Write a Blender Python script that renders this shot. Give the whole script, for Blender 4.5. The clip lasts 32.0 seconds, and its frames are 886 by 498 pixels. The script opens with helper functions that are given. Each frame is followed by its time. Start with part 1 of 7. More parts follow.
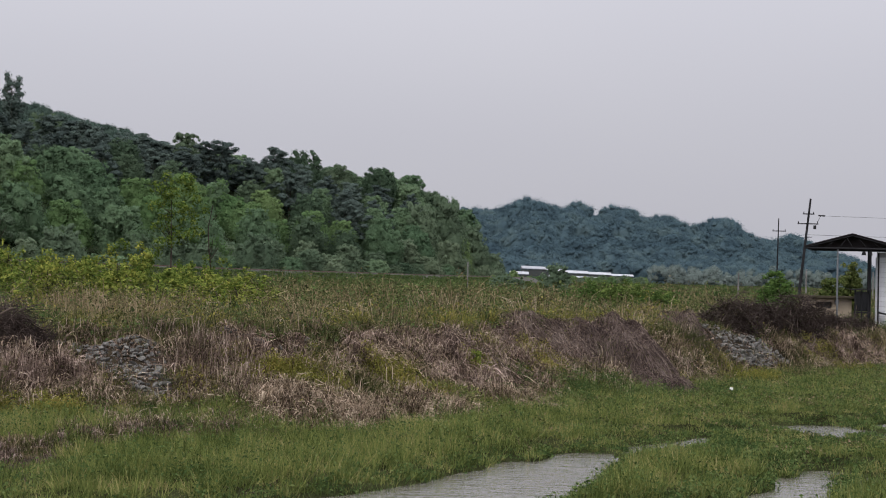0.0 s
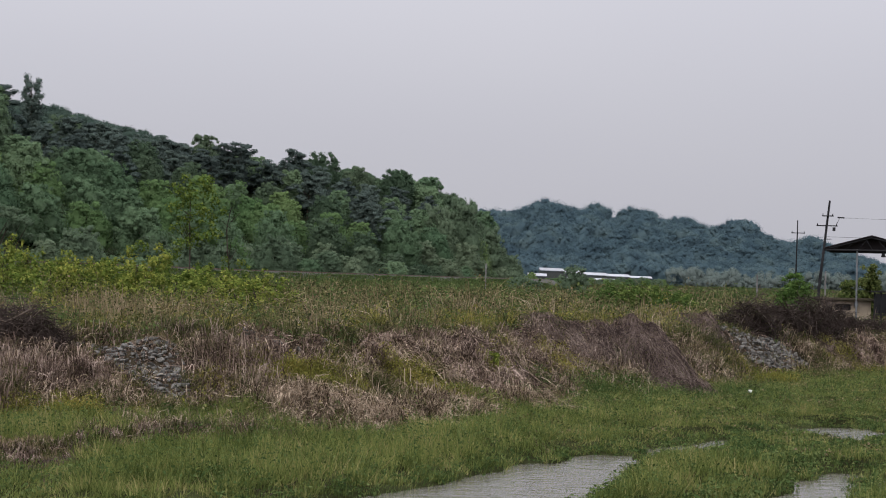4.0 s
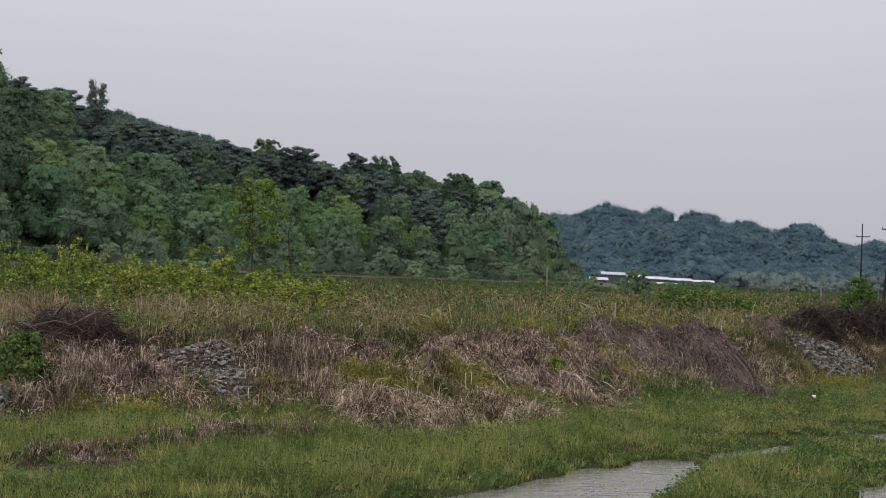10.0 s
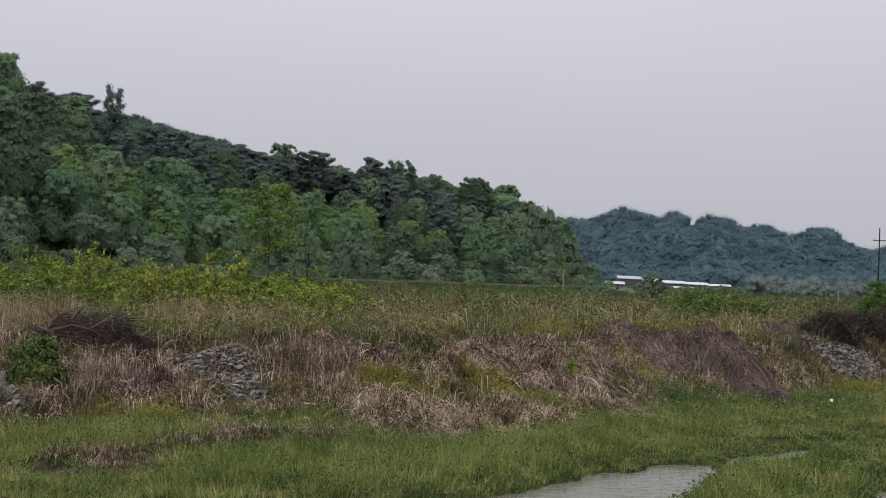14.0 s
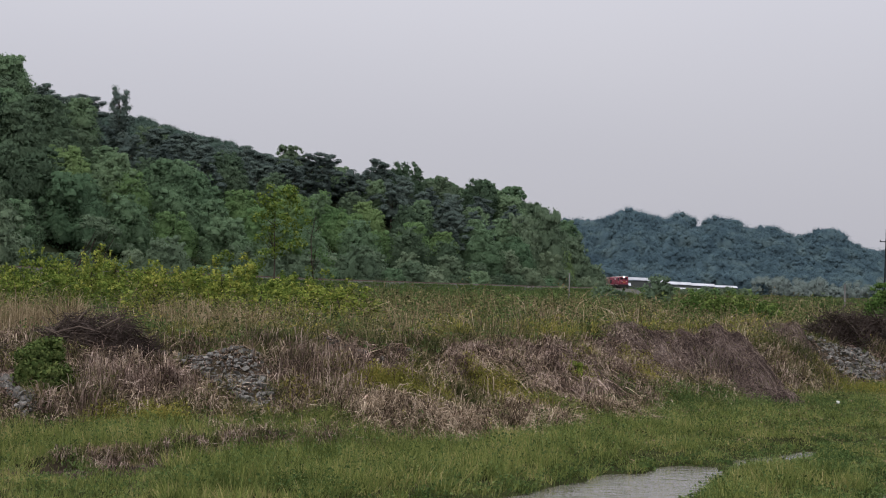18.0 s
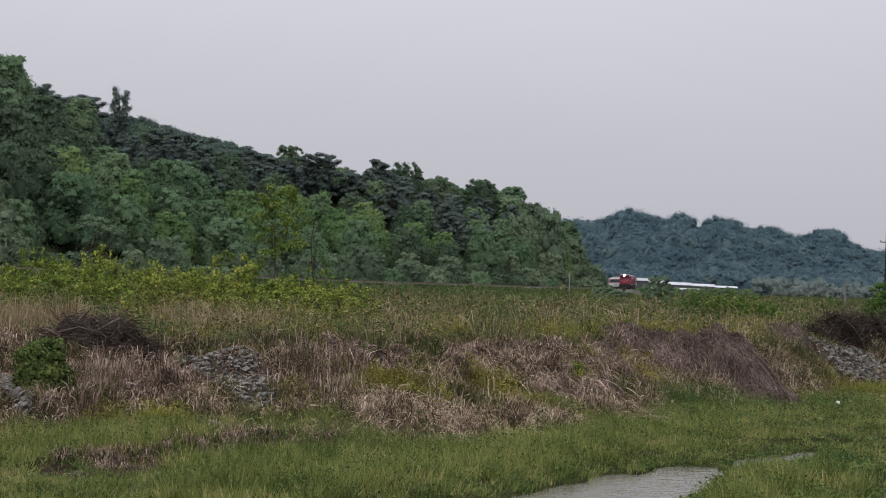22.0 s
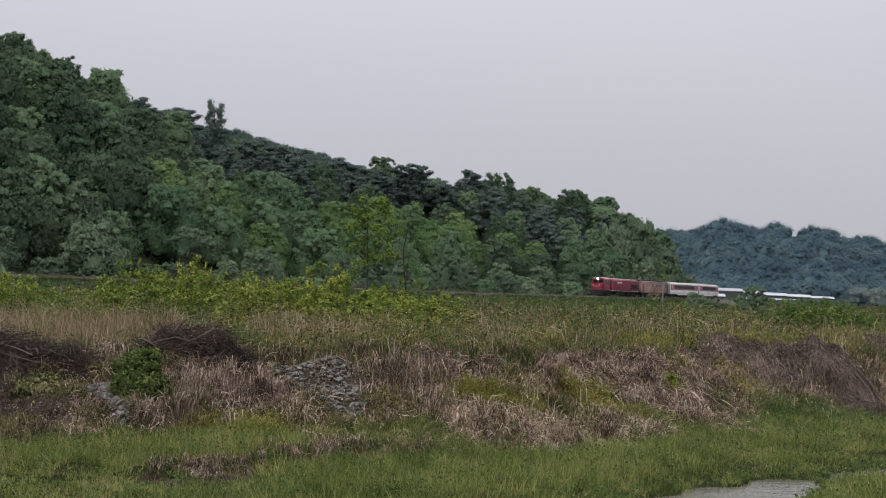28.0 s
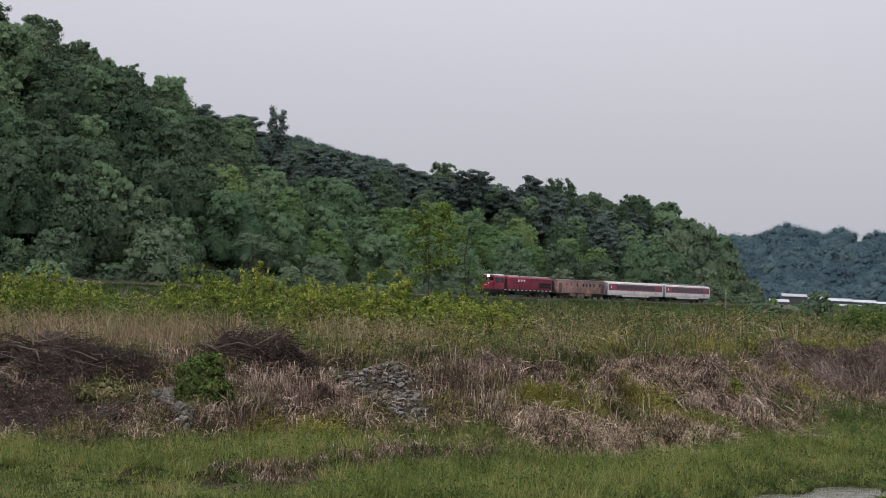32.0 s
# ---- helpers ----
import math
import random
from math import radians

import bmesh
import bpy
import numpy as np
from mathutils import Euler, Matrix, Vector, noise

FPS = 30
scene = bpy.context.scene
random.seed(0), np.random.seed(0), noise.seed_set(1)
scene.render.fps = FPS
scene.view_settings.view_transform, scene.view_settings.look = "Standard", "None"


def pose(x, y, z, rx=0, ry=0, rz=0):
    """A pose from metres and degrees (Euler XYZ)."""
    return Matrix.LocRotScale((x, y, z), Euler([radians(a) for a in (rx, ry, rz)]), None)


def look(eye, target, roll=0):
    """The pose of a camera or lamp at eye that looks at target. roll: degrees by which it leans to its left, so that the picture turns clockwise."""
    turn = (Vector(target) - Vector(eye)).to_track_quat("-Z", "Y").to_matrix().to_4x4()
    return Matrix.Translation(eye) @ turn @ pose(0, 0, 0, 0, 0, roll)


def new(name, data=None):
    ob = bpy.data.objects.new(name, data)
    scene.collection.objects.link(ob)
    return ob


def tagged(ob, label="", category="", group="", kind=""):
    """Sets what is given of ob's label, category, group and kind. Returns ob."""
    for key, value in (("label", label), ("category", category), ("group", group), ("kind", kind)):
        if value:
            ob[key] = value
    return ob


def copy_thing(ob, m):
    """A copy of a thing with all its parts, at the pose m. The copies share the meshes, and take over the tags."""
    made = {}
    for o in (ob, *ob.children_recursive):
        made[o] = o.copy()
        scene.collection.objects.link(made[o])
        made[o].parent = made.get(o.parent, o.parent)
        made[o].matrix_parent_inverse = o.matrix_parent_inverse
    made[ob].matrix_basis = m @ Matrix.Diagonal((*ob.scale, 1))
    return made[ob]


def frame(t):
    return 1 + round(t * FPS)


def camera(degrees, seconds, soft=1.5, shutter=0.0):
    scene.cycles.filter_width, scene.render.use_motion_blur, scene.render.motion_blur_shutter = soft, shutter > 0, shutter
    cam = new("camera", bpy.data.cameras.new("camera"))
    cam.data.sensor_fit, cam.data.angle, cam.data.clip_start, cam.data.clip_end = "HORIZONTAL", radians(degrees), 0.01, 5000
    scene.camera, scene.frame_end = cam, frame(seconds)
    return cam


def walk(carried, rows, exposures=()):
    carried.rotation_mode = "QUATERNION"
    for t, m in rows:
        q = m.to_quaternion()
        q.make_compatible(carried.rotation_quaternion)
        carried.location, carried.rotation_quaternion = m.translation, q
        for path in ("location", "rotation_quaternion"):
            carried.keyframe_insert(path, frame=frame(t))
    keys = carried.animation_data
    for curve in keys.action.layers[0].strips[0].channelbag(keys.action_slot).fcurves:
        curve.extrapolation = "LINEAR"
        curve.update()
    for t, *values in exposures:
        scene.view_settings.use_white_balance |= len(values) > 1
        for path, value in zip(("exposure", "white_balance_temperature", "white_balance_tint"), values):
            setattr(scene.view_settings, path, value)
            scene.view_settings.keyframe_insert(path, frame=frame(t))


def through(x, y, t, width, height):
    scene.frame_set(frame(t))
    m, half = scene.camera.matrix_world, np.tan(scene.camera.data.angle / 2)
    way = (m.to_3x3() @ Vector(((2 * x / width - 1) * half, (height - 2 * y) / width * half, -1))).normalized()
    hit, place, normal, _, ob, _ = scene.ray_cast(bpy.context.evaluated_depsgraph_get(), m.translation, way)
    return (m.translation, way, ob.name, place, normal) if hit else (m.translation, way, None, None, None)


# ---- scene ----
EYE = 2.8
cam = camera(31.94, 32.0, 1.0)
# seconds, yaw to the left, pitch up, lean to the left, of a camera that turns on one spot
TURNS = [
    (0.0, -0.000, 1.020, 1.200),
    (0.5, -0.001, 1.023, 1.184),
    (1.0, 0.092, 1.018, 1.213),
    (1.5, 0.169, 1.019, 1.209),
    (2.0, 0.286, 1.040, 1.239),
    (2.5, 0.465, 1.041, 1.230),
    (4.5, 0.884, 1.097, 1.276),
    (5.0, 1.359, 1.115, 1.286),
    (5.5, 1.626, 1.111, 1.253),
    (6.0, 1.640, 1.118, 1.281),
    (6.5, 2.053, 1.140, 1.272),
    (7.0, 2.302, 1.169, 1.276),
    (7.5, 2.616, 1.171, 1.310),
    (8.0, 3.081, 1.169, 1.325),
    (8.5, 3.014, 1.173, 1.315),
    (9.0, 2.908, 1.162, 1.293),
    (9.5, 2.833, 1.159, 1.259),
    (10.0, 2.931, 1.163, 1.305),
    (10.5, 3.218, 1.159, 1.306),
    (11.0, 3.184, 1.241, 1.284),
    (11.5, 3.166, 1.271, 1.289),
    (12.0, 3.028, 1.274, 1.292),
    (12.5, 3.036, 1.279, 1.255),
    (13.0, 3.185, 1.297, 1.283),
    (13.5, 3.233, 1.313, 1.279),
    (14.0, 3.531, 1.304, 1.289),
    (14.5, 3.634, 1.301, 1.286),
    (16.5, 3.905, 1.353, 1.292),
    (17.0, 3.898, 1.354, 1.244),
    (17.5, 3.836, 1.360, 1.261),
    (18.0, 3.756, 1.352, 1.258),
    (18.5, 3.719, 1.363, 1.238),
    (19.0, 3.707, 1.368, 1.262),
    (19.5, 3.736, 1.368, 1.258),
    (20.0, 3.753, 1.365, 1.241),
    (20.5, 3.764, 1.367, 1.260),
    (21.0, 3.717, 1.368, 1.247),
    (21.5, 3.646, 1.365, 1.217),
    (22.0, 3.764, 1.367, 1.247),
    (22.5, 4.115, 1.428, 1.248),
    (23.0, 4.354, 1.515, 1.236),
    (23.5, 4.480, 1.541, 1.272),
    (24.0, 4.763, 1.534, 1.274),
    (24.5, 5.005, 1.518, 1.237),
    (25.0, 4.855, 1.533, 1.268),
    (25.5, 5.194, 1.568, 1.221),
    (27.5, 6.418, 1.643, 1.242),
    (28.0, 7.178, 1.684, 1.236),
    (28.5, 7.330, 1.697, 1.238),
    (29.0, 7.232, 1.699, 1.229),
    (29.5, 7.284, 1.716, 1.252),
    (30.0, 7.760, 1.769, 1.231),
    (30.5, 8.486, 1.820, 1.239),
    (31.0, 8.676, 1.818, 1.243),
    (31.5, 8.902, 1.842, 1.211),
    (32.0, 9.451, 1.846, 1.229),
]
walk(cam, [(t, pose(0, 0, EYE, 90 + pitch, 0, yaw) @ pose(0, 0, 0, 0, 0, roll)) for t, yaw, pitch, roll in TURNS])

# ---- light: an even overcast sky ----
world = bpy.data.worlds.new("overcast_sky")
scene.world = world
world.use_nodes = True
wn, wl = world.node_tree.nodes, world.node_tree.links
wn.clear()
w_out, w_bg = wn.new("ShaderNodeOutputWorld"), wn.new("ShaderNodeBackground")
sky = wn.new("ShaderNodeTexSky")
sky.sky_type, sky.sun_disc = "NISHITA", False
sky.sun_elevation, sky.sun_rotation = radians(48), radians(150)
sky.dust_density, sky.air_density = 4.0, 1.0
w_scale = wn.new("ShaderNodeMixRGB")
w_scale.blend_type, w_scale.inputs[0].default_value = "MULTIPLY", 1.0
w_scale.inputs[2].default_value = (0.07, 0.07, 0.07, 1)
w_tex, w_noise, w_ramp = wn.new("ShaderNodeTexCoord"), wn.new("ShaderNodeTexNoise"), wn.new("ShaderNodeValToRGB")
w_map = wn.new("ShaderNodeMapping")
w_map.inputs["Scale"].default_value = (1.0, 1.0, 3.0)
w_noise.inputs["Scale"].default_value, w_noise.inputs["Detail"].default_value = 1.6, 2.0
w_ramp.color_ramp.elements[0].position, w_ramp.color_ramp.elements[1].position = 0.3, 0.75
w_ramp.color_ramp.elements[0].color = (0.605, 0.603, 0.676, 1)
w_ramp.color_ramp.elements[1].color = (0.650, 0.645, 0.708, 1)
w_mix = wn.new("ShaderNodeMixRGB")
w_mix.inputs[0].default_value = 0.93
wl.new(w_tex.outputs["Generated"], w_map.inputs["Vector"])
wl.new(w_map.outputs[0], w_noise.inputs["Vector"])
wl.new(w_noise.outputs["Fac"], w_ramp.inputs[0])
wl.new(sky.outputs[0], w_scale.inputs[1])
wl.new(w_scale.outputs[0], w_mix.inputs[1])
wl.new(w_ramp.outputs[0], w_mix.inputs[2])
# an overcast sky is about three times as bright overhead as at the horizon
w_sep, w_up, w_gain = wn.new("ShaderNodeSeparateXYZ"), wn.new("ShaderNodeMath"), wn.new("ShaderNodeMixRGB")
w_up.operation, w_up.use_clamp = "MULTIPLY_ADD", False
w_up.inputs[1].default_value, w_up.inputs[2].default_value = 3.4, 0.83
wl.new(w_tex.outputs["Generated"], w_sep.inputs[0])
w_top = wn.new("ShaderNodeMath")
w_top.operation = "MAXIMUM"
w_top.inputs[1].default_value = 0.0
w_bend = wn.new("ShaderNodeMath")
w_bend.operation = "POWER"
w_bend.inputs[1].default_value = 1.6
wl.new(w_sep.outputs["Z"], w_top.inputs[0])
wl.new(w_top.outputs[0], w_bend.inputs[0])
wl.new(w_bend.outputs[0], w_up.inputs[0])
w_gain.blend_type, w_gain.inputs[0].default_value = "MULTIPLY", 1.0
wl.new(w_mix.outputs[0], w_gain.inputs[1])
wl.new(w_up.outputs[0], w_gain.inputs[2])
wl.new(w_gain.outputs[0], w_bg.inputs["Color"])
w_bg.inputs["Strength"].default_value = 1.0
wl.new(w_bg.outputs[0], w_out.inputs["Surface"])
sun = new("sun", bpy.data.lights.new("sun", "SUN"))
sun.data.energy, sun.data.angle, sun.data.color = 1.3, radians(25), (1.0, 0.96, 0.9)
sun.matrix_world = look((0, 0, 80), (25, 43, 0))

# ---- materials ----
def material(name, rough=0.8, metal=0.0, spec=0.3):
    m = bpy.data.materials.new(name)
    m.use_nodes = True
    b = m.node_tree.nodes["Principled BSDF"]
    b.inputs["Roughness"].default_value, b.inputs["Metallic"].default_value = rough, metal
    b.inputs["Specular IOR Level"].default_value = spec
    return m, m.node_tree.nodes, m.node_tree.links, b


def ramp_node(nodes, stops):
    r = nodes.new("ShaderNodeValToRGB")
    r.color_ramp.elements[0].position, r.color_ramp.elements[0].color = stops[0][0], (*stops[0][1], 1)
    r.color_ramp.elements[1].position, r.color_ramp.elements[1].color = stops[-1][0], (*stops[-1][1], 1)
    for at, col in stops[1:-1]:
        e = r.color_ramp.elements.new(at)
        e.color = (*col, 1)
    return r


def noise_node(nodes, links, scale, detail=4.0, coords="Object", stretch=None):
    tc, n = nodes.new("ShaderNodeTexCoord"), nodes.new("ShaderNodeTexNoise")
    n.inputs["Scale"].default_value, n.inputs["Detail"].default_value = scale, detail
    if stretch:
        mp = nodes.new("ShaderNodeMapping")
        mp.inputs["Scale"].default_value = stretch
        links.new(tc.outputs[coords], mp.inputs["Vector"])
        links.new(mp.outputs[0], n.inputs["Vector"])
    else:
        links.new(tc.outputs[coords], n.inputs["Vector"])
    return n


def mix_node(nodes, links, kind, fac, a, b):
    m = nodes.new("ShaderNodeMixRGB")
    m.blend_type = kind
    for socket, value in zip(m.inputs, (fac, a, b)):
        if isinstance(value, (int, float)):
            socket.default_value = value
        elif isinstance(value, tuple):
            socket.default_value = (*value, 1)
        else:
            links.new(value, socket)
    return m.outputs[0]


def bump(nodes, links, b, height, strength, distance=0.02):
    bp = nodes.new("ShaderNodeBump")
    bp.inputs["Strength"].default_value, bp.inputs["Distance"].default_value = strength, distance
    links.new(height, bp.inputs["Height"])
    links.new(bp.outputs[0], b.inputs["Normal"])


def plant(name, stops, through=0.25, large=0.25, tree_vary=0.0, rough=0.85, leaf_vary=1.0, clump=0.8):
    """Leaves or blades: every leaf takes its own tint, every plant its own tone, with slow drifts over the ground."""
    m, n, l, b = material(name, rough, 0, 0.0)
    geo, info = n.new("ShaderNodeNewGeometry"), n.new("ShaderNodeObjectInfo")
    ramp = ramp_node(n, stops)
    drift = noise_node(n, l, large, 3.0)
    add = n.new("ShaderNodeMath")
    add.operation = "MULTIPLY_ADD"
    l.new(drift.outputs["Fac"], add.inputs[0])
    add.inputs[1].default_value = clump
    half = n.new("ShaderNodeMath")
    half.operation = "MULTIPLY_ADD"
    l.new(geo.outputs["Random Per Island"], half.inputs[0])
    half.inputs[1].default_value, half.inputs[2].default_value = leaf_vary, 0.5 - clump / 2 - leaf_vary / 2
    l.new(half.outputs[0], add.inputs[2])
    l.new(add.outputs[0], ramp.inputs[0])
    col = ramp.outputs[0]
    if tree_vary:
        hsv = n.new("ShaderNodeHueSaturation")
        val = n.new("ShaderNodeMath")
        val.operation = "MULTIPLY_ADD"
        l.new(info.outputs["Random"], val.inputs[0])
        val.inputs[1].default_value, val.inputs[2].default_value = tree_vary, 1 - tree_vary / 2
        hue = n.new("ShaderNodeMath")
        hue.operation = "MULTIPLY_ADD"
        l.new(info.outputs["Random"], hue.inputs[0])
        hue.inputs[1].default_value, hue.inputs[2].default_value = -0.04, 0.52
        l.new(val.outputs[0], hsv.inputs["Value"])
        l.new(hue.outputs[0], hsv.inputs["Hue"])
        l.new(col, hsv.inputs["Color"])
        col = hsv.outputs[0]
    l.new(col, b.inputs["Base Color"])
    if through:
        tr, mx = n.new("ShaderNodeBsdfTranslucent"), n.new("ShaderNodeMixShader")
        l.new(col, tr.inputs["Color"])
        mx.inputs[0].default_value = through
        l.new(b.outputs[0], mx.inputs[1])
        l.new(tr.outputs[0], mx.inputs[2])
        l.new(mx.outputs[0], n["Material Output"].inputs["Surface"])
    return m


def plain(name, colour, rough=0.6, metal=0.0, vary=0.25, scale=6.0, relief=0.0, spec=0.4, per_object=0.0):
    """Paint, metal, wood or stone with stains at two scales."""
    m, n, l, b = material(name, rough, metal, spec)
    big, small = noise_node(n, l, scale * 0.15, 3.0), noise_node(n, l, scale, 6.0)
    dark = tuple(c * (1 - vary) for c in colour)
    lite = tuple(min(1, c * (1 + vary)) for c in colour)
    r1, r2 = ramp_node(n, [(0.3, dark), (0.7, lite)]), ramp_node(n, [(0.3, (1 - vary,) * 3), (0.7, (1.0,) * 3)])
    l.new(big.outputs["Fac"], r1.inputs[0])
    l.new(small.outputs["Fac"], r2.inputs[0])
    col = mix_node(n, l, "MULTIPLY", 1.0, r1.outputs[0], r2.outputs[0])
    if per_object:
        info, val = n.new("ShaderNodeObjectInfo"), n.new("ShaderNodeMath")
        val.operation = "MULTIPLY_ADD"
        l.new(info.outputs["Random"], val.inputs[0])
        val.inputs[1].default_value, val.inputs[2].default_value = per_object, 1 - per_object / 2
        col = mix_node(n, l, "MULTIPLY", 1.0, col, val.outputs[0])
    l.new(col, b.inputs["Base Color"])
    if relief:
        bump(n, l, b, small.outputs["Fac"], relief)
    return m


FRESH = plant("fresh_grass", [(0.0, (0.051, 0.071, 0.019)), (0.4, (0.125, 0.158, 0.046)), (0.75, (0.208, 0.229, 0.071)), (1.0, (0.314, 0.275, 0.123))], through=0.15, large=1.2, clump=2.0, leaf_vary=0.8)
LOW_WEED = plant("marsh_weed", [(0.0, (0.036, 0.061, 0.022)), (0.5, (0.076, 0.118, 0.038)), (1.0, (0.152, 0.183, 0.068))], large=1.6, clump=2.2, leaf_vary=0.75)
DRY = plant("dry_grass", [(0.0, (0.044, 0.033, 0.022)), (0.3, (0.123, 0.092, 0.064)), (0.7, (0.288, 0.222, 0.158)), (1.0, (0.495, 0.403, 0.301))], through=0.06, large=1.5, clump=1.8, leaf_vary=1.15)
STRAW = plant("straw_reed", [(0.0, (0.092, 0.073, 0.041)), (0.5, (0.194, 0.151, 0.086)), (1.0, (0.389, 0.313, 0.205))], through=0.15, large=1.2, clump=1.5, leaf_vary=0.75)
WEED = plant("mixed_weed", [(0.0, (0.033, 0.041, 0.018)), (0.4, (0.083, 0.092, 0.036)), (0.75, (0.143, 0.140, 0.058)), (1.0, (0.249, 0.191, 0.120))], through=0.15, large=1.3, clump=1.8, leaf_vary=1.0)
YELLOW = plant("yellow_green_weed", [(0.0, (0.084, 0.093, 0.022)), (0.5, (0.174, 0.171, 0.042)), (1.0, (0.307, 0.265, 0.076))], large=1.4, clump=1.5, leaf_vary=0.75)
LEAF_BRIGHT = plant("bright_leaf", [(0.0, (0.056, 0.091, 0.018)), (0.5, (0.131, 0.176, 0.036)), (1.0, (0.265, 0.288, 0.066))], tree_vary=0.4, leaf_vary=0.9, through=0.35, large=1.2)
# hill leaves and needles are lightened and slightly blued, for haze over the slope
LEAF_MID = plant("broad_leaf", [(0.0, (0.071, 0.122, 0.067)), (0.5, (0.111, 0.174, 0.097)), (1.0, (0.164, 0.229, 0.134))], tree_vary=0.45, leaf_vary=0.25, through=0.45, large=0.5)
LEAF_DARK = plant("dark_leaf", [(0.0, (0.050, 0.077, 0.050)), (0.5, (0.077, 0.115, 0.070)), (1.0, (0.112, 0.153, 0.095))], tree_vary=0.45, leaf_vary=0.25, through=0.45, large=0.5)
LEAF_PALE = plant("willow_leaf", [(0.0, (0.090, 0.132, 0.085)), (0.5, (0.127, 0.175, 0.109)), (1.0, (0.175, 0.226, 0.146))], tree_vary=0.4, leaf_vary=0.25, through=0.45, large=0.5)
NEEDLE = plant("pine_needle", [(0.0, (0.052, 0.071, 0.066)), (0.5, (0.083, 0.112, 0.098)), (1.0, (0.125, 0.159, 0.137))], through=0.4, tree_vary=0.4, leaf_vary=0.25, large=0.5)
LEAF_SPRING = plant("spring_leaf", [(0.0, (0.081, 0.140, 0.055)), (0.5, (0.128, 0.201, 0.082)), (1.0, (0.181, 0.254, 0.119))], tree_vary=0.4, leaf_vary=0.25, through=0.45, large=0.5)
LEAF_GREEN = plant("green_shrub_leaf", [(0.0, (0.036, 0.066, 0.018)), (0.5, (0.082, 0.128, 0.034)), (1.0, (0.160, 0.215, 0.062))], tree_vary=0.2, leaf_vary=0.8)
LEAF_BUSH = plant("bush_leaf", [(0.0, (0.043, 0.063, 0.019)), (0.5, (0.088, 0.113, 0.036)), (1.0, (0.172, 0.185, 0.060))], tree_vary=0.2, leaf_vary=0.8)
# haze over the far hill is put into this pale bluish leaf colour
LEAF_HAZED = plant("hazed_wood_leaf", [(0.0, (0.055, 0.089, 0.108)), (0.5, (0.077, 0.121, 0.140)), (1.0, (0.107, 0.156, 0.164))], through=0.45, large=0.075, clump=3.2, leaf_vary=0.2)
# scrub leaves are paled in their base colour to carry the haze
LEAF_SCRUB_HAZED = plant("hazed_scrub_leaf", [(0.0, (0.111, 0.147, 0.137)), (0.5, (0.147, 0.181, 0.166)), (1.0, (0.181, 0.217, 0.197))], through=0.35, large=0.03, leaf_vary=0.4)
LEAF_RIDGE = plant("ridge_wood_leaf", [(0.0, (0.040, 0.064, 0.053)), (0.5, (0.056, 0.084, 0.068)), (1.0, (0.075, 0.106, 0.083))], through=0.3, large=0.09, clump=1.8, leaf_vary=0.18)
PURPLE = plant("dead_stem", [(0.0, (0.046, 0.032, 0.026)), (0.45, (0.142, 0.103, 0.082)), (0.8, (0.254, 0.189, 0.154)), (1.0, (0.444, 0.352, 0.293))], through=0.05, large=1.5, clump=1.8, leaf_vary=1.05)
CREEPER = plant("dead_creeper_stem", [(0.0, (0.037, 0.026, 0.024)), (0.5, (0.106, 0.079, 0.068)), (1.0, (0.233, 0.183, 0.156))], through=0.05, large=1.5, clump=1.2, leaf_vary=1.0)
EMBANK = plant("embankment_weed", [(0.0, (0.041, 0.068, 0.024)), (0.5, (0.071, 0.108, 0.037)), (1.0, (0.124, 0.159, 0.057))], large=0.3)
BARK = plain("bark", (0.070, 0.058, 0.046), 0.9, 0, 0.4, 8, 0.5, 0.05)
TWIG = plain("dead_twig", (0.060, 0.046, 0.040), 0.95, 0, 0.5, 12, 0.3, 0.02)
PALE_WOOD = plain("weathered_wood", (0.125, 0.098, 0.080), 0.9, 0, 0.35, 10, 0.4, 0.05)
STONE = plain("grey_stone", (0.140, 0.134, 0.122), 0.95, 0, 0.4, 9, 0.6, 0.05, 1.0)


def make_ground_material():
    """Earth, litter and thin turf, mixed by drifting noise."""
    m, n, l, b = material("earth_and_litter", 0.95, 0, 0.0)
    a, c, d = noise_node(n, l, 0.35, 4.0), noise_node(n, l, 3.5, 6.0), noise_node(n, l, 28.0, 5.0)
    r1 = ramp_node(n, [(0.35, (0.034, 0.029, 0.018)), (0.5, (0.052, 0.041, 0.028)), (0.65, (0.080, 0.060, 0.042))])
    r2 = ramp_node(n, [(0.3, (0.55, 0.55, 0.55)), (0.7, (1.0, 1.0, 1.0))])
    l.new(a.outputs["Fac"], r1.inputs[0])
    l.new(c.outputs["Fac"], r2.inputs[0])
    col = mix_node(n, l, "MULTIPLY", 1.0, r1.outputs[0], r2.outputs[0])
    l.new(col, b.inputs["Base Color"])
    bump(n, l, b, d.outputs["Fac"], 0.6, 0.03)
    return m


def make_water_material():
    m, n, l, b = material("stream_water", 0.1, 0, 0.5)
    b.inputs["Base Color"].default_value = (0.105, 0.100, 0.080, 1)
    b.inputs["IOR"].default_value = 1.36
    w, d = noise_node(n, l, 3.0, 3.0, stretch=(1.0, 2.2, 1.0)), noise_node(n, l, 14.0, 3.0)
    h = mix_node(n, l, "ADD", 0.35, w.outputs["Fac"], d.outputs["Fac"])
    bump(n, l, b, h, 0.5, 0.03)
    return m


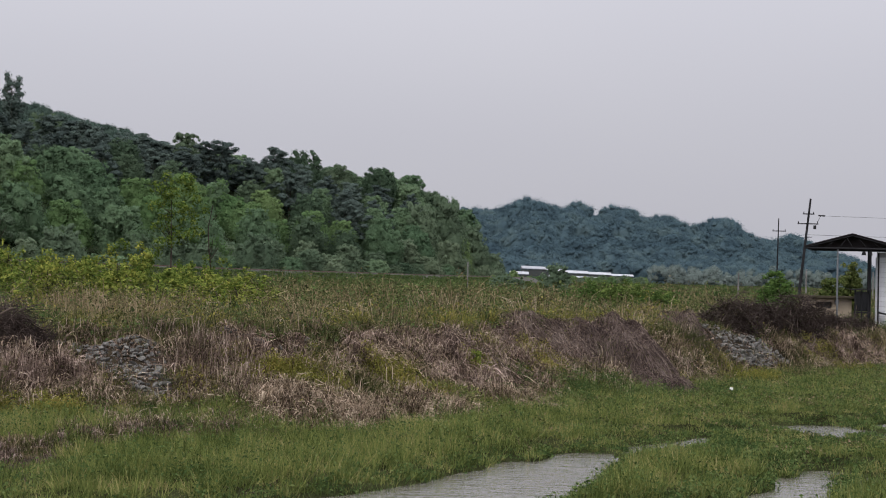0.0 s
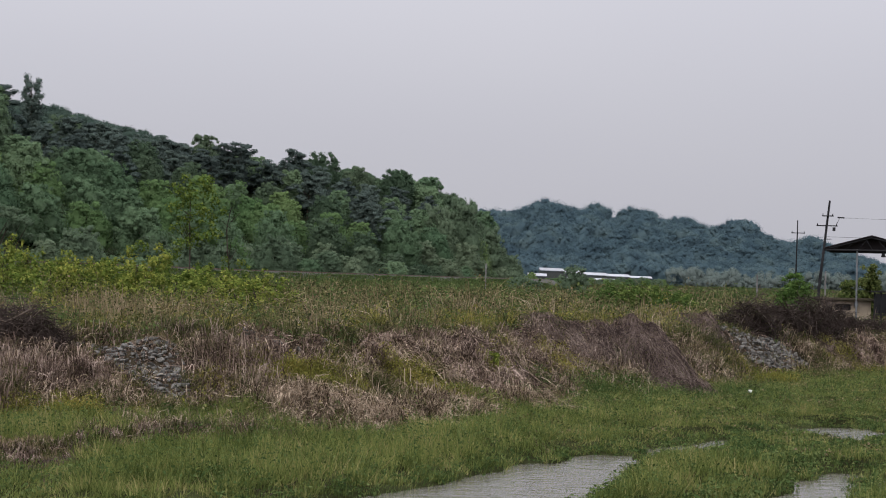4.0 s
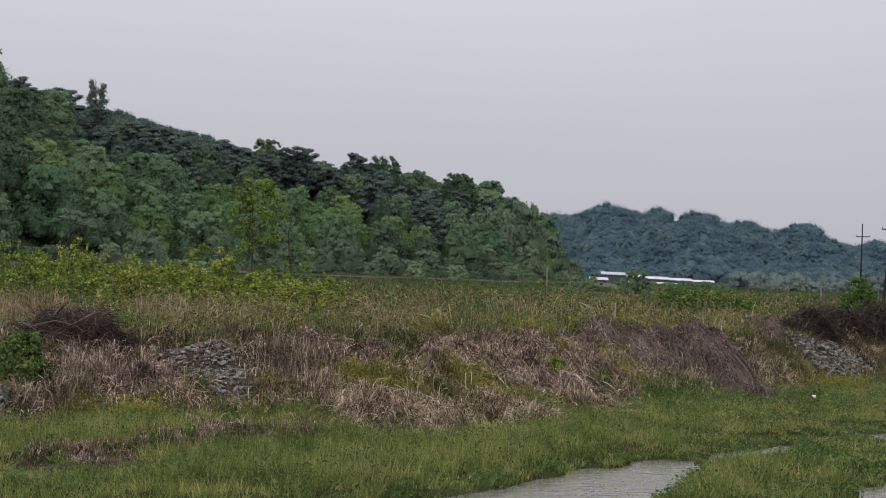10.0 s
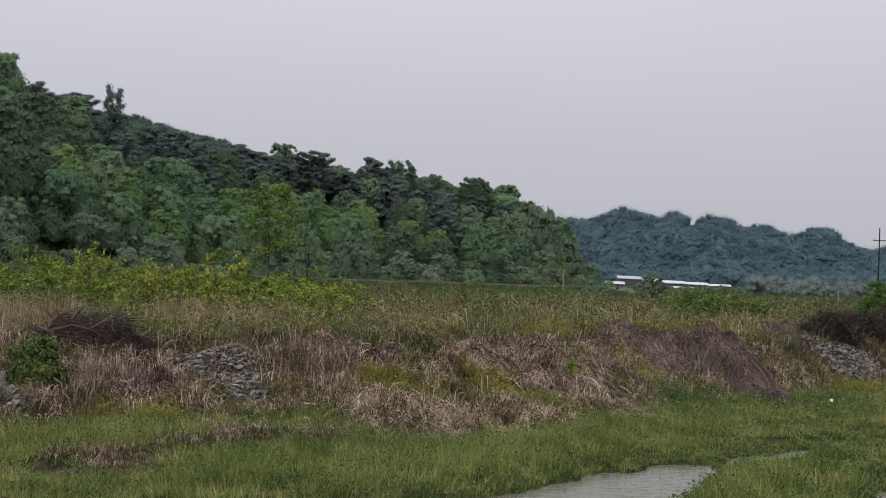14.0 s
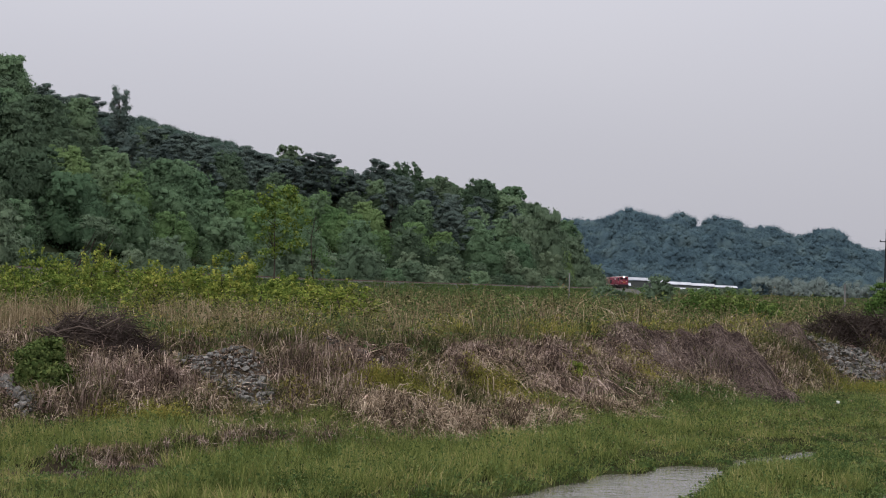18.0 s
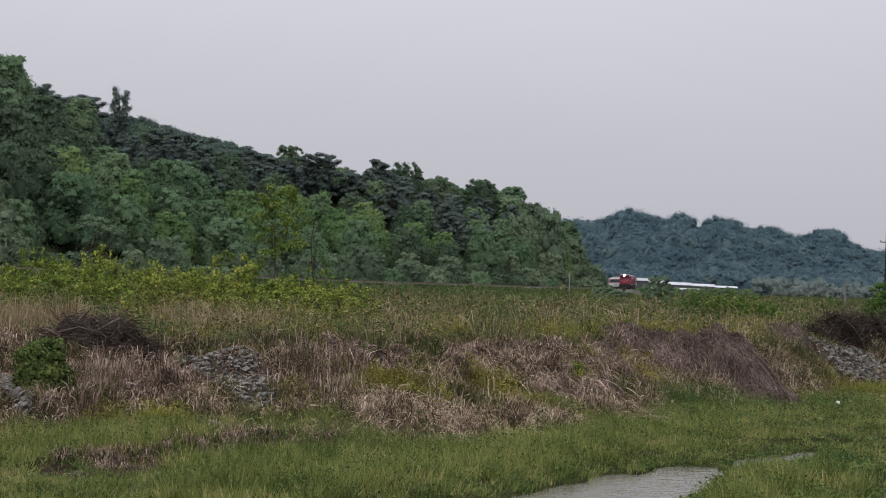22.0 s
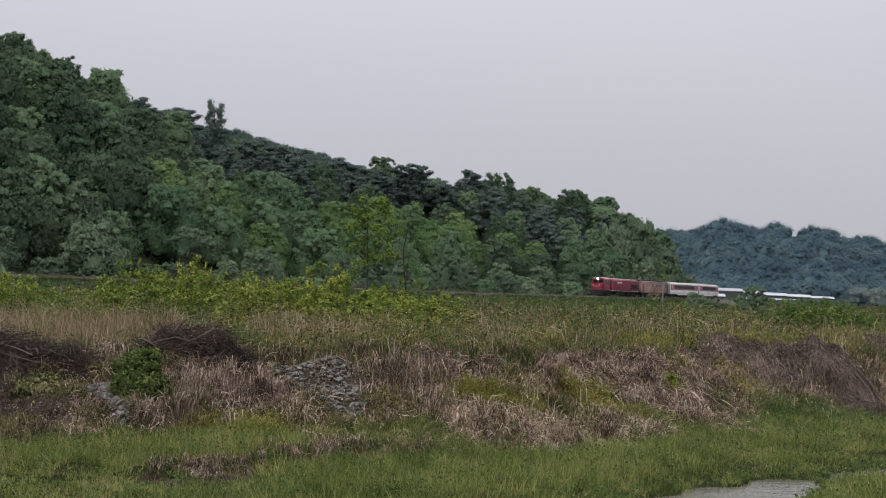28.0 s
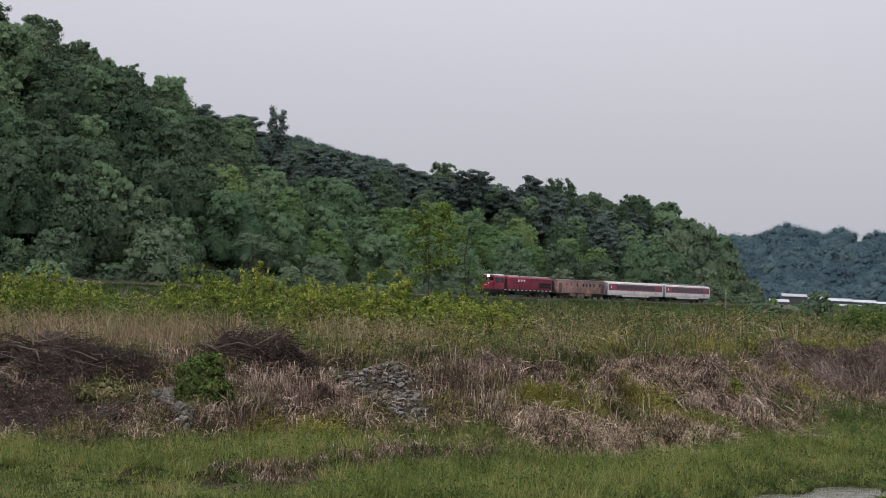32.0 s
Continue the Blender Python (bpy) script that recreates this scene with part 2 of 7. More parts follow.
FOREST_FLOOR = plain("forest_floor", (0.036, 0.046, 0.024), 1.0, 0, 0.4, 0.5, 0.3, 0.0)
# floor under the far woods, tinted with the same distance haze
HAZED_FLOOR = plain("hazed_wood_floor", (0.075, 0.105, 0.105), 1.0, 0, 0.3, 0.2, 0, 0.0)
TURF = plain("turf", (0.032, 0.036, 0.015), 1.0, 0, 0.45, 3.0, 0.3, 0.0)
GROUND = make_ground_material()
WATER = make_water_material()
BALLAST = plain("ballast", (0.060, 0.058, 0.048), 0.95, 0, 0.35, 14, 0.6)
RAIL = plain("rusty_rail", (0.16, 0.11, 0.085), 0.55, 0.6, 0.3, 4)

FOAM = plain("white_foam", (0.75, 0.75, 0.72), 0.7, 0, 0.1)
CONCRETE = plain("old_concrete", (0.20, 0.195, 0.185), 0.9, 0, 0.3, 5, 0.3)
DARK_METAL = plain("dark_metal", (0.022, 0.022, 0.024), 0.7, 0.1, 0.3, 3, 0, 0.2)
GREY_METAL = plain("grey_metal", (0.22, 0.23, 0.24), 0.5, 0.5, 0.25, 3)
ROOF_SHEET = plain("brown_roof_sheet", (0.050, 0.044, 0.046), 1.0, 0.0, 0.3, 2, 0, 0.0)
MOSSY_SLAB = plain("mossy_slab", (0.075, 0.065, 0.045), 0.95, 0, 0.4, 5, 0.3, 0.05)
WHITE_BLOCK = plain("white_painted_board", (0.68, 0.69, 0.72), 0.8, 0, 0.12, 3, 0.2, per_object=0.12)
MORTAR = plain("grey_mortar", (0.34, 0.34, 0.35), 0.9, 0, 0.2, 8)
BEIGE = plain("beige_plaster", (0.52, 0.43, 0.32), 0.85, 0, 0.2, 3, 0.2)
WHITE_SHEET = plain("white_roof_film", (0.36, 0.375, 0.40), 0.5, 0, 0.3, 0.6)
GREY_WALL = plain("weathered_grey_wall", (0.075, 0.085, 0.082), 0.8, 0, 0.25, 0.6)
TRAIN_RED = plain("locomotive_red", (0.215, 0.022, 0.046), 0.55, 0, 0.45, 1.2)
TRAIN_PINK = plain("faded_red_paint", (0.30, 0.185, 0.155), 0.8, 0, 0.5, 1.6)
TRAIN_BROWN = plain("dark_brown_paint", (0.105, 0.072, 0.062), 0.85, 0, 0.5, 1.2)
TRAIN_WHITE = plain("coach_white", (0.62, 0.60, 0.57), 0.45, 0, 0.14, 0.9)
TRAIN_MAROON = plain("coach_maroon", (0.20, 0.040, 0.066), 0.4, 0, 0.2, 0.9)
TRAIN_ROOF = plain("train_roof_grey", (0.42, 0.40, 0.37), 0.6, 0.1, 0.22, 0.8)
TRAIN_DARK = plain("train_underframe", (0.030, 0.028, 0.027), 0.8, 0.2, 0.35, 2)
TRAIN_END = plain("coach_end_blue_grey", (0.20, 0.23, 0.29), 0.6, 0, 0.2, 1)
STRIPE_WHITE = plain("stripe_white", (0.72, 0.70, 0.68), 0.5, 0, 0.1)
STRIPE_ORANGE = plain("plate_orange", (0.75, 0.25, 0.06), 0.5, 0, 0.1)
GLASS, _n, _l, _b = material("dark_window_glass", 0.08, 0, 0.6)
_b.inputs["Base Color"].default_value = (0.012, 0.012, 0.015, 1)
HEADLIGHT, _n, _l, _b = material("headlight", 0.3)
_b.inputs["Base Color"].default_value = (0.9, 0.9, 0.85, 1)
_b.inputs["Emission Color"].default_value, _b.inputs["Emission Strength"].default_value = (1.0, 0.97, 0.9, 1), 14.0

# ---- mesh helpers ----
rng = np.random.default_rng(7)


def fast_mesh(name, verts, faces, mat, smooth=False):
    """A mesh from an array of points and an array of faces of one size."""
    verts, faces = np.asarray(verts, np.float32), np.asarray(faces, np.int32)
    me = bpy.data.meshes.new(name)
    k = faces.shape[1]
    me.vertices.add(len(verts))
    me.vertices.foreach_set("co", verts.ravel())
    me.loops.add(faces.size)
    me.loops.foreach_set("vertex_index", faces.ravel())
    me.polygons.add(len(faces))
    me.polygons.foreach_set("loop_start", np.arange(len(faces), dtype=np.int32) * k)
    me.polygons.foreach_set("use_smooth", np.full(len(faces), smooth))
    me.update(calc_edges=True)
    me.materials.append(mat)
    return me


def child(name, me, parent, label=""):
    ob = new(name, me)
    ob.parent = parent
    if label:
        ob["label"] = label
    return ob


def part(name, bm, mat, parent, label="", smooth=False):
    """Links a bmesh as one mesh object under a thing or a part."""
    me = bpy.data.meshes.new(name)
    for f in bm.faces:
        f.smooth = smooth
    bm.to_mesh(me)
    bm.free()
    me.materials.append(mat)
    return child(name, me, parent, label)


def box(bm, x0, x1, y0, y1, z0, z1, bevel=0.0):
    made = bmesh.ops.create_cube(bm, size=1.0, matrix=Matrix.Translation(((x0 + x1) / 2, (y0 + y1) / 2, (z0 + z1) / 2)) @ Matrix.Diagonal((x1 - x0, y1 - y0, z1 - z0, 1)))
    if bevel:
        edges = list({e for v in made["verts"] for e in v.link_edges})
        bmesh.ops.bevel(bm, geom=edges, offset=bevel, segments=2, affect="EDGES", profile=0.5)
    return bm


def rod(bm, a, b, r0, r1=None, sides=8):
    a, b = Vector(a), Vector(b)
    d = b - a
    turn = d.to_track_quat("Z", "Y").to_matrix().to_4x4()
    bmesh.ops.create_cone(bm, cap_ends=True, segments=sides, radius1=r0, radius2=r0 if r1 is None else r1, depth=d.length, matrix=Matrix.Translation((a + b) / 2) @ turn)
    return bm


def boxed(x0, x1, y0, y1, z0, z1, bevel=0.0):
    return box(bmesh.new(), x0, x1, y0, y1, z0, z1, bevel)


def rodded(*ends, sides=8):
    return rod(bmesh.new(), *ends, sides=sides)


def smooth_step(a):
    a = np.clip(a, 0, 1)
    return a * a * (3 - 2 * a)


def waves(x, y, size, seed=0):
    """Soft uneven noise on the plan, about -1 to 1."""
    g = np.random.default_rng(seed)
    out = 0
    for i in range(6):
        a, p, k = g.uniform(0, 6.28), g.uniform(0, 6.28), g.uniform(0.6, 1.9) * 6.28 / size
        out = out + np.sin((x * np.cos(a) + y * np.sin(a)) * k + p + 0.7 * np.sin((x * np.sin(a) - y * np.cos(a)) * k * 0.6 + p))
    return out / 3.2


# ---- the plan ----
# the railway: a way that runs back from its head point by a bend that grows with the distance
RAIL_HEAD = (-39.0, 280.9)


def rail_heading(s):
    k = np.clip(s, -60, 260)
    return 0.5447 - 1.0507e-3 * k - 0.796e-5 * k * k


RAIL_S = np.arange(-320, 721, 1.0)
_h = rail_heading(RAIL_S)
_i0 = int(np.argmin(abs(RAIL_S)))
RAIL_X = np.concatenate([[0], np.cumsum(np.sin(_h)[:-1])])
RAIL_Y = np.concatenate([[0], np.cumsum(np.cos(_h)[:-1])])
RAIL_X += RAIL_HEAD[0] - RAIL_X[_i0]
RAIL_Y += RAIL_HEAD[1] - RAIL_Y[_i0]


def rail_height(s):
    return np.interp(s, [-320, -100, 0, 75, 200, 720], [5.2, 4.6, 3.55, 3.2, 3.05, 3.0])


def rail_at(s):
    return float(np.interp(s, RAIL_S, RAIL_X)), float(np.interp(s, RAIL_S, RAIL_Y)), float(rail_height(s))


# the far bank of the stream: depth of its foot and of its crest, by direction x / y
BANK_U = [-0.60, -0.40, -0.25, -0.14, -0.067, 0.006, 0.079, 0.134, 0.188, 0.243, 0.286, 0.50]
BANK_FOOT = [23.0, 24.5, 25.6, 25.6, 25.8, 28.5, 33.5, 36.5, 42.0, 47.0, 50.0, 62.0]
BANK_CREST = [27.0, 28.0, 29.0, 30.0, 31.5, 35.5, 40.0, 42.0, 45.5, 50.0, 53.5, 66.0]
BANK_TOP = [1.5, 1.5, 1.5, 1.5, 1.5, 1.5, 1.5, 1.5, 1.35, 1.2, 1.15, 1.1]
# the wooded hill beyond the railway
HILL_U = [-1.0, -0.60, -0.48, -0.40, -0.32, -0.27, -0.20, -0.14, -0.05, -0.015, 0.02, 0.04, 0.06]
HILL_FOOT = [120, 180, 205, 222, 240, 256, 276, 298, 343, 368, 398, 430, 460]
HILL_RIDGE = [200, 250, 275, 300, 330, 360, 385, 400, 430, 440, 455, 470, 500]
HILL_H = [57, 52, 46.0, 37.5, 32, 28.6, 25.0, 23.2, 21.3, 18.5, 10, 2, 0]
BACK_U = [-1.0, -0.30, -0.272, -0.26, -0.246, -0.228, -0.213, -0.196, -0.17, -0.13, -0.08, -0.04]
BACK_H = [70, 70, 67.5, 66, 62.5, 60.5, 58, 55, 47, 34, 22, 0]
FAR_U = [-0.3, 0.0, 0.02, 0.033, 0.052, 0.065, 0.073, 0.085, 0.115, 0.129, 0.134, 0.145, 0.155, 0.167, 0.174, 0.188, 0.194, 0.20, 0.211, 0.225, 0.233, 0.239, 0.252, 0.264, 0.271, 0.278, 0.30, 0.5, 1.0]
FAR_H = [30, 33, 34, 33, 40, 37.5, 35, 37, 36, 32, 30.5, 32, 29.5, 26, 31, 30, 24.5, 20.5, 19, 22, 20.5, 15, 13, 9.5, 6.5, 3, 1, 0, 0]
# the water: bends of the stream with half widths
STREAMS = (
    ((-9.0, 11.0, 2.6), (-2.6, 15.6, 1.9), (0.25, 19.5, 1.28), (1.45, 22.3, 0.95), (2.5, 24.7, 0.42)),
    ((2.65, 24.7, 0.05), (3.4, 25.3, 0.4), (3.95, 26.1, 0.6), (4.7, 27.6, 0.06), (6.0, 29.4, 0.22), (7.2, 30.0, 0.8), (8.7, 28.5, 2.2), (10.8, 28.6, 3.4), (15.0, 34.0, 2.4), (40.0, 46.0, 2.4)),
    ((-1.0, 15.4, 1.4), (3.4, 18.4, 0.6), (4.95, 20.8, 0.6), (5.7, 22.4, 0.8), (6.8, 22.0, 0.9), (12.0, 23.0, 1.6), (40.0, 34.0, 3.0)),
)


# small islets in the pools: x, y, radius
ISLETS = ((5.0, 22.6, 0.28), (5.9, 22.3, 0.22), (6.5, 22.7, 0.34), (5.5, 21.3, 0.18), (6.9, 21.7, 0.4), (7.6, 22.3, 0.2), (7.9, 28.4, 0.35), (8.7, 29.4, 0.3), (9.5, 30.6, 0.4), (8.3, 30.2, 0.2))


def off_water(x, y):
    """Distance outside the water's edge."""
    best = np.full(np.shape(x), 1e9)
    for line in STREAMS:
        for (ax, ay, ar), (bx, by, br) in zip(line, line[1:]):
            t = np.clip(((x - ax) * (bx - ax) + (y - ay) * (by - ay)) / ((bx - ax) ** 2 + (by - ay) ** 2), 0, 1)
            d = np.hypot(x - ax - t * (bx - ax), y - ay - t * (by - ay)) - (ar + t * (br - ar))
            best = np.minimum(best, d)
    for ix, iy, ir in ISLETS:
        best = np.maximum(best, ir - np.hypot(x - ix, y - iy))
    return best + 0.16 * waves(x, y, 2.2, 3) + 0.07 * waves(x, y, 0.8, 4)


def bank_share(x, y):
    """0 at the foot of the far bank, 1 at its crest."""
    u = x / np.maximum(y, 5)
    foot, crest = np.interp(u, BANK_U, BANK_FOOT), np.interp(u, BANK_U, BANK_CREST)
    wob = 0.35 * waves(x, y, 5.0, 5)
    return (y - foot - wob) / (crest - foot)


# humps of matted dead grass: x, y, half width, half depth, rise
HUMPS = ((-2.75, 27.1, 0.6, 0.5, 0.12), (-2.1, 26.45, 0.6, 0.5, 0.22), (-1.3, 26.95, 0.7, 0.55, 0.2), (-0.65, 27.85, 0.6, 0.5, 0.2), (0.15, 29.05, 0.7, 0.5, 0.18), (1.5, 31.5, 0.8, 0.6, 0.16), (4.5, 40.0, 1.0, 0.9, 0.35), (4.45, 38.3, 0.65, 0.7, 0.42), (3.7, 38.9, 0.6, 0.7, 0.25), (1.9, 37.6, 1.2, 1.3, 0.16), (3.3, 39.0, 0.8, 1.0, 0.14), (-0.9, 31.4, 0.8, 0.6, 0.14), (0.6, 34.3, 0.8, 0.7, 0.14))


def worn_step(x, y):
    """Depth of the edge of a low step in the flat."""
    return np.interp(x, [-9.0, -6.5, -5.7, -5.3, -4.8, -3.5, -2.0], [20.4, 20.7, 21.2, 22.9, 23.7, 24.2, 25.0]) + 0.25 * waves(x, y, 1.1, 46)


def height(x, y):
    x, y = np.asarray(x, float), np.asarray(y, float)
    u = x / np.maximum(y, 5)
    d = off_water(x, y)
    low = np.where(d > 0, 0.03 + 0.13 * smooth_step(d / 0.8) + 0.02 * waves(x, y, 1.5, 6), -0.25 * smooth_step(-d / 0.4))
    low = np.maximum(low, 1.75 * smooth_step((14.0 - y - 0.25 * x) / 9.0) - 0.5)
    # a low worn step across the flat
    step = worn_step(x, y)
    low = low + 0.07 * waves(x, y, 1.3, 51) * np.clip((y - step) / 1.0, 0, 1) * np.clip((-1.0 - x) / 0.8, 0, 1)
    low = low + 0.18 * np.clip((y - step) / 0.16, 0, 1) * np.clip((-2.0 - x) / 0.8, 0, 1) * np.clip((x + 7.2) / 0.6, 0, 1) * np.clip((27 - y) / 2.0, 0, 1)
    share = bank_share(x, y)
    top = np.interp(u, BANK_U, BANK_TOP) + 0.06 * waves(x, y, 6, 8)
    z = np.where(share > 0, low + (top - low) * (0.55 * smooth_step(share) + 0.45 * np.clip(share, 0, 1)) + (0.16 * waves(x, y, 1.9, 9) + 0.13 * waves(x, y, 0.85, 19)) * np.clip(share, 0, 1) * np.clip(1.6 - share, 0, 1), low)
    for hx, hy, rx, ry, up in HUMPS:
        z = z + up * np.maximum(0, 1 - ((x - hx) / rx) ** 2 - ((y - hy) / ry) ** 2) ** 1.2
    rise = smooth_step((y - np.interp(u, HILL_U, HILL_FOOT)) / np.maximum(20, np.interp(u, HILL_U, HILL_RIDGE) - np.interp(u, HILL_U, HILL_FOOT)))
    fall = 1 - smooth_step((y - np.interp(u, HILL_U, HILL_RIDGE) - 15) / 70.0) * np.clip((u + 0.35) / 0.1, 0, 1)
    z = z + rise * fall * np.interp(u, HILL_U, HILL_H) * (1 + 0.05 * waves(x, y, 45, 10))
    # the railway leaves the bend by a valley between the hills
    valley = np.where(y > 490, smooth_step((abs(x - np.interp(y, RAIL_Y, RAIL_X)) - 12) / 40.0), 1.0)
    back = smooth_step((y - 520) / 150.0) * valley
    z = np.where(y > 500, np.maximum(z, back * np.interp(u, BACK_U, BACK_H) * (1 + 0.03 * waves(x, y, 60, 11))), z)
    far = smooth_step((y - 740) / 160.0) * valley
    return np.where(y > 700, np.maximum(z, far * np.interp(u, FAR_U, FAR_H)), z)


def spread(n, u0, u1, y0, y1):
    """Points evenly strewn over a wedge of the plan."""
    y = np.sqrt(rng.uniform(y0 * y0, y1 * y1, n))
    return rng.uniform(u0, u1, n) * y, y


# bare mud on the flat: x, y, half width, half depth
MUD = ((-6.3, 20.3, 0.5, 0.3), (-5.55, 21.4, 0.2, 0.9), (-4.5, 24.5, 0.5, 0.3), (-3.4, 24.6, 0.4, 0.25))


def make_ground():
    us = np.unique(np.round(np.concatenate([np.linspace(-6, -0.6, 14), np.arange(-0.6, 0.42, 0.0085), np.linspace(0.42, 6, 14)]), 5))
    ys = np.concatenate([np.linspace(-300, 0, 12)[:-1], np.arange(0, 16, 0.8), np.arange(16, 34, 0.2), np.arange(34, 56, 0.25), np.arange(56, 140, 3), np.arange(140, 520, 7), np.arange(520, 1000, 16), np.linspace(1000, 3500, 12)])
    uu, yy = np.meshgrid(us, ys)
    xx = uu * np.maximum(abs(yy), 20.0)
    zz = height(xx, yy)
    n, m = uu.shape
    idx = np.arange(n * m).reshape(n, m)
    faces = np.stack([idx[:-1, :-1], idx[:-1, 1:], idx[1:, 1:], idx[1:, :-1]], -1).reshape(-1, 4)
    me = fast_mesh("ground", np.stack([xx, yy, zz], -1).reshape(-1, 3), faces, GROUND, True)
    me.materials.append(FOREST_FLOOR)
    woods = (zz[:-1, :-1] > 2.2) & (yy[:-1, :-1] > 100) | (yy[:-1, :-1] > 730)
    me.materials.append(TURF)
    me.materials.append(HAZED_FLOOR)
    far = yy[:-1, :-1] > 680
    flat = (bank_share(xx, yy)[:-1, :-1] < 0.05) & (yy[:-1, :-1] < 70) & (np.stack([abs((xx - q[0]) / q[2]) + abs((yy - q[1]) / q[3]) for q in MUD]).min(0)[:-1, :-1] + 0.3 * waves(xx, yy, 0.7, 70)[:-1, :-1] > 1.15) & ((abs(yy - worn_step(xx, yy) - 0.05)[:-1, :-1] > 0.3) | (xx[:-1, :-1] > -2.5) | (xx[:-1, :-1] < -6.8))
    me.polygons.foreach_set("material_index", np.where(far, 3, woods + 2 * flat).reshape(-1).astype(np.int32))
    ob = new("ground", me)
    tagged(ob, "brown earth with plant litter, stream bank, field and wooded hills", "ground", kind="structure")


make_ground()
_w = np.array([(-60, 4, 0), (70, 4, 0), (70, 60, 0), (-60, 60, 0)], float)
water = tagged(new("water", fast_mesh("water", _w, [(0, 1, 2, 3)], WATER)), "shallow grey stream reflecting the overcast sky", "stream", kind="structure")


def make_railway():
    """Embankment with ballast shoulder, sleepers and two rails."""
    bank = tagged(new("railway_embankment"), "low gravel railway embankment with a single track", "railway", kind="structure")
    s = RAIL_S[::4]
    x, y, z = RAIL_X[::4], RAIL_Y[::4], rail_height(s)
    nx, ny = np.cos(rail_heading(s)), -np.sin(rail_heading(s))
    off = np.array([-7.0, -2.6, -1.7, 1.7, 2.6, 7.0])
    drop = np.array([-3.2, -0.75, -0.2, -0.2, -0.75, -3.2])
    vx = x[:, None] + nx[:, None] * off
    vy = y[:, None] + ny[:, None] * off
    vz = z[:, None] + drop + 0.06 * waves(vx, vy, 4, 12)
    n, m = vx.shape
    idx = np.arange(n * m).reshape(n, m)
    faces = np.stack([idx[:-1, :-1], idx[:-1, 1:], idx[1:, 1:], idx[1:, :-1]], -1).reshape(-1, 4)
    child("ballast", fast_mesh("ballast", np.stack([vx, vy, vz], -1).reshape(-1, 3), faces, BALLAST), bank)
    for side in (-0.7175, 0.7175):
        cx, cy = x + nx * side, y + ny * side
        ring = []
        for o, h in ((-0.04, -0.16), (0.04, -0.16), (0.04, 0.0), (-0.04, 0.0)):
            ring.append(np.stack([cx + nx * o, cy + ny * o, z + h], -1))
        v = np.stack(ring, 1)
        idx = np.arange(v.shape[0] * 4).reshape(-1, 4)
        f = np.concatenate([np.stack([idx[:-1, k], idx[1:, k], idx[1:, (k + 1) % 4], idx[:-1, (k + 1) % 4]], -1) for k in range(4)])
        child("rail", fast_mesh("rail", v.reshape(-1, 3), f, RAIL), bank, "rusty steel rail")
    v, f = [], []
    for k in np.arange(-180, 120, 0.7):
        px, py, pz = rail_at(k)
        h = float(rail_heading(k))
        c, d = math.cos(h), -math.sin(h)
        q = len(v)
        for zz in (-0.24, -0.15):
            for a, b in ((-1.2, -0.12), (1.2, -0.12), (1.2, 0.12), (-1.2, 0.12)):
                v.append((px + c * a - d * b, py + d * a + c * b, pz + zz))
        f += [(q + 4, q + 5, q + 6, q + 7), (q, q + 1, q + 5, q + 4), (q + 1, q + 2, q + 6, q + 5), (q + 2, q + 3, q + 7, q + 6), (q + 3, q, q + 4, q + 7)]
    tagged(child("sleepers", fast_mesh("sleepers", v, f, PALE_WOOD), bank, "grey concrete sleepers"), kind="stuff")


make_railway()

# ---- plants ----
def blade_mesh(name, x, y, z, h, lean, width, mat, droop=0.0, aim=None, fine=False):
    """Bent, pointed blades standing at x, y, z."""
    n = len(x)
    a = rng.uniform(0, 6.283, n) if aim is None else aim
    dx, dy = np.cos(a), np.sin(a)
    base = np.stack([x, y, z - 0.03], -1)
    foot = np.stack([x, y, z], -1)
    run = h * lean
    rise = h * np.sqrt(np.maximum(0.05, 1 - np.minimum(lean, 0.97) ** 2))
    mid = foot + np.stack([dx * run * 0.38, dy * run * 0.38, rise * 0.7], -1)
    tip = foot + np.stack([dx * run, dy * run, rise * (1 - droop * rng.uniform(0, 1, n))], -1)
    side = np.cross(tip - foot, rng.normal(0, 1, (n, 3)))
    side *= (np.asarray(width) / 2 / (np.linalg.norm(side, axis=1) + 1e-9))[:, None]
    if fine:
        v = np.stack([base - side, base + side, tip], 1).reshape(-1, 3)
        return fast_mesh(name, v, np.arange(3 * n).reshape(-1, 3), mat)
    v = np.stack([base - side, base + side, mid + side * 0.8, mid - side * 0.8, tip], 1).reshape(-1, 3)
    k = np.arange(n)[:, None] * 5
    f = np.concatenate([k + np.array([[0, 1, 2]]), k + np.array([[0, 2, 3]]), k + np.array([[3, 2, 4]])], 1).reshape(-1, 3)
    return fast_mesh(name, v, f, mat)


def tufts(name, x, y, blades, h, wide, mat, reach=0.08, lean=(0.15, 0.75), droop=0.0, aim=None, aim_soft=0.7, z=None, fine=False):
    """Tufts of blades that bend outwards, or all about one way."""
    n = len(x)
    tall = np.repeat(h, blades) * rng.uniform(0.55, 1.1, n * blades)
    a = rng.uniform(0, 6.283, n * blades)
    r = reach * np.sqrt(rng.uniform(0, 1, n * blades))
    xx, yy = np.repeat(x, blades) + np.cos(a) * r, np.repeat(y, blades) + np.sin(a) * r
    if aim is not None:
        a = aim + np.repeat(rng.normal(0, aim_soft * 0.7, n), blades) + rng.normal(0, aim_soft * 0.7, n * blades)
    zz = height(xx, yy) if z is None else np.repeat(z, blades)
    return blade_mesh(name, xx, yy, zz, tall, rng.uniform(*lean, n * blades), np.repeat(wide, blades) if np.ndim(wide) else np.full(n * blades, wide), mat, droop, a, fine)


def stuff(name, me, label, category):
    return tagged(new(name, me), label, category, kind="stuff")


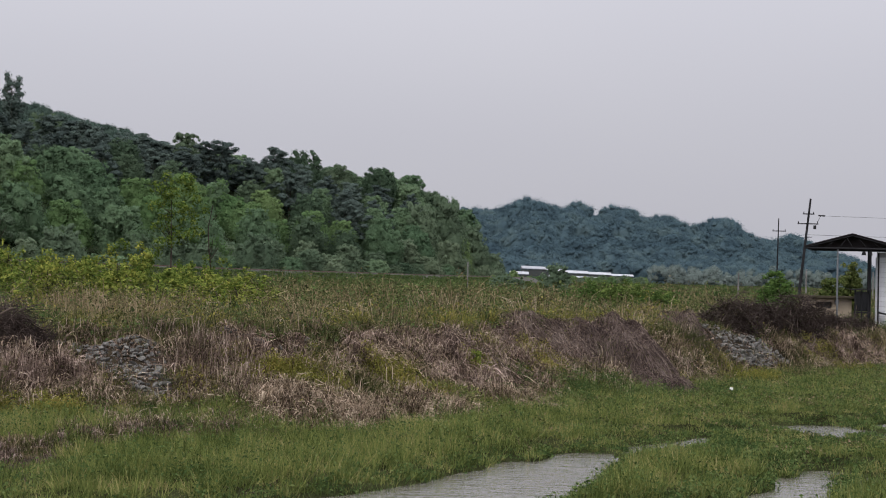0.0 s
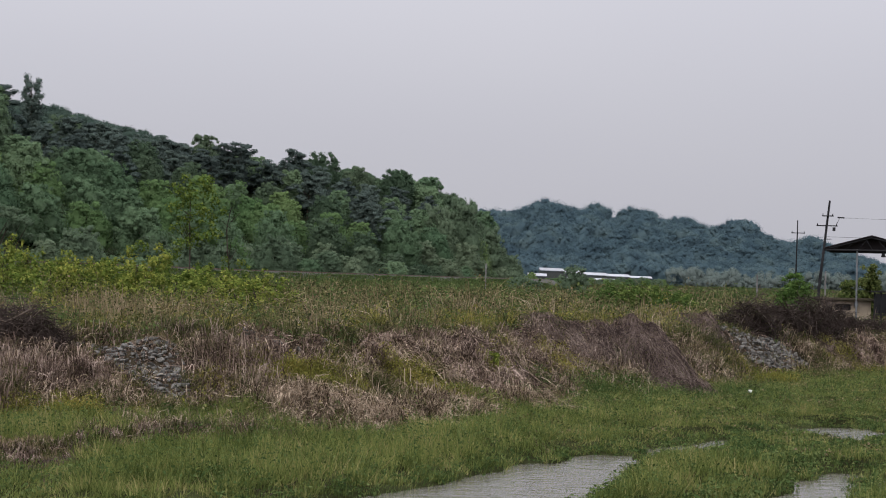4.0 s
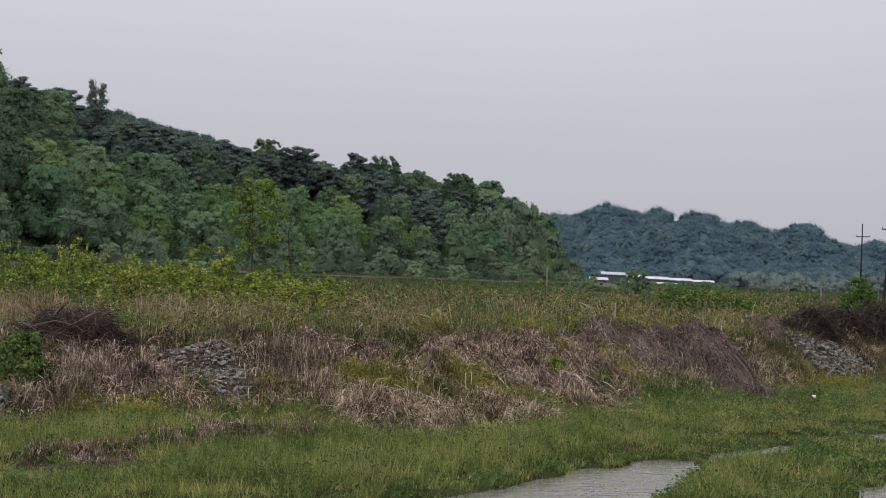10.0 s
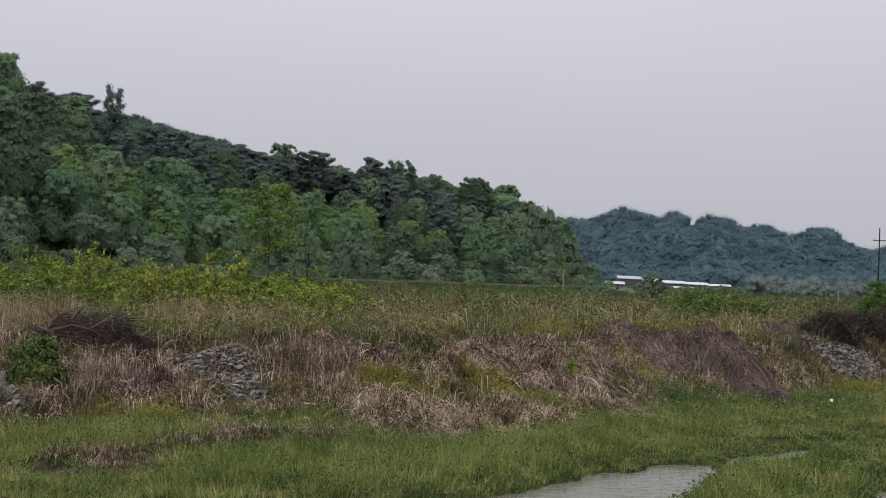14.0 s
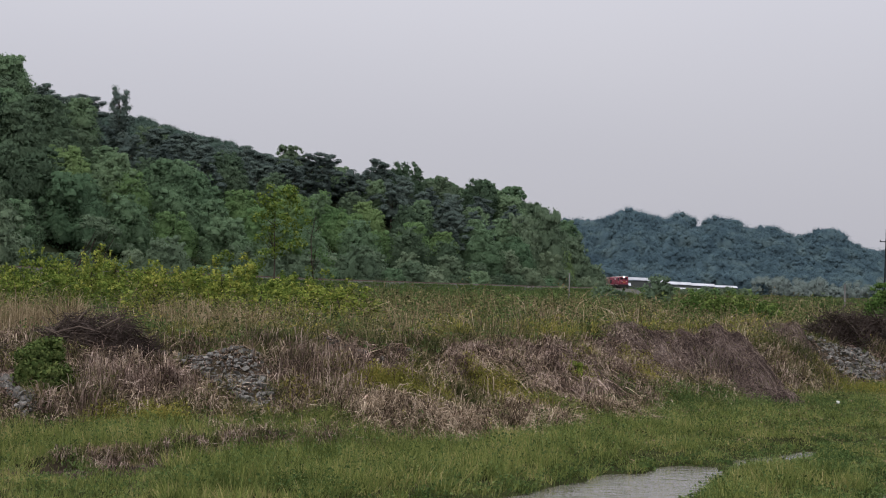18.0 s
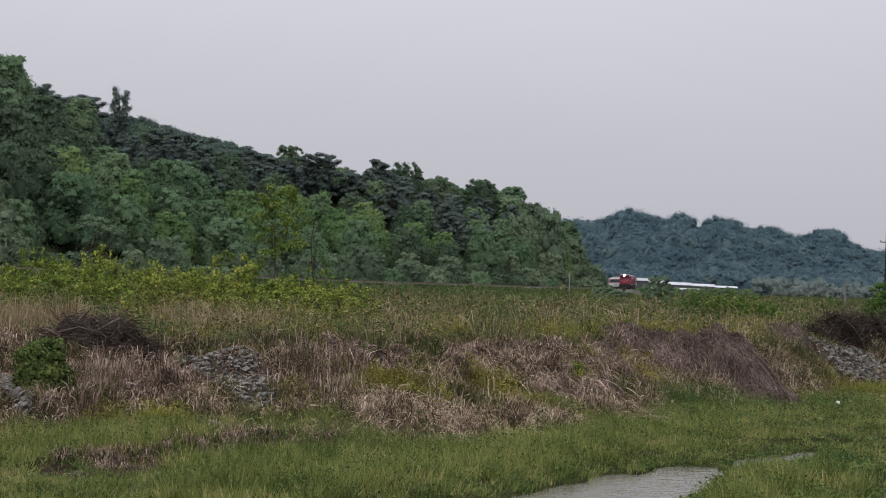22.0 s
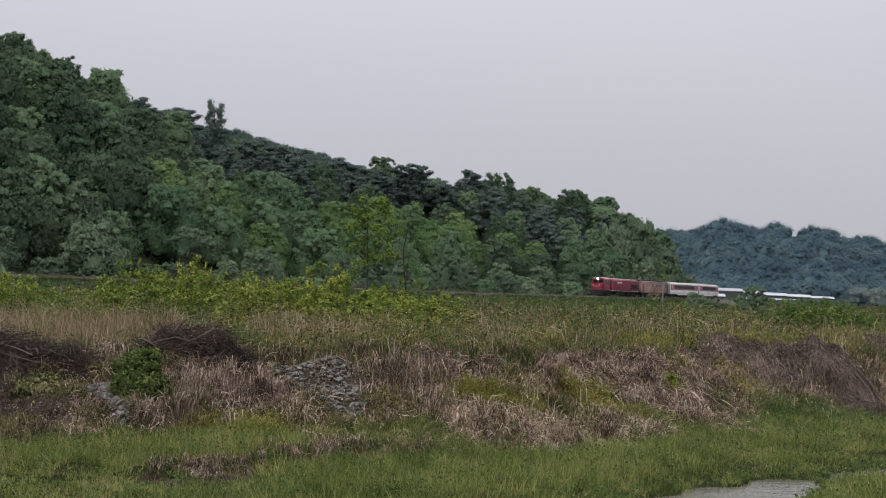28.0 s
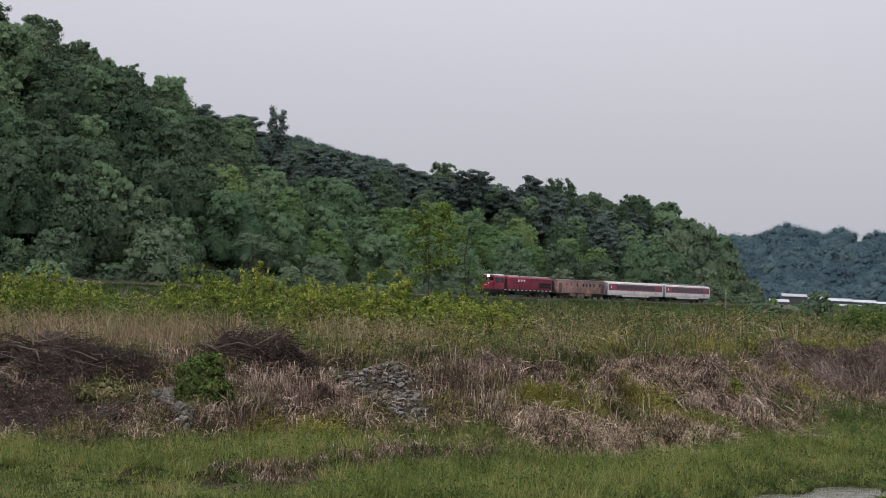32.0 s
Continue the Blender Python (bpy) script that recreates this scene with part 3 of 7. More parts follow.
def leaf_mesh(name, p, out, size, mat, turn=0.8, slim=0.62, soft=0.0):
    """Small folded leaf clumps at p that face about outwards."""
    n = len(p)
    nrm = out + rng.normal(0, turn, (n, 3))
    nrm /= np.linalg.norm(nrm, axis=1)[:, None] + 1e-9
    t = np.cross(nrm, rng.normal(0, 1, (n, 3)))
    t /= np.linalg.norm(t, axis=1)[:, None] + 1e-9
    b = np.cross(nrm, t)
    s = (size * rng.uniform(0.6, 1.35, n))[:, None]
    v = np.stack([p - t * s * 0.5, p - b * s * 0.5 * slim + nrm * s * 0.12, p + t * s * 0.55, p + b * s * 0.5 * slim + nrm * s * 0.12], 1).reshape(-1, 3)
    k = np.arange(n)[:, None] * 4
    f = np.concatenate([k + np.array([[0, 1, 2]]), k + np.array([[0, 2, 3]])], 1).reshape(-1, 3)
    me = fast_mesh(name, v, f, mat, soft > 0)
    if soft:
        # leaves are lit as the round clump that they belong to
        q = out * soft + nrm * (1 - soft) + np.array([0, -0.1, 0.4])
        q /= np.linalg.norm(q, axis=1)[:, None] + 1e-9
        me.normals_split_custom_set_from_vertices(np.repeat(q, 4, 0))
    return me


def lobe_points(lobes, n, fill=0.3, up=False):
    """Points near the skins of many overlapping lobes (x, y, z, radius, height radius)."""
    lobes = np.asarray(lobes, float)
    w = lobes[:, 3] ** 2
    pick = rng.choice(len(lobes), n, p=w / w.sum())
    d = rng.normal(0, 1, (n, 3))
    d[:, 2] = abs(d[:, 2]) - 0.1 if up else d[:, 2] + 0.35
    d /= np.linalg.norm(d, axis=1)[:, None]
    r = 1 - fill * rng.uniform(0, 1, n) ** 2 + rng.normal(0, 0.06, n)
    q = lobes[pick]
    return q[:, :3] + d * r[:, None] * q[:, [3, 3, 4]], d


def trunk_mesh(h, r, limbs, lean=0.0, spread_out=0.35):
    """A tapered trunk with a few limbs."""
    bm = bmesh.new()
    at = [Vector((0, 0, -0.6))]
    for k in range(1, 5):
        at.append(Vector((lean * h * (k / 4) ** 2 + rng.normal(0, 0.02 * h), rng.normal(0, 0.02 * h), h * k / 4)))
    for k in range(4):
        rod(bm, at[k], at[k + 1], r * (1 - 0.2 * k), r * (0.8 - 0.2 * k) + 0.01, 7)
    for k in range(limbs):
        a, t = rng.uniform(0, 6.283), rng.uniform(0.35, 0.9)
        p = Vector((lean * h * t * t, 0, h * t))
        e = p + Vector((math.cos(a), math.sin(a), rng.uniform(0.5, 1.1))) * h * spread_out * (1.15 - t)
        rod(bm, p, e, r * 0.4, r * 0.1, 5)
    return bm


def ico(level):
    bm = bmesh.new()
    bmesh.ops.create_icosphere(bm, subdivisions=level, radius=1.0)
    v = np.array([q.co for q in bm.verts])
    f = np.array([[q.index for q in g.verts] for g in bm.faces])
    bm.free()
    return v, f


ICO_V, ICO_F = ico(1)


def crown_mesh(name, lobes, leaves, size, mat, fill=0.3, turn=0.42, slim=0.62, core=0.6, cores=None, grain=0.35, rugged=0.18, form=0.5, body=0.25):
    """A crown: the dense heart of every bough, and small leaf clumps all over it, lit as the bough and the whole crown turn."""
    lobes = np.asarray(lobes, float)
    p, d = lobe_points(lobes, leaves, fill)
    n = len(p)
    mid = lobes[:, :3].mean(0)
    whole = (p - mid) / (np.abs(lobes[:, :3] - mid).max(0) + lobes[:, 3].mean())
    nrm = d + rng.normal(0, turn, (n, 3))
    nrm /= np.linalg.norm(nrm, axis=1)[:, None] + 1e-9
    t = np.cross(nrm, rng.normal(0, 1, (n, 3)))
    t /= np.linalg.norm(t, axis=1)[:, None] + 1e-9
    b = np.cross(nrm, t)
    s = (size * rng.uniform(0.5, 1.4, n))[:, None]
    v = np.stack([p - t * s * 0.55 - b * s * 0.25, p + t * s * 0.5 - b * s * 0.3, p + b * s * (0.15 + slim * 0.6)], 1).reshape(-1, 3)
    q = np.repeat(d * form + whole * body + rng.normal(0, grain, (n, 3)) + np.array([0, -0.1, 0.4]), 3, 0)
    core_lobes = lobes[:cores]
    nl, nv = len(core_lobes), len(ICO_V)
    wob = core * np.where(core_lobes[:, 3] > 1.3, 0.78, 1.0)[:, None, None] * (1 + rng.normal(0, rugged, (nl, nv, 1)))
    cv = core_lobes[:, None, :3] + ICO_V[None] * wob * core_lobes[:, None, [3, 3, 4]]
    cq = np.tile(ICO_V, (nl, 1)) * form + rng.normal(0, grain * 0.6, (nl * nv, 3)) + np.array([0, -0.1, 0.4])
    f = np.concatenate([np.arange(3 * n).reshape(-1, 3), (ICO_F[None] + (np.arange(nl) * nv)[:, None, None] + 3 * n).reshape(-1, 3)])
    me = fast_mesh(name, np.concatenate([v, cv.reshape(-1, 3)]), f, mat, True)
    q = np.concatenate([q, cq])
    me.normals_split_custom_set_from_vertices(q / (np.linalg.norm(q, axis=1)[:, None] + 1e-9))
    return me


def tree(name, label, category, lobes, leaves, size, mat, h, r, limbs=7, fill=0.3, turn=0.42, lean=0.0, slim=0.62, core=0.6, cores=None, grain=0.35, form=0.5, body=0.25):
    """A tree at the origin: trunk and crown."""
    t = tagged(new(name), label, category)
    part("trunk", trunk_mesh(h, r, limbs, lean), BARK, t, "dark ridged bark")
    child("crown", crown_mesh("crown", lobes, leaves, size, mat, fill, turn, slim, core, cores, grain, 0.18, form, body), t)
    return t


def round_lobes(r, h, n, low=0.35, wide=1.0, flat=0.8, small=(0.22, 0.42)):
    """Lobes heaped into an uneven dome of radius r and height h, about a dense heart."""
    out = []
    if n > 30:
        for f, w, m in ((0.12, 0.46, 5), (0.34, 0.44, 5), (0.56, 0.34, 4), (0.70, 0.26, 1)):
            for k in range(m):
                a, q = 6.283 * (k + rng.uniform(0, 0.7)) / m, r * (0.42 if m > 4 else 0.3 if m > 1 else 0.05)
                s = r * w * rng.uniform(0.8, 1.15)
                out.append((math.cos(a) * q, math.sin(a) * q, h * (low + f + rng.normal(0, 0.03)), s, min(s, h * 0.24)))
    for k in range(n):
        t = rng.uniform(0, 1) ** 0.8
        z = h * (low + (0.92 - low) * t)
        reach = r * wide * math.sqrt(max(0.05, 1 - ((t - 0.35) / 0.75) ** 2)) * 0.72
        a, q = rng.uniform(0, 6.283), reach * math.sqrt(rng.uniform(0.15, 1))
        s = r * rng.uniform(*small)
        out.append((math.cos(a) * q, math.sin(a) * q, z, s, s * flat))
    return out


def place(proto, x, y, s=1.0, tall=1.0, sink=0.2, z=None, lean=0.0):
    zz = float(height(x, y)) - sink if z is None else z
    t = copy_thing(proto, pose(x, y, zz, 0, lean, rng.uniform(0, 360)))
    t.scale = (s, s, s * tall)
    return t


def retire(protos):
    for proto in protos:
        for o in (*proto.children_recursive, proto):
            bpy.data.objects.remove(o)


def make_woods():
    broad = [tree("broadleaf_tree", "round-crowned green broadleaf tree on the wooded slope", "tree", round_lobes(6.3, 11, 70, 0.06, small=(0.07, 0.15)), 8400, 0.37, m, 7.5, 0.25, fill=0.4, core=0.76, grain=0.22, form=0.3, body=0.7) for m in (LEAF_MID, LEAF_MID, LEAF_DARK, LEAF_DARK, LEAF_SPRING)]
    pale = [tree("willow_tree", "pale green willow-like tree at the foot of the wooded slope", "tree", round_lobes(5.2, 9, 70, 0.05, small=(0.07, 0.14)), 7600, 0.31, LEAF_PALE, 5.0, 0.22, fill=0.4, core=0.76, grain=0.2, form=0.26, body=0.6) for _ in range(2)]
    pine = [tree("pine_tree", "dark pine tree with a flat layered crown on the hill", "pine", [(0, 0, 4.0, 2.6, 2.6), (0, 0, 7.5, 1.6, 2.2)] + [(rng.normal(0, 0.5 + 0.35 * (11.2 - z) ** 0.8), rng.normal(0, 0.5 + 0.35 * (11.2 - z) ** 0.8), z + rng.normal(0, 0.3), rng.uniform(0.6, 1.3), 0.62) for z in np.linspace(0.6, 10.6, 62)], 5000, 0.34, NEEDLE, 10, 0.22, 9, 0.5, core=0.66, grain=0.2, form=0.2, body=0.6) for _ in range(3)]
    shrub = [tree("shrub", "dense green shrub at the foot of the woods", "shrub", round_lobes(3.6, 4.6, 50, 0.04, small=(0.08, 0.15)), 4000, 0.26, m, 2.0, 0.1, 4, 0.4, core=0.76, grain=0.2, form=0.26, body=0.6) for m in (LEAF_MID, LEAF_PALE, LEAF_DARK)]
    for t in broad + pine:
        t["group"] = "trees of the wooded hill"
    for t in pale + shrub:
        t["group"] = "trees at the foot of the hill"
    # rows of trees that climb the hill
    for row in range(10):
        f = min(1.0, row / 8.6)
        u = -0.52 + rng.uniform(0, 0.02)
        while u < 0.012:
            foot, ridge = np.interp(u, HILL_U, HILL_FOOT), np.interp(u, HILL_U, HILL_RIDGE)
            y = foot + (ridge - foot) * f * 1.02 + rng.normal(0, 2.5)
            x = u * y
            step = rng.uniform(7.0, 10.5) / y
            big = (1.22 if f < 0.8 else 1.0) if u < -0.31 else 1.0
            if abs(u + 0.283) < 0.016 and f > 0.7:
                u += step
                continue
            top = rng.uniform()
            if -0.335 < u < -0.015 and (f >= 0.9 and top < (0.9 if u < -0.165 or -0.135 < u < -0.1 else 0.1) or (0.6 if -0.3 < u < -0.1 else 0.45 if u > -0.1 else 0.7) < f < (0.9 if u < -0.1 else 0.72) and top < (0.8 if u < -0.1 else 0.7)):
                place(pine[rng.integers(3)], x, y, rng.uniform(1.0, 1.25), rng.uniform(0.78, 0.92) * ((0.86 if u < -0.15 else 0.76) if f > 0.9 else 1))
                step *= 0.62 if f > 0.9 else 0.8
            elif f < 0.12:
                place((pale + shrub)[rng.integers(5) if u > -0.31 else (2, 4, 4, 4, 1)[rng.integers(5)]], x, y, big * rng.uniform(0.8, 1.2))
            else:
                k = (2, 3, 2, 3, 0)[rng.integers(5)] if u < -0.325 else (0, 1, 4, 4, 2)[rng.integers(5)] if f < 0.5 else (0, 1, 0, 2)[rng.integers(4)] if u > -0.165 else (1, 2, 3, 3)[rng.integers(4)]
                place(broad[k], x, y, big * rng.uniform(0.8, 1.15), rng.uniform(0.85, 1.15) * (0.86 if f > 0.9 and u > -0.165 else 1))
            u += step
    # bushes that close the foot of the hill, but for a stretch of bare earth
    for k in range(70):
        u = -0.52 + 0.50 * k / 69 + rng.normal(0, 0.003)
        y = np.interp(u, HILL_U, HILL_FOOT) + rng.uniform(-2, 16)
        if -0.395 < u < -0.315:
            y += 14
        place((shrub + pale)[rng.integers(5) if u > -0.31 else (2, 2, 0, 2, 1)[rng.integers(5)]], u * y, y, rng.uniform(0.55, 1.0), rng.uniform(0.8, 1.1))
    # thin dark stems that lean together at the foot of the hill
    clump = tagged(new("leaning_stems"), "thin dark leaning tree stems at the foot of the woods", "tree")
    for k in range(9):
        x, h = rng.normal(0, 1.3), rng.uniform(6.0, 9.5)
        bm, a = bmesh.new(), Vector((x, rng.normal(0, 0.6), -0.4))
        for f in (0.35, 0.7, 1.0):
            b = Vector((x + h * (0.14 * f + 0.22 * f * f) + rng.normal(0, 0.15), a.y, h * f))
            rod(bm, a, b, 0.12 - 0.07 * (f - 0.3), 0.11 - 0.08 * f, 6)
            a = b
        part("stem", bm, BARK, clump)
    child("crown", crown_mesh("crown", [(rng.normal(3.0, 1.6), rng.normal(0, 1.2), rng.uniform(6.0, 11.0), rng.uniform(0.6, 1.1), 0.6) for _ in range(26)], 2600, 0.25, LEAF_PALE, 0.7, 0.5, 0.7, 0.45, None, 0.2, 0.18, 0.25), clump)
    clump.location = (-0.302 * 238, 238, float(height(-0.302 * 238, 238)) - 0.2)
    # willows and bushes inside the bend of the railway
    for x, y, s, tall, k in ((-6, 396, 1.5, 1.5, 0), (0, 402, 1.6, 1.6, 1), (-15, 384, 1.2, 1.2, 1), (8, 425, 1.3, 1.35, 0), (14.8, 442, 0.78, 1.15, 0), (12, 440, 1.0, 0.9, 1), (-24, 366, 1.15, 0.9, 0), (-33, 350, 1.1, 0.8, 1), (-3, 374, 0.9, 0.7, 0), (4, 392, 0.85, 0.75, 1)):
        place(pale[k], x, y, s, tall, z=2.2)
    for k in range(16):
        x = -38 + 50 * k / 15 + rng.normal(0, 1)
        s = np.interp(x, RAIL_X[320:500], RAIL_S[320:500])
        place(shrub[rng.integers(3)], x - 4, rail_at(s)[1] + 14 + rng.uniform(0, 8), rng.uniform(0.7, 1.1), z=2.0)
    for x, y, s in ((14.5, 432, 0.9), (15.5, 447, 0.8), (16, 460, 0.7), (11, 415, 0.9)):
        place(shrub[1], x, y, s, z=2.2)
    # pale sparse trees that stand out on the ridge
    for u, y, s, tall in ((-0.452, 272, 0.75, 1.6), (-0.425, 284, 0.7, 1.7), (-0.40, 290, 0.7, 1.5), (-0.388, 296, 0.6, 1.5), (-0.33, 300, 0.75, 1.2)):
        place(pale[rng.integers(2)], u * y, y, s, tall, 1.0)
    retire(broad + pale + pine + shrub)
    poplar = tree("poplar_tree", "tall loose twin-stemmed poplar standing above the ridge", "poplar", [(sx * (0.6 + 0.03 * z) + rng.normal(0, 0.55 - 0.02 * z), rng.normal(0, 0.6), z + rng.normal(0, 0.2), rng.uniform(1.0, 1.5) * (1.25 - 0.035 * z), rng.uniform(0.8, 1.2)) for sx, top in ((-1.0, 16.7), (1.1, 15.4)) for z in np.linspace(1.5, top, 24)], 3200, 0.42, NEEDLE, 15, 0.2, 12, 0.5)
    px, py = -0.2812 * 352, 352
    foot = float(height(px, py)) - 0.5
    poplar.location, poplar.scale = (px, py, foot), (1.15, 1.15, (2.8 + 0.1265 * py - foot) / 17.6)


def make_far_woods():
    """The woods of the far hill and of the back ridge: crowns heaped of boughs, close together."""
    for name, us, y0, y1, n, mat, k in (("far_woods", (-0.06, 0.36), 700, 915, 1500, LEAF_HAZED, 1.0), ("ridge_woods", (-0.33, -0.12), 560, 700, 800, LEAF_RIDGE, 0.72)):
        x, y = spread(n, *us, y0, y1)
        r = k * rng.uniform(3.4, 6.6, n)
        h = k * ((9.4 if k == 1.0 else 8.0) + 0.9 * waves(x, y, 24.0, 59) + rng.uniform(-1.2, 1.6, n))
        foot = height(x, y)
        lobes = [np.stack([x, y, foot + h * 0.42, r * 1.25, h * 0.62], -1)]
        for j in range(9):
            a, e = rng.uniform(0, 6.283, n), rng.uniform(0.15, 1.25, n)
            s = r * rng.uniform(0.22, 0.4, n)
            q = r * 0.82 * np.cos(e)
            lobes.append(np.stack([x + q * np.cos(a), y + q * np.sin(a), foot + h * (0.42 + 0.46 * np.sin(e)), s, s * 0.85], -1))
        lobes = np.concatenate(lobes)
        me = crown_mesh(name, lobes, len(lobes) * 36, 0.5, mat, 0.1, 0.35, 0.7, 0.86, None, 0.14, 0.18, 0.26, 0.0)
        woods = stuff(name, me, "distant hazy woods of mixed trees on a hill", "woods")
        # added sheet in leaf colour: fills dark gaps between crowns, for the haze
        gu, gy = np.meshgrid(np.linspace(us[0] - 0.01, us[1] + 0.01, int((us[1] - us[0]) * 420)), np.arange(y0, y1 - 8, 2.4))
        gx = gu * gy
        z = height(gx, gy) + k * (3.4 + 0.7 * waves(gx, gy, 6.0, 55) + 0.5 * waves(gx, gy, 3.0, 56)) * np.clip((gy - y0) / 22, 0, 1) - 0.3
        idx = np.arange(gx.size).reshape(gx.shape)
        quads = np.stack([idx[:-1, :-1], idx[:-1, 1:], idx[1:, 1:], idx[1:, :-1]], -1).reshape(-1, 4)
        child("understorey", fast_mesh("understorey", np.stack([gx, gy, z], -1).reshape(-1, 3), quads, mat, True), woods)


def make_far_scrub():
    """Small pale trees along the foot of the far woods."""
    n = 110
    x, y = spread(n, 0.135, 0.33, 630, 700)
    r = rng.uniform(1.4, 4.4, n)
    lobes = []
    for k in range(5):
        a, up = rng.uniform(0, 6.283, n), rng.uniform(0.1, 1.7, n)
        lobes.append(np.stack([x + r * 0.55 * np.cos(a), y + r * 0.55 * np.sin(a), height(x, y) + r * up, r * 0.42, r * 0.45], -1))
    stuff("far_scrub", crown_mesh("far_scrub", np.concatenate(lobes), n * 420, 0.42, LEAF_SCRUB_HAZED, 0.15, 0.3, 0.8, 0.82, None, 0.08, 0.2, 0.2), "small trees below the far woods, haze in their pale leaf colour", "scrub")


def make_shed_hedge():
    """Loose bushes that hide the foot of the sheds."""
    bush = [tree("hedge_bush", "loose green bush in front of the white sheds", "bush", round_lobes(2.4, 3.0, 40, 0.04, small=(0.10, 0.22)), 1700, 0.3, m, 1.2, 0.05, 4, 0.6, core=0.6, grain=0.2, form=0.3) for m in (LEAF_PALE, LEAF_SPRING)]
    for t in bush:
        t["group"] = "bushes before the sheds"
    for k in range(26):
        y = rng.uniform(500, 560)
        u = 0.036 + 0.094 * k / 25 + rng.normal(0, 0.001)
        place(bush[k % 2], u * y, y, rng.uniform(0.8, 1.25), rng.uniform(0.75, 1.1), 0.3)
    retire(bush)


make_woods()
make_shed_hedge()
make_far_woods()
make_far_scrub()

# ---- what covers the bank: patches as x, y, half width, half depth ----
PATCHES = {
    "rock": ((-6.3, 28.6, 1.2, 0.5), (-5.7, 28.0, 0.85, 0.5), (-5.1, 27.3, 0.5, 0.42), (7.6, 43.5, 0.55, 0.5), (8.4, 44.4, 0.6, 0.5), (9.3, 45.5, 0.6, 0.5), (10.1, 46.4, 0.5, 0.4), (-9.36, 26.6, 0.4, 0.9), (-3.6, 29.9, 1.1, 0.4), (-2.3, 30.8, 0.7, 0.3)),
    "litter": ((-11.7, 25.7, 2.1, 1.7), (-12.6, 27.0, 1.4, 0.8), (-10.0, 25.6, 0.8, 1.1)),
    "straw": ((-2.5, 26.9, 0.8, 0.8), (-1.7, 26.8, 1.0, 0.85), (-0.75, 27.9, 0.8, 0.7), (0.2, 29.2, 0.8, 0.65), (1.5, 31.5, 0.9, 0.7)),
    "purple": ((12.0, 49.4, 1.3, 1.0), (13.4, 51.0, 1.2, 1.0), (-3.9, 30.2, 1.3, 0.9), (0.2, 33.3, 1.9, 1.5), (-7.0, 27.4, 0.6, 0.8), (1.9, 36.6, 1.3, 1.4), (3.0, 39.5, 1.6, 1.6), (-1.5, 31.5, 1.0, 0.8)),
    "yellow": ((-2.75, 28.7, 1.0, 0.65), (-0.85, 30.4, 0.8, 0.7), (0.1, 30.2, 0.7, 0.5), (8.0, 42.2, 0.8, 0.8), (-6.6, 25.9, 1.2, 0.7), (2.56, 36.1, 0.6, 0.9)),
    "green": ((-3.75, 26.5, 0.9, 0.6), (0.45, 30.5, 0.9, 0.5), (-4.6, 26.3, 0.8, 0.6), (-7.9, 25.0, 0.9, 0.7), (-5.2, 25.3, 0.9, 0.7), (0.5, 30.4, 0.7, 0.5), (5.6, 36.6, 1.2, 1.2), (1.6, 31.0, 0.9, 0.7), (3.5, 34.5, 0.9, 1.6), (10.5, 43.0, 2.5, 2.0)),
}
FLAT = {
    "mud": MUD,
    "marsh": ((4.6, 24.3, 2.0, 2.3), (7.5, 26.5, 2.6, 2.0), (6.3, 20.6, 0.5, 0.5), (10.5, 29.5, 3.0, 1.3), (5.2, 19.3, 1.5, 0.7)),
}


# leafy clumps on the slope: kind, x, y, half width, half depth, height
LUSH = (("yellow", -2.75, 28.7, 1.0, 0.6, 0.34), ("yellow", -0.85, 30.4, 0.9, 0.7, 0.38), ("yellow", 0.72, 33.6, 0.45, 0.45, 0.4), ("yellow", 2.5, 36.4, 0.9, 0.9, 0.36), ("olive", 7.0, 42.0, 0.9, 1.5, 0.42), ("yellow", 8.2, 42.4, 1.2, 1.2, 0.4), ("olive", 10.2, 45.2, 1.3, 0.9, 0.4), ("yellow", 12.4, 48.4, 1.2, 1.0, 0.4), ("dark", 3.6, 35.6, 1.2, 0.9, 0.4), ("dark", 4.6, 36.3, 1.0, 0.9, 0.4), ("dark", 6.0, 37.6, 1.0, 1.0, 0.36), ("dark", 2.6, 34.4, 1.0, 0.8, 0.36), ("green", 0.45, 30.5, 0.9, 0.5, 0.3), ("green", -3.75, 26.5, 0.8, 0.5, 0.24), ("dark", 1.6, 32.6, 0.8, 0.6, 0.3), ("yellow", -6.4, 26.4, 1.2, 0.5, 0.26), ("dark", -4.6, 26.4, 0.5, 0.4, 0.24), ("olive", 5.9, 41.4, 0.7, 0.9, 0.4))


# where brushwood and stones lie, little grows
CLEAR = ((-9.05, 26.15, 0.35, 0.45), (-8.65, 25.75, 0.3, 0.3), (-9.5, 26.7, 0.35, 0.4), (8.5, 46.4, 1.5, 1.0), (11.1, 49.2, 1.6, 1.2), (-6.5, 28.65, 1.3, 0.45), (-5.8, 28.0, 0.95, 0.5), (-5.1, 27.3, 0.5, 0.42), (-3.6, 29.85, 1.0, 0.3), (-2.3, 30.75, 0.6, 0.22), (7.8, 43.8, 0.75, 0.55), (8.6, 44.6, 0.8, 0.6), (9.3, 45.5, 0.8, 0.6), (10.1, 46.4, 0.7, 0.5), (-9.6, 26.9, 0.4, 0.5), (-8.8, 26.6, 0.6, 0.45), (-8.35, 28.8, 0.95, 0.75), (-12.1, 27.6, 1.5, 0.85), (-10.5, 27.8, 0.8, 0.4), (-9.2, 27.0, 0.6, 0.45))


def open_ground(x, y):
    return np.stack([np.hypot((x - q[0]) / q[2], (y - q[1]) / q[3]) for q in CLEAR]).min(0) > rng.uniform(0.75, 1.1, len(x))


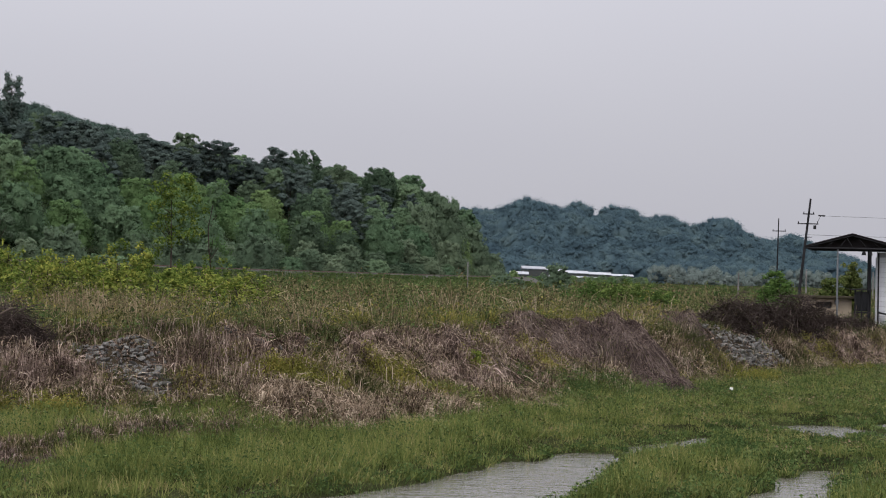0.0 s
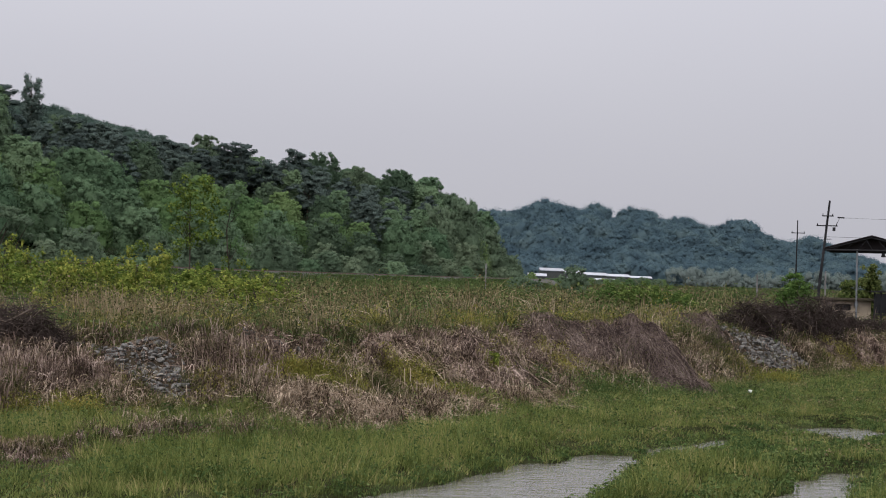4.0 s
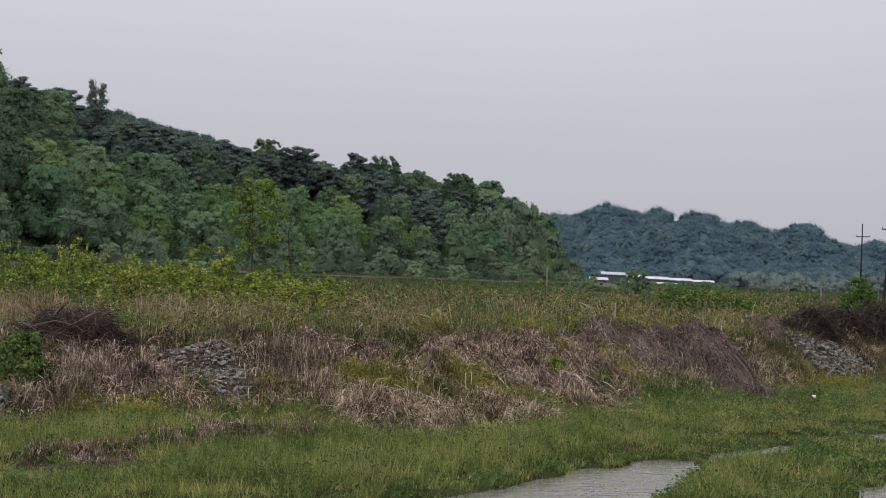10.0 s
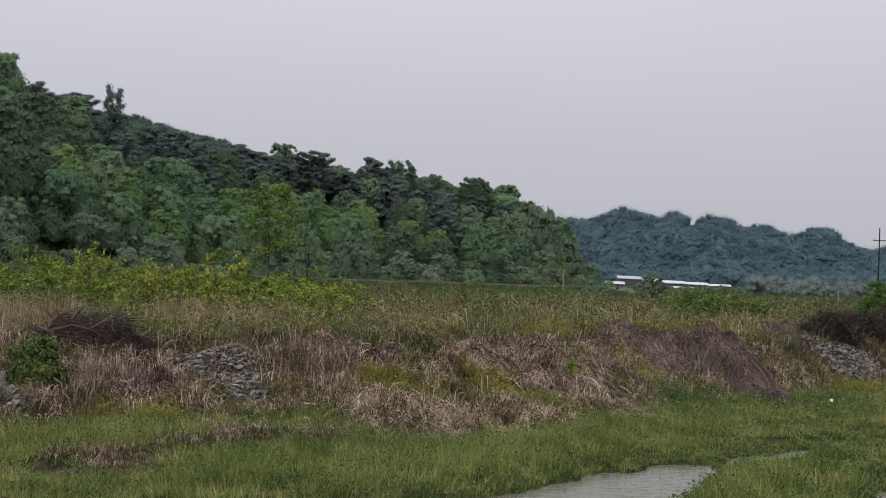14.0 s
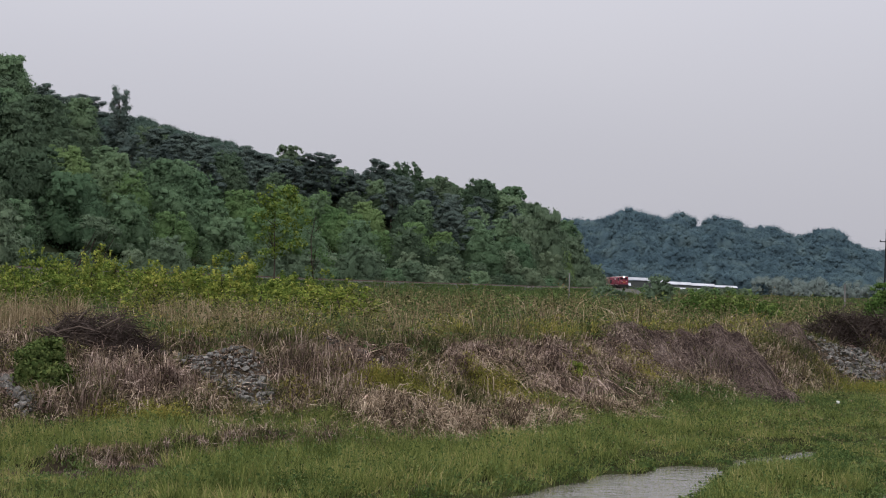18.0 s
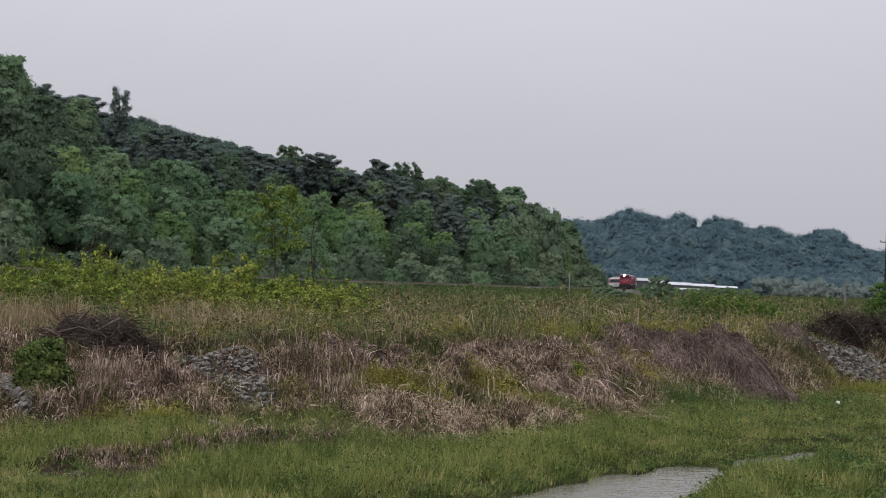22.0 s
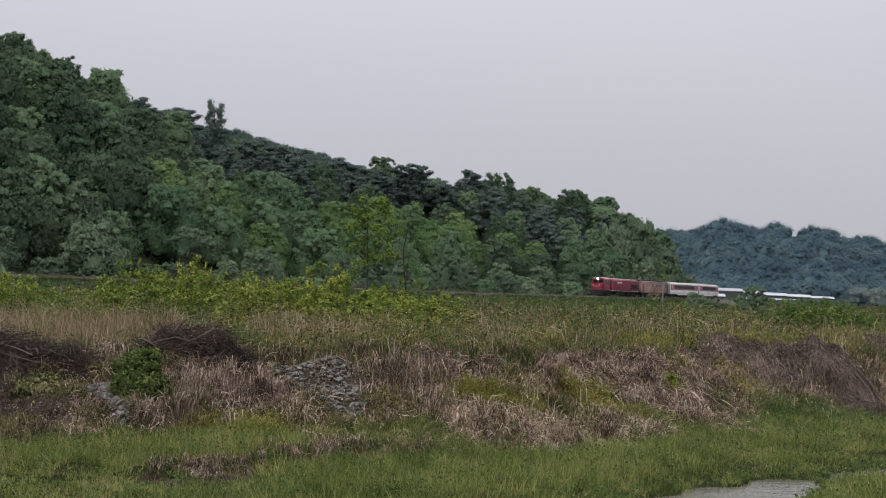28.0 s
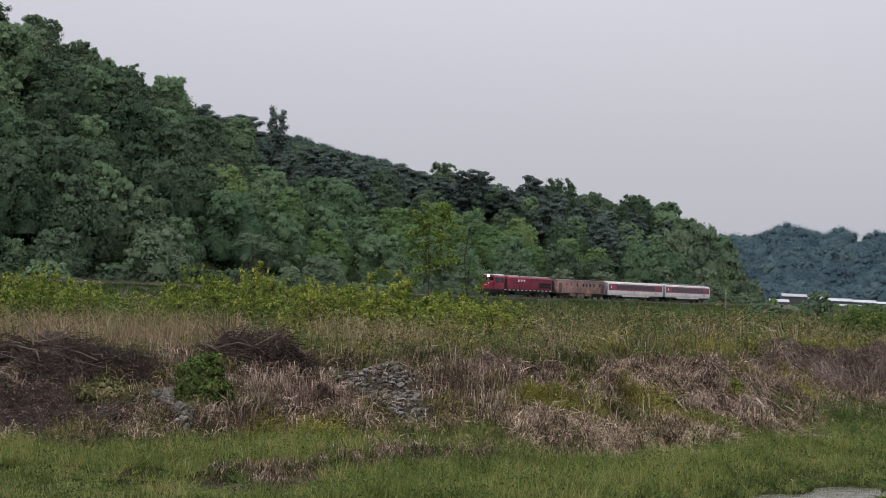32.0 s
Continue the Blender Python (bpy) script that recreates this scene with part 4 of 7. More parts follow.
def patch(spots, x, y):
    best = np.zeros(len(x))
    for cx, cy, rx, ry in spots:
        best = np.maximum(best, 1.35 - np.hypot((x - cx) / rx, (y - cy) / ry))
    return np.maximum(0, best + 0.22 * waves(x, y, 0.9, 37) + 0.12 * waves(x, y, 0.4, 38))


def on_bank(n, s0=-0.06, s1=1.12):
    """Points strewn over the slope of the far bank."""
    u, s = rng.uniform(-0.53, 0.36, n), rng.uniform(s0, s1, n)
    foot, crest = np.interp(u, BANK_U, BANK_FOOT), np.interp(u, BANK_U, BANK_CREST)
    y = foot + s * (crest - foot)
    ok = open_ground(u * y, y)
    return (u * y)[ok], y[ok]


def leaf_tufts(name, x, y, leaves, h, wide, size, mat):
    """Small leafy weeds: leaves strewn on short stems."""
    n = len(x)
    a, q = rng.uniform(0, 6.283, n * leaves), np.sqrt(rng.uniform(0, 1, n * leaves)) * wide
    t = rng.uniform(0.1, 1, n * leaves)
    xx, yy = np.repeat(x, leaves) + np.cos(a) * q, np.repeat(y, leaves) + np.sin(a) * q
    zz = height(xx, yy) + np.repeat(h, leaves) * t * np.sqrt(np.maximum(0.1, 1 - 0.8 * (q / wide) ** 2))
    out = np.stack([np.cos(a) * q / wide, np.sin(a) * q / wide, np.full(len(q), 0.9)], -1)
    return leaf_mesh(name, np.stack([xx, yy, zz], -1), out, np.full(len(q), size), mat, 0.75, 0.6)


def mats(name, x, y, strands, wide, length, mat, lift=0.2, width=0.015, aim=-1.5):
    """Matted dead stems: in every mat the strands rise together and fall about one way."""
    n = len(x) * strands
    way = np.repeat(aim + rng.normal(0, 1.0, len(x)), strands) + rng.normal(0, 0.6, n)
    a, q = rng.uniform(0, 6.283, n), np.sqrt(rng.uniform(0, 1, n)) * np.repeat(wide, strands)
    bx, by = np.repeat(x, strands) + np.cos(a) * q, np.repeat(y, strands) + np.sin(a) * q
    run = np.repeat(length, strands) * rng.uniform(0.35, 1.25, n)
    up = lift * rng.uniform(0.1, 1.0, n) ** 1.5 * (1 - 0.6 * (q / np.repeat(wide, strands)) ** 2)
    t = np.linspace(0, 1, 4)[None]
    bend = way[:, None] + t * rng.normal(0, 0.8, n)[:, None]
    px, py = bx[:, None] + np.cos(bend) * run[:, None] * t, by[:, None] + np.sin(bend) * run[:, None] * t
    pz = height(px, py) + up[:, None] * (0.35 + 2.6 * t * (1 - t)) * (1.1 - 0.9 * t) + 0.01
    p = np.stack([px, py, pz], -1)
    side = np.cross(p[:, 3] - p[:, 0], rng.normal(0, 1, (n, 3)))
    side /= np.linalg.norm(side, axis=1)[:, None] + 1e-9
    side = side[:, None] * (width / 2 * rng.uniform(0.6, 1.5, n)[:, None] * np.array([1.0, 1.0, 0.8, 0.3]))[..., None]
    v = np.stack([p - side, p + side], 2).reshape(-1, 3)
    k = np.arange(n)[:, None] * 8
    f = np.concatenate([k + np.array([[2 * j, 2 * j + 1, 2 * j + 3, 2 * j + 2]]) for j in range(3)], 1).reshape(-1, 4)
    return fast_mesh(name, v, f, mat)


def make_bank_cover():
    x, y = on_bank(36000)
    hollow = 0.16 * waves(x, y, 1.9, 9) + 0.13 * waves(x, y, 0.85, 19)
    ok = rng.uniform(0, 1, len(x)) < np.clip(0.8 + 2.6 * hollow, 0.12, 1)
    x, y, hollow = x[ok], y[ok], hollow[ok]
    share = bank_share(x, y)
    n1, n2 = waves(x, y, 2.6, 21), waves(x, y, 1.1, 22)
    score = np.stack([
        0.22 + 0.25 * n1 + 0.25 * n2,                                                     # purple stems
        0.29 - 0.25 * n1 + 0.25 * n2 + 0.15 * waves(x, y, 1.6, 31),                       # dry grass
        0.46 + 0.34 * waves(x, y, 1.9, 32) + 0.25 * waves(x, y, 0.7, 48) + 0.35 * np.clip(0.45 - abs(share - 0.25), 0, 1) + 0.5 * np.clip(share - 0.72, 0, 1) * np.where(x > -6.0, 5, 2),  # mixed weeds
        0.1 * n2,                                                                         # straw
        0.12 + 0.25 * waves(x, y, 2.3, 36),                                               # yellow weeds
        0.5 * np.clip(0.22 - share, 0, 1) * 5 + 0.15 * n2,                                # green grass
        np.zeros(len(x)), np.zeros(len(x))])                                              # stones, litter
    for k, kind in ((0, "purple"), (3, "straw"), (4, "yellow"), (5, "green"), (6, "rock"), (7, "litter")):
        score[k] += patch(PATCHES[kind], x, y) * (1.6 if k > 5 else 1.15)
    score += rng.normal(0, 0.24, score.shape)
    kind = score.argmax(0)
    down = -1.45
    grow = 1 + 1.4 * np.clip(hollow, -0.25, 0.3)
    sel = lambda k: (x[kind == k], y[kind == k], np.count_nonzero(kind == k), grow[kind == k])
    px, py, n, g = sel(0)
    stuff("dead_stems", tufts("dead_stems", px, py, 6, rng.uniform(0.16, 0.44, n) * g, 0.015, PURPLE, 0.2, (0.5, 0.99), 1.1, down, 1.7), "purple-brown dead stems matted on the bank", "dead stems")
    px, py, n, g = sel(1)
    stuff("dry_grass", tufts("dry_grass", px, py, 6, rng.uniform(0.16, 0.44, n) * g, 0.016, DRY, 0.2, (0.5, 0.99), 1.1, down, 1.7), "matted dry grass lying down the bank", "dry grass")
    px, py, n, g = sel(2)
    stuff("bank_weed", tufts("bank_weed", px, py, 10, rng.uniform(0.14, 0.38, n) * g, 0.018, WEED, 0.15, (0.2, 0.95), 0.5, fine=True), "green weeds among the dry grass on the bank", "weeds")
    stuff("bank_weed", leaf_tufts("bank_weed", px[::3], py[::3], 9, rng.uniform(0.08, 0.24, len(px[::3])), 0.14, 0.055, WEED), "small leafy weeds on the bank", "weeds")
    px, py, n, g = sel(3)
    px, py, g = np.repeat(px, 2) + rng.normal(0, 0.1, 2 * n), np.repeat(py, 2) + rng.normal(0, 0.1, 2 * n), np.repeat(g, 2)
    stuff("straw", tufts("straw", px, py, 8, rng.uniform(0.28, 0.58, 2 * n) * g, 0.013, DRY, 0.14, (0.55, 0.99), 1.2, down, 1.1), "thick pale dry grass hanging over the foot of the bank", "dry grass")
    px, py, n, g = sel(4)
    stuff("yellow_weed", leaf_tufts("yellow_weed", px, py, 14, rng.uniform(0.1, 0.3, n) * g, 0.16, 0.045, YELLOW), "yellow-green leafy weeds on the bank", "weeds")
    stuff("yellow_weed", tufts("yellow_weed", px, py, 6, rng.uniform(0.12, 0.34, n) * g, 0.014, YELLOW, 0.16, (0.3, 0.9), 0.4, fine=True), "yellow-green grass on the bank", "weeds")
    px, py, n, g = sel(5)
    stuff("bank_grass", tufts("bank_grass", px, py, 13, rng.uniform(0.1, 0.3, n) * g, 0.015, FRESH, 0.17, (0.15, 0.9), 0.3, fine=True), "bright green grass on the bank", "grass")
    stuff("bank_grass", leaf_tufts("bank_grass", px[::2], py[::2], 10, rng.uniform(0.06, 0.2, len(px[::2])), 0.15, 0.042, LOW_WEED), "small green leafy plants on the bank", "weeds")
    px, py = x[kind >= 6][::9], y[kind >= 6][::9]
    stuff("litter_stems", tufts("litter_stems", px, py, 7, rng.uniform(0.1, 0.3, len(px)), 0.010, PURPLE, 0.2, (0.5, 0.98), 0.9), "fallen dead stems between the stones", "dead stems")
    px, py = [], []
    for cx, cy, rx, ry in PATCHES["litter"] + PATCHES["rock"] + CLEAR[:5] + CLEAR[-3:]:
        m = int((1300 if cx < -9 else 620) * rx * ry) + 60
        a, q = rng.uniform(0, 6.283, m), np.sqrt(rng.uniform(0, 1.3, m))
        px.append(cx + np.cos(a) * q * rx)
        py.append(cy + np.sin(a) * q * ry)
    px, py = np.concatenate(px), np.concatenate(py)
    stuff("dead_leaves", leaf_tufts("dead_leaves", px, py, 3, np.full(len(px), 0.03), 0.08, 0.05, PURPLE), "fallen brown leaves lying on the bank", "dead leaves")
    # leafy clumps
    for kind, mat, blade in (("yellow", YELLOW, YELLOW), ("olive", WEED, WEED), ("dark", LOW_WEED, LOW_WEED), ("green", FRESH, FRESH)):
        px, py, ph = [], [], []
        for k, cx, cy, rx, ry, up in LUSH:
            if k == kind:
                m = int((22 if cy < 37 else 13) * rx * ry) + 5
                a, q = rng.uniform(0, 6.283, m), np.sqrt(rng.uniform(0, 1, m))
                px.append(cx + np.cos(a) * q * rx)
                py.append(cy + np.sin(a) * q * ry)
                ph.append(up * rng.uniform(0.55, 1.2, m) * (1.1 - 0.5 * q * q))
        px, py, ph = np.concatenate(px), np.concatenate(py), np.concatenate(ph)
        stuff("leafy_clumps", leaf_tufts("leafy_clumps", px, py, 85, ph, 0.2, 0.042, mat), kind + " green leafy clumps on the slope of the bank", "weeds")
        stuff("leafy_clumps", tufts("leafy_clumps", px, py, 16, ph * 1.2, 0.013, blade, 0.16, (0.15, 0.85), 0.4, fine=True), kind + " green grass in the leafy clumps", "grass")
    # mats of dead stems that hang down the bank in humps, and the fringe over its foot
    px, py = on_bank(1500, 0.1, 1.05)
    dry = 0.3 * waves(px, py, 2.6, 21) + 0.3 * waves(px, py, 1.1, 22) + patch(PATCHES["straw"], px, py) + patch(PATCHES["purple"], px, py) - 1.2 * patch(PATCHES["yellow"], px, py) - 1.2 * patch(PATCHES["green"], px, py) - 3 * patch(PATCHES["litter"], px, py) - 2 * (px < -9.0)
    ok = dry + rng.normal(0, 0.15, len(px)) > 0.12
    px, py = px[ok], py[ok]
    m = len(px) // 2
    stuff("dead_mats", mats("dead_mats", px[:m], py[:m], 46, rng.uniform(0.12, 0.4, m), rng.uniform(0.3, 0.75, m), PURPLE, 0.24), "matted purple-brown dead stems hanging down the bank", "dead stems")
    m = len(px) - m
    stuff("dead_mats", mats("dead_mats", px[-m:], py[-m:], 46, rng.uniform(0.12, 0.4, m), rng.uniform(0.3, 0.75, m), DRY, 0.24), "matted pale dead grass hanging down the bank", "dry grass")
    px, py = [], []
    for hx, hy, rx, ry, up in HUMPS:
        m = int(70 * rx * ry) + 10
        a, q = rng.uniform(0, 6.283, m), np.sqrt(rng.uniform(0, 1, m)) * 0.95
        px.append(hx + np.cos(a) * q * rx)
        py.append(hy + np.sin(a) * q * ry)
    px, py = np.concatenate(px), np.concatenate(py)
    near = py < 31.8
    stuff("straw_fringe", mats("straw_fringe", px[near], py[near], 60, np.full(near.sum(), 0.2), rng.uniform(0.35, 0.7, near.sum()), DRY, 0.16, 0.016), "pale dead grass combed down over the foot of the bank", "dry grass")
    stuff("creeper_fringe", mats("creeper_fringe", px[~near], py[~near], 60, np.full((~near).sum(), 0.25), rng.uniform(0.4, 0.8, (~near).sum()), CREEPER, 0.18, 0.012), "pinkish dead creeper combed down the bank", "dead creeper")
    # single dead stalks that still stand
    px, py = on_bank(2600, 0.2, 1.1)
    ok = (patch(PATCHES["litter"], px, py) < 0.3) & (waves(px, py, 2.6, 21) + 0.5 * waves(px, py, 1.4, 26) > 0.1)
    px, py = px[ok], py[ok]
    stuff("dead_stalks", tufts("dead_stalks", px, py, 3, rng.uniform(0.25, 0.6, len(px)), 0.013, DRY, 0.12, (0.1, 0.7), 0.4), "single standing dead stalks on the bank", "dead stems")
    # upright pinkish stalks round the stones
    px, py = [], []
    for cx, cy, rx, ry in ((-7.6, 27.6, 0.9, 0.8), (-6.2, 29.35, 1.7, 0.3), (-4.1, 28.6, 0.8, 0.8), (-7.9, 26.4, 0.4, 0.5), (-6.7, 27.4, 0.6, 0.4), (-3.2, 29.3, 0.8, 0.4)):
        m = int(130 * rx * ry)
        a, q = rng.uniform(0, 6.283, m), np.sqrt(rng.uniform(0, 1, m))
        px.append(cx + np.cos(a) * q * rx)
        py.append(cy + np.sin(a) * q * ry)
    px, py = np.concatenate(px), np.concatenate(py)
    stuff("dead_stalks", tufts("dead_stalks", px, py, 9, rng.uniform(0.22, 0.55, len(px)), 0.013, PURPLE, 0.16, (0.05, 0.6), 0.3), "upright pinkish dead stalks beside the stones", "dead stems")
    # leafy lumps that break the slope
    px, py = on_bank(420, 0.0, 1.1)
    ok = waves(px, py, 3.0, 49) + rng.normal(0, 0.3, len(px)) > 0.15
    px, py = px[ok], py[ok]
    stuff("weed_clump", leaf_tufts("weed_clump", px, py, 70, rng.uniform(0.14, 0.36, len(px)), 0.26, 0.05, WEED), "leafy weed clumps on the bank", "weeds")


def make_flat_cover():
    # fresh grass on the flat beside the stream
    x, y = spread(90000, -0.52, 0.36, 17.0, 54.0)
    share, wet = bank_share(x, y), off_water(x, y)
    mud, marsh = patch(FLAT["mud"], x, y), patch(FLAT["marsh"], x, y)
    ok = (share < 0.08) & (wet > 0.02) & (mud + rng.normal(0, 0.15, len(x)) < 0.55) & (rng.uniform(0, 1, len(x)) < np.clip(34 / y, 0.4, 1))
    x, y, wet, marsh, share = x[ok], y[ok], wet[ok], marsh[ok], share[ok]
    rough = (y > worn_step(x, y) + 0.2) & (x < -1.2 + 0.5 * waves(x, y, 1.5, 52)) & (x > -5.9 + 0.6 * waves(x, y, 1.3, 76))
    mixed = waves(x, y, 1.4, 53) + 0.5 * waves(x, y, 0.5, 54) + rng.normal(0, 0.35, len(x))
    a, b = x[rough & (mixed > 0.5)], y[rough & (mixed > 0.5)]
    stuff("rough_straw", tufts("rough_straw", a, b, 9, rng.uniform(0.12, 0.36, len(a)), 0.012, DRY, 0.15, (0.4, 0.98), 1.0), "tangled dry grass at the foot of the bank", "dry grass")
    k = rough & (mixed > -0.3) & (mixed < 0.5)
    stuff("rough_weed", tufts("rough_weed", x[k], y[k], 9, rng.uniform(0.1, 0.3, np.count_nonzero(k)), 0.016, WEED, 0.13, (0.2, 0.95), 0.4, fine=True), "olive weeds at the foot of the bank", "weeds")
    ok = ~rough | (mixed < -0.2)
    x, y, wet, marsh, share = x[ok], y[ok], wet[ok], marsh[ok], share[ok]
    leafy = marsh + rng.normal(0, 0.25, len(x)) > 0.8
    a, b = x[~leafy], y[~leafy]
    lush = 1.0 + 0.4 * waves(a, b, 2.2, 20) + 0.55 * waves(a, b, 0.75, 27)
    w = off_water(a, b)
    near = np.clip((34 - b) / 6, 0, 1)
    h = np.clip((0.10 + 0.15 * near + (0.08 + 0.10 * near) * rng.uniform(0, 1, len(a))) * lush, 0.03, 0.42) * np.where((b > 23) & (a > 1.5), np.clip(0.25 + 0.3 * w, 0.25, np.where((a > 4) & (b < 31), 0.45, 1)), np.clip(0.45 + 0.8 * w, 0.45, 1)) * np.where((a < -4.6) & (b < 21.5), 0.4, 1)
    stuff("stream_grass", tufts("stream_grass", a, b, 9, h, 0.016, FRESH, 0.09, (0.05, 0.8), 0.4, fine=True), "fresh green grass beside the stream", "grass")
    k = lush > 0.9
    stuff("stream_weed", leaf_tufts("stream_weed", a[k][::2], b[k][::2], 7, h[k][::2] * 1.05, 0.12, 0.042, LOW_WEED), "small leafy weeds in the grass", "weeds")
    a, b = x[leafy][::2], y[leafy][::2]
    stuff("marsh_plants", leaf_tufts("marsh_plants", a, b, 20, rng.uniform(0.08, 0.2, len(a)) * (1 + 0.6 * waves(a, b, 0.9, 28)) * np.clip(0.35 + 0.4 * off_water(a, b), 0.35, np.where(a > 5, 0.5, 0.85)), 0.14, 0.06, LOW_WEED), "low leafy marsh plants on mud islets", "marsh plants")
    stuff("marsh_grass", tufts("marsh_grass", a[::2], b[::2], 5, rng.uniform(0.08, 0.2, len(a[::2])), 0.012, FRESH, 0.12, (0.2, 0.9)), "short grass among the marsh plants", "grass")
    x, y = spread(10000, -0.45, -0.08, 19.0, 26.0)
    ok = (patch(FLAT["mud"], x, y) + rng.normal(0, 0.15, len(x)) > 0.35) & (bank_share(x, y) < 0.1)
    x, y = x[ok], y[ok]
    stuff("mud_litter", tufts("mud_litter", x, y, 6, rng.uniform(0.04, 0.14, len(x)), 0.010, CREEPER, 0.12, (0.5, 0.98), 0.9), "short dead stems on bare mud", "dead stems")
    # dry and green grass that hangs over the worn step
    x = rng.uniform(-6.6, -2.6, 1500)
    y = worn_step(x, x * 0 + 23) + rng.uniform(-0.1, 0.35, 1500)
    k = waves(x, y, 1.1, 74) + rng.normal(0, 0.3, 1500) > -0.1
    stuff("step_grass", tufts("step_grass", x[k], y[k], 9, rng.uniform(0.1, 0.3, k.sum()), 0.012, WEED, 0.12, (0.4, 0.98), 1.3, -1.5, 0.9), "olive grass hanging over a worn step in the flat", "grass")
    stuff("step_straw", tufts("step_straw", x[~k], y[~k], 8, rng.uniform(0.1, 0.3, (~k).sum()), 0.011, PURPLE, 0.12, (0.4, 0.98), 1.3, -1.5, 0.9), "dead grass hanging over a worn step in the flat", "dry grass")
    # taller tussocks in the grass
    x, y = spread(1900, -0.52, 0.36, 18.0, 48.0)
    ok = (bank_share(x, y) < 0.05) & (off_water(x, y) > 0.3) & (patch(FLAT["mud"], x, y) < 0.4)
    x, y = x[ok], y[ok]
    stuff("grass_tussocks", tufts("grass_tussocks", x, y, 34, rng.uniform(0.14, 0.42, len(x)) * np.clip(1.3 - y / 60, 0.4, 1) * np.where((y > 22.5) & (x > 1.0), np.clip(0.3 + 0.4 * off_water(x, y), 0.3, 1), 1) * np.where((x < -4.6) & (y < 21.5), 0.4, 1), 0.014, FRESH, 0.15, (0.1, 0.9), 0.5, fine=True), "taller bright grass tussocks beside the stream", "grass")
    # brown and leafy patches in the grass
    x, y = spread(6500, -0.1, 0.36, 24.0, 52.0)
    ok = (bank_share(x, y) < 0.05) & (off_water(x, y) > 0.25) & (waves(x, y, 3.4, 71) + 0.5 * waves(x, y, 1.2, 72) + rng.normal(0, 0.2, len(x)) > 0.0)
    x, y = x[ok], y[ok]
    stuff("flat_weed", leaf_tufts("flat_weed", x[::2], y[::2], 22, rng.uniform(0.1, 0.28, len(x[::2])) * np.clip(0.3 + 0.4 * off_water(x[::2], y[::2]), 0.3, np.where((x[::2] > 4) & (y[::2] < 29), 0.5, 1)), 0.22, 0.05, LOW_WEED), "low dark leafy weeds in the grass", "weeds")
    x, y = x[1::2], y[1::2]
    stuff("flat_weed", leaf_tufts("flat_weed", x, y, 24, rng.uniform(0.08, 0.24, len(x)) * np.clip(0.3 + 0.5 * off_water(x, y), 0.3, 1), 0.2, 0.05, WEED), "olive and brown leafy weeds in the grass", "weeds")
    # dense tussocks that stand out of the flat, in groups
    x, y = spread(1500, -0.52, 0.3, 18.5, 36.0)
    ok = (bank_share(x, y) < 0.05) & (off_water(x, y) > 0.35) & (waves(x, y, 1.5, 85) + 0.5 * waves(x, y, 0.6, 86) > 0.35) & ((x < 2.5) | (y > 30))
    x, y = x[ok], y[ok]
    h = rng.uniform(0.16, 0.34, len(x))
    dark = waves(x, y, 2.6, 87) > -0.1
    stuff("flat_tussocks", leaf_tufts("flat_tussocks", x[dark], y[dark], 70, h[dark], 0.22, 0.04, LOW_WEED), "dense dark green leafy tussocks on the flat", "weeds")
    stuff("flat_tussocks", tufts("flat_tussocks", x, y, 26, h * 1.35, 0.012, FRESH, 0.18, (0.2, 0.95), 0.7, fine=True), "dense bright green grass tussocks on the flat", "grass")
    # a leafy fringe on the banks of the stream
    x, y = spread(9000, -0.3, 0.36, 17.0, 40.0)
    wet = off_water(x, y)
    ok = (wet > 0.0) & (wet < 0.4)
    x, y = x[ok], y[ok]
    stuff("stream_fringe", leaf_tufts("stream_fringe", x, y, 22, rng.uniform(0.08, 0.26, len(x)) * np.where((y > 23.0) & (x > 1.2), 0.35, 1), 0.16, 0.05, LOW_WEED), "dark leafy weeds fringing the stream", "weeds")
    # weeds that trail at the water's edge
    x, y = spread(24000, -0.3, 0.36, 17.0, 36.0)
    wet = off_water(x, y)
    ok = (wet > -0.08) & (wet < 0.10)
    x, y = x[ok], y[ok]
    stuff("edge_grass", tufts("edge_grass", x, y, 7, rng.uniform(0.06, 0.2, len(x)) * np.where((y > 23.5) & (x > 1.5), 0.45, 1), 0.012, LOW_WEED, 0.1, (0.3, 0.95), 0.2, fine=True), "dark grass trailing at the water's edge", "grass")


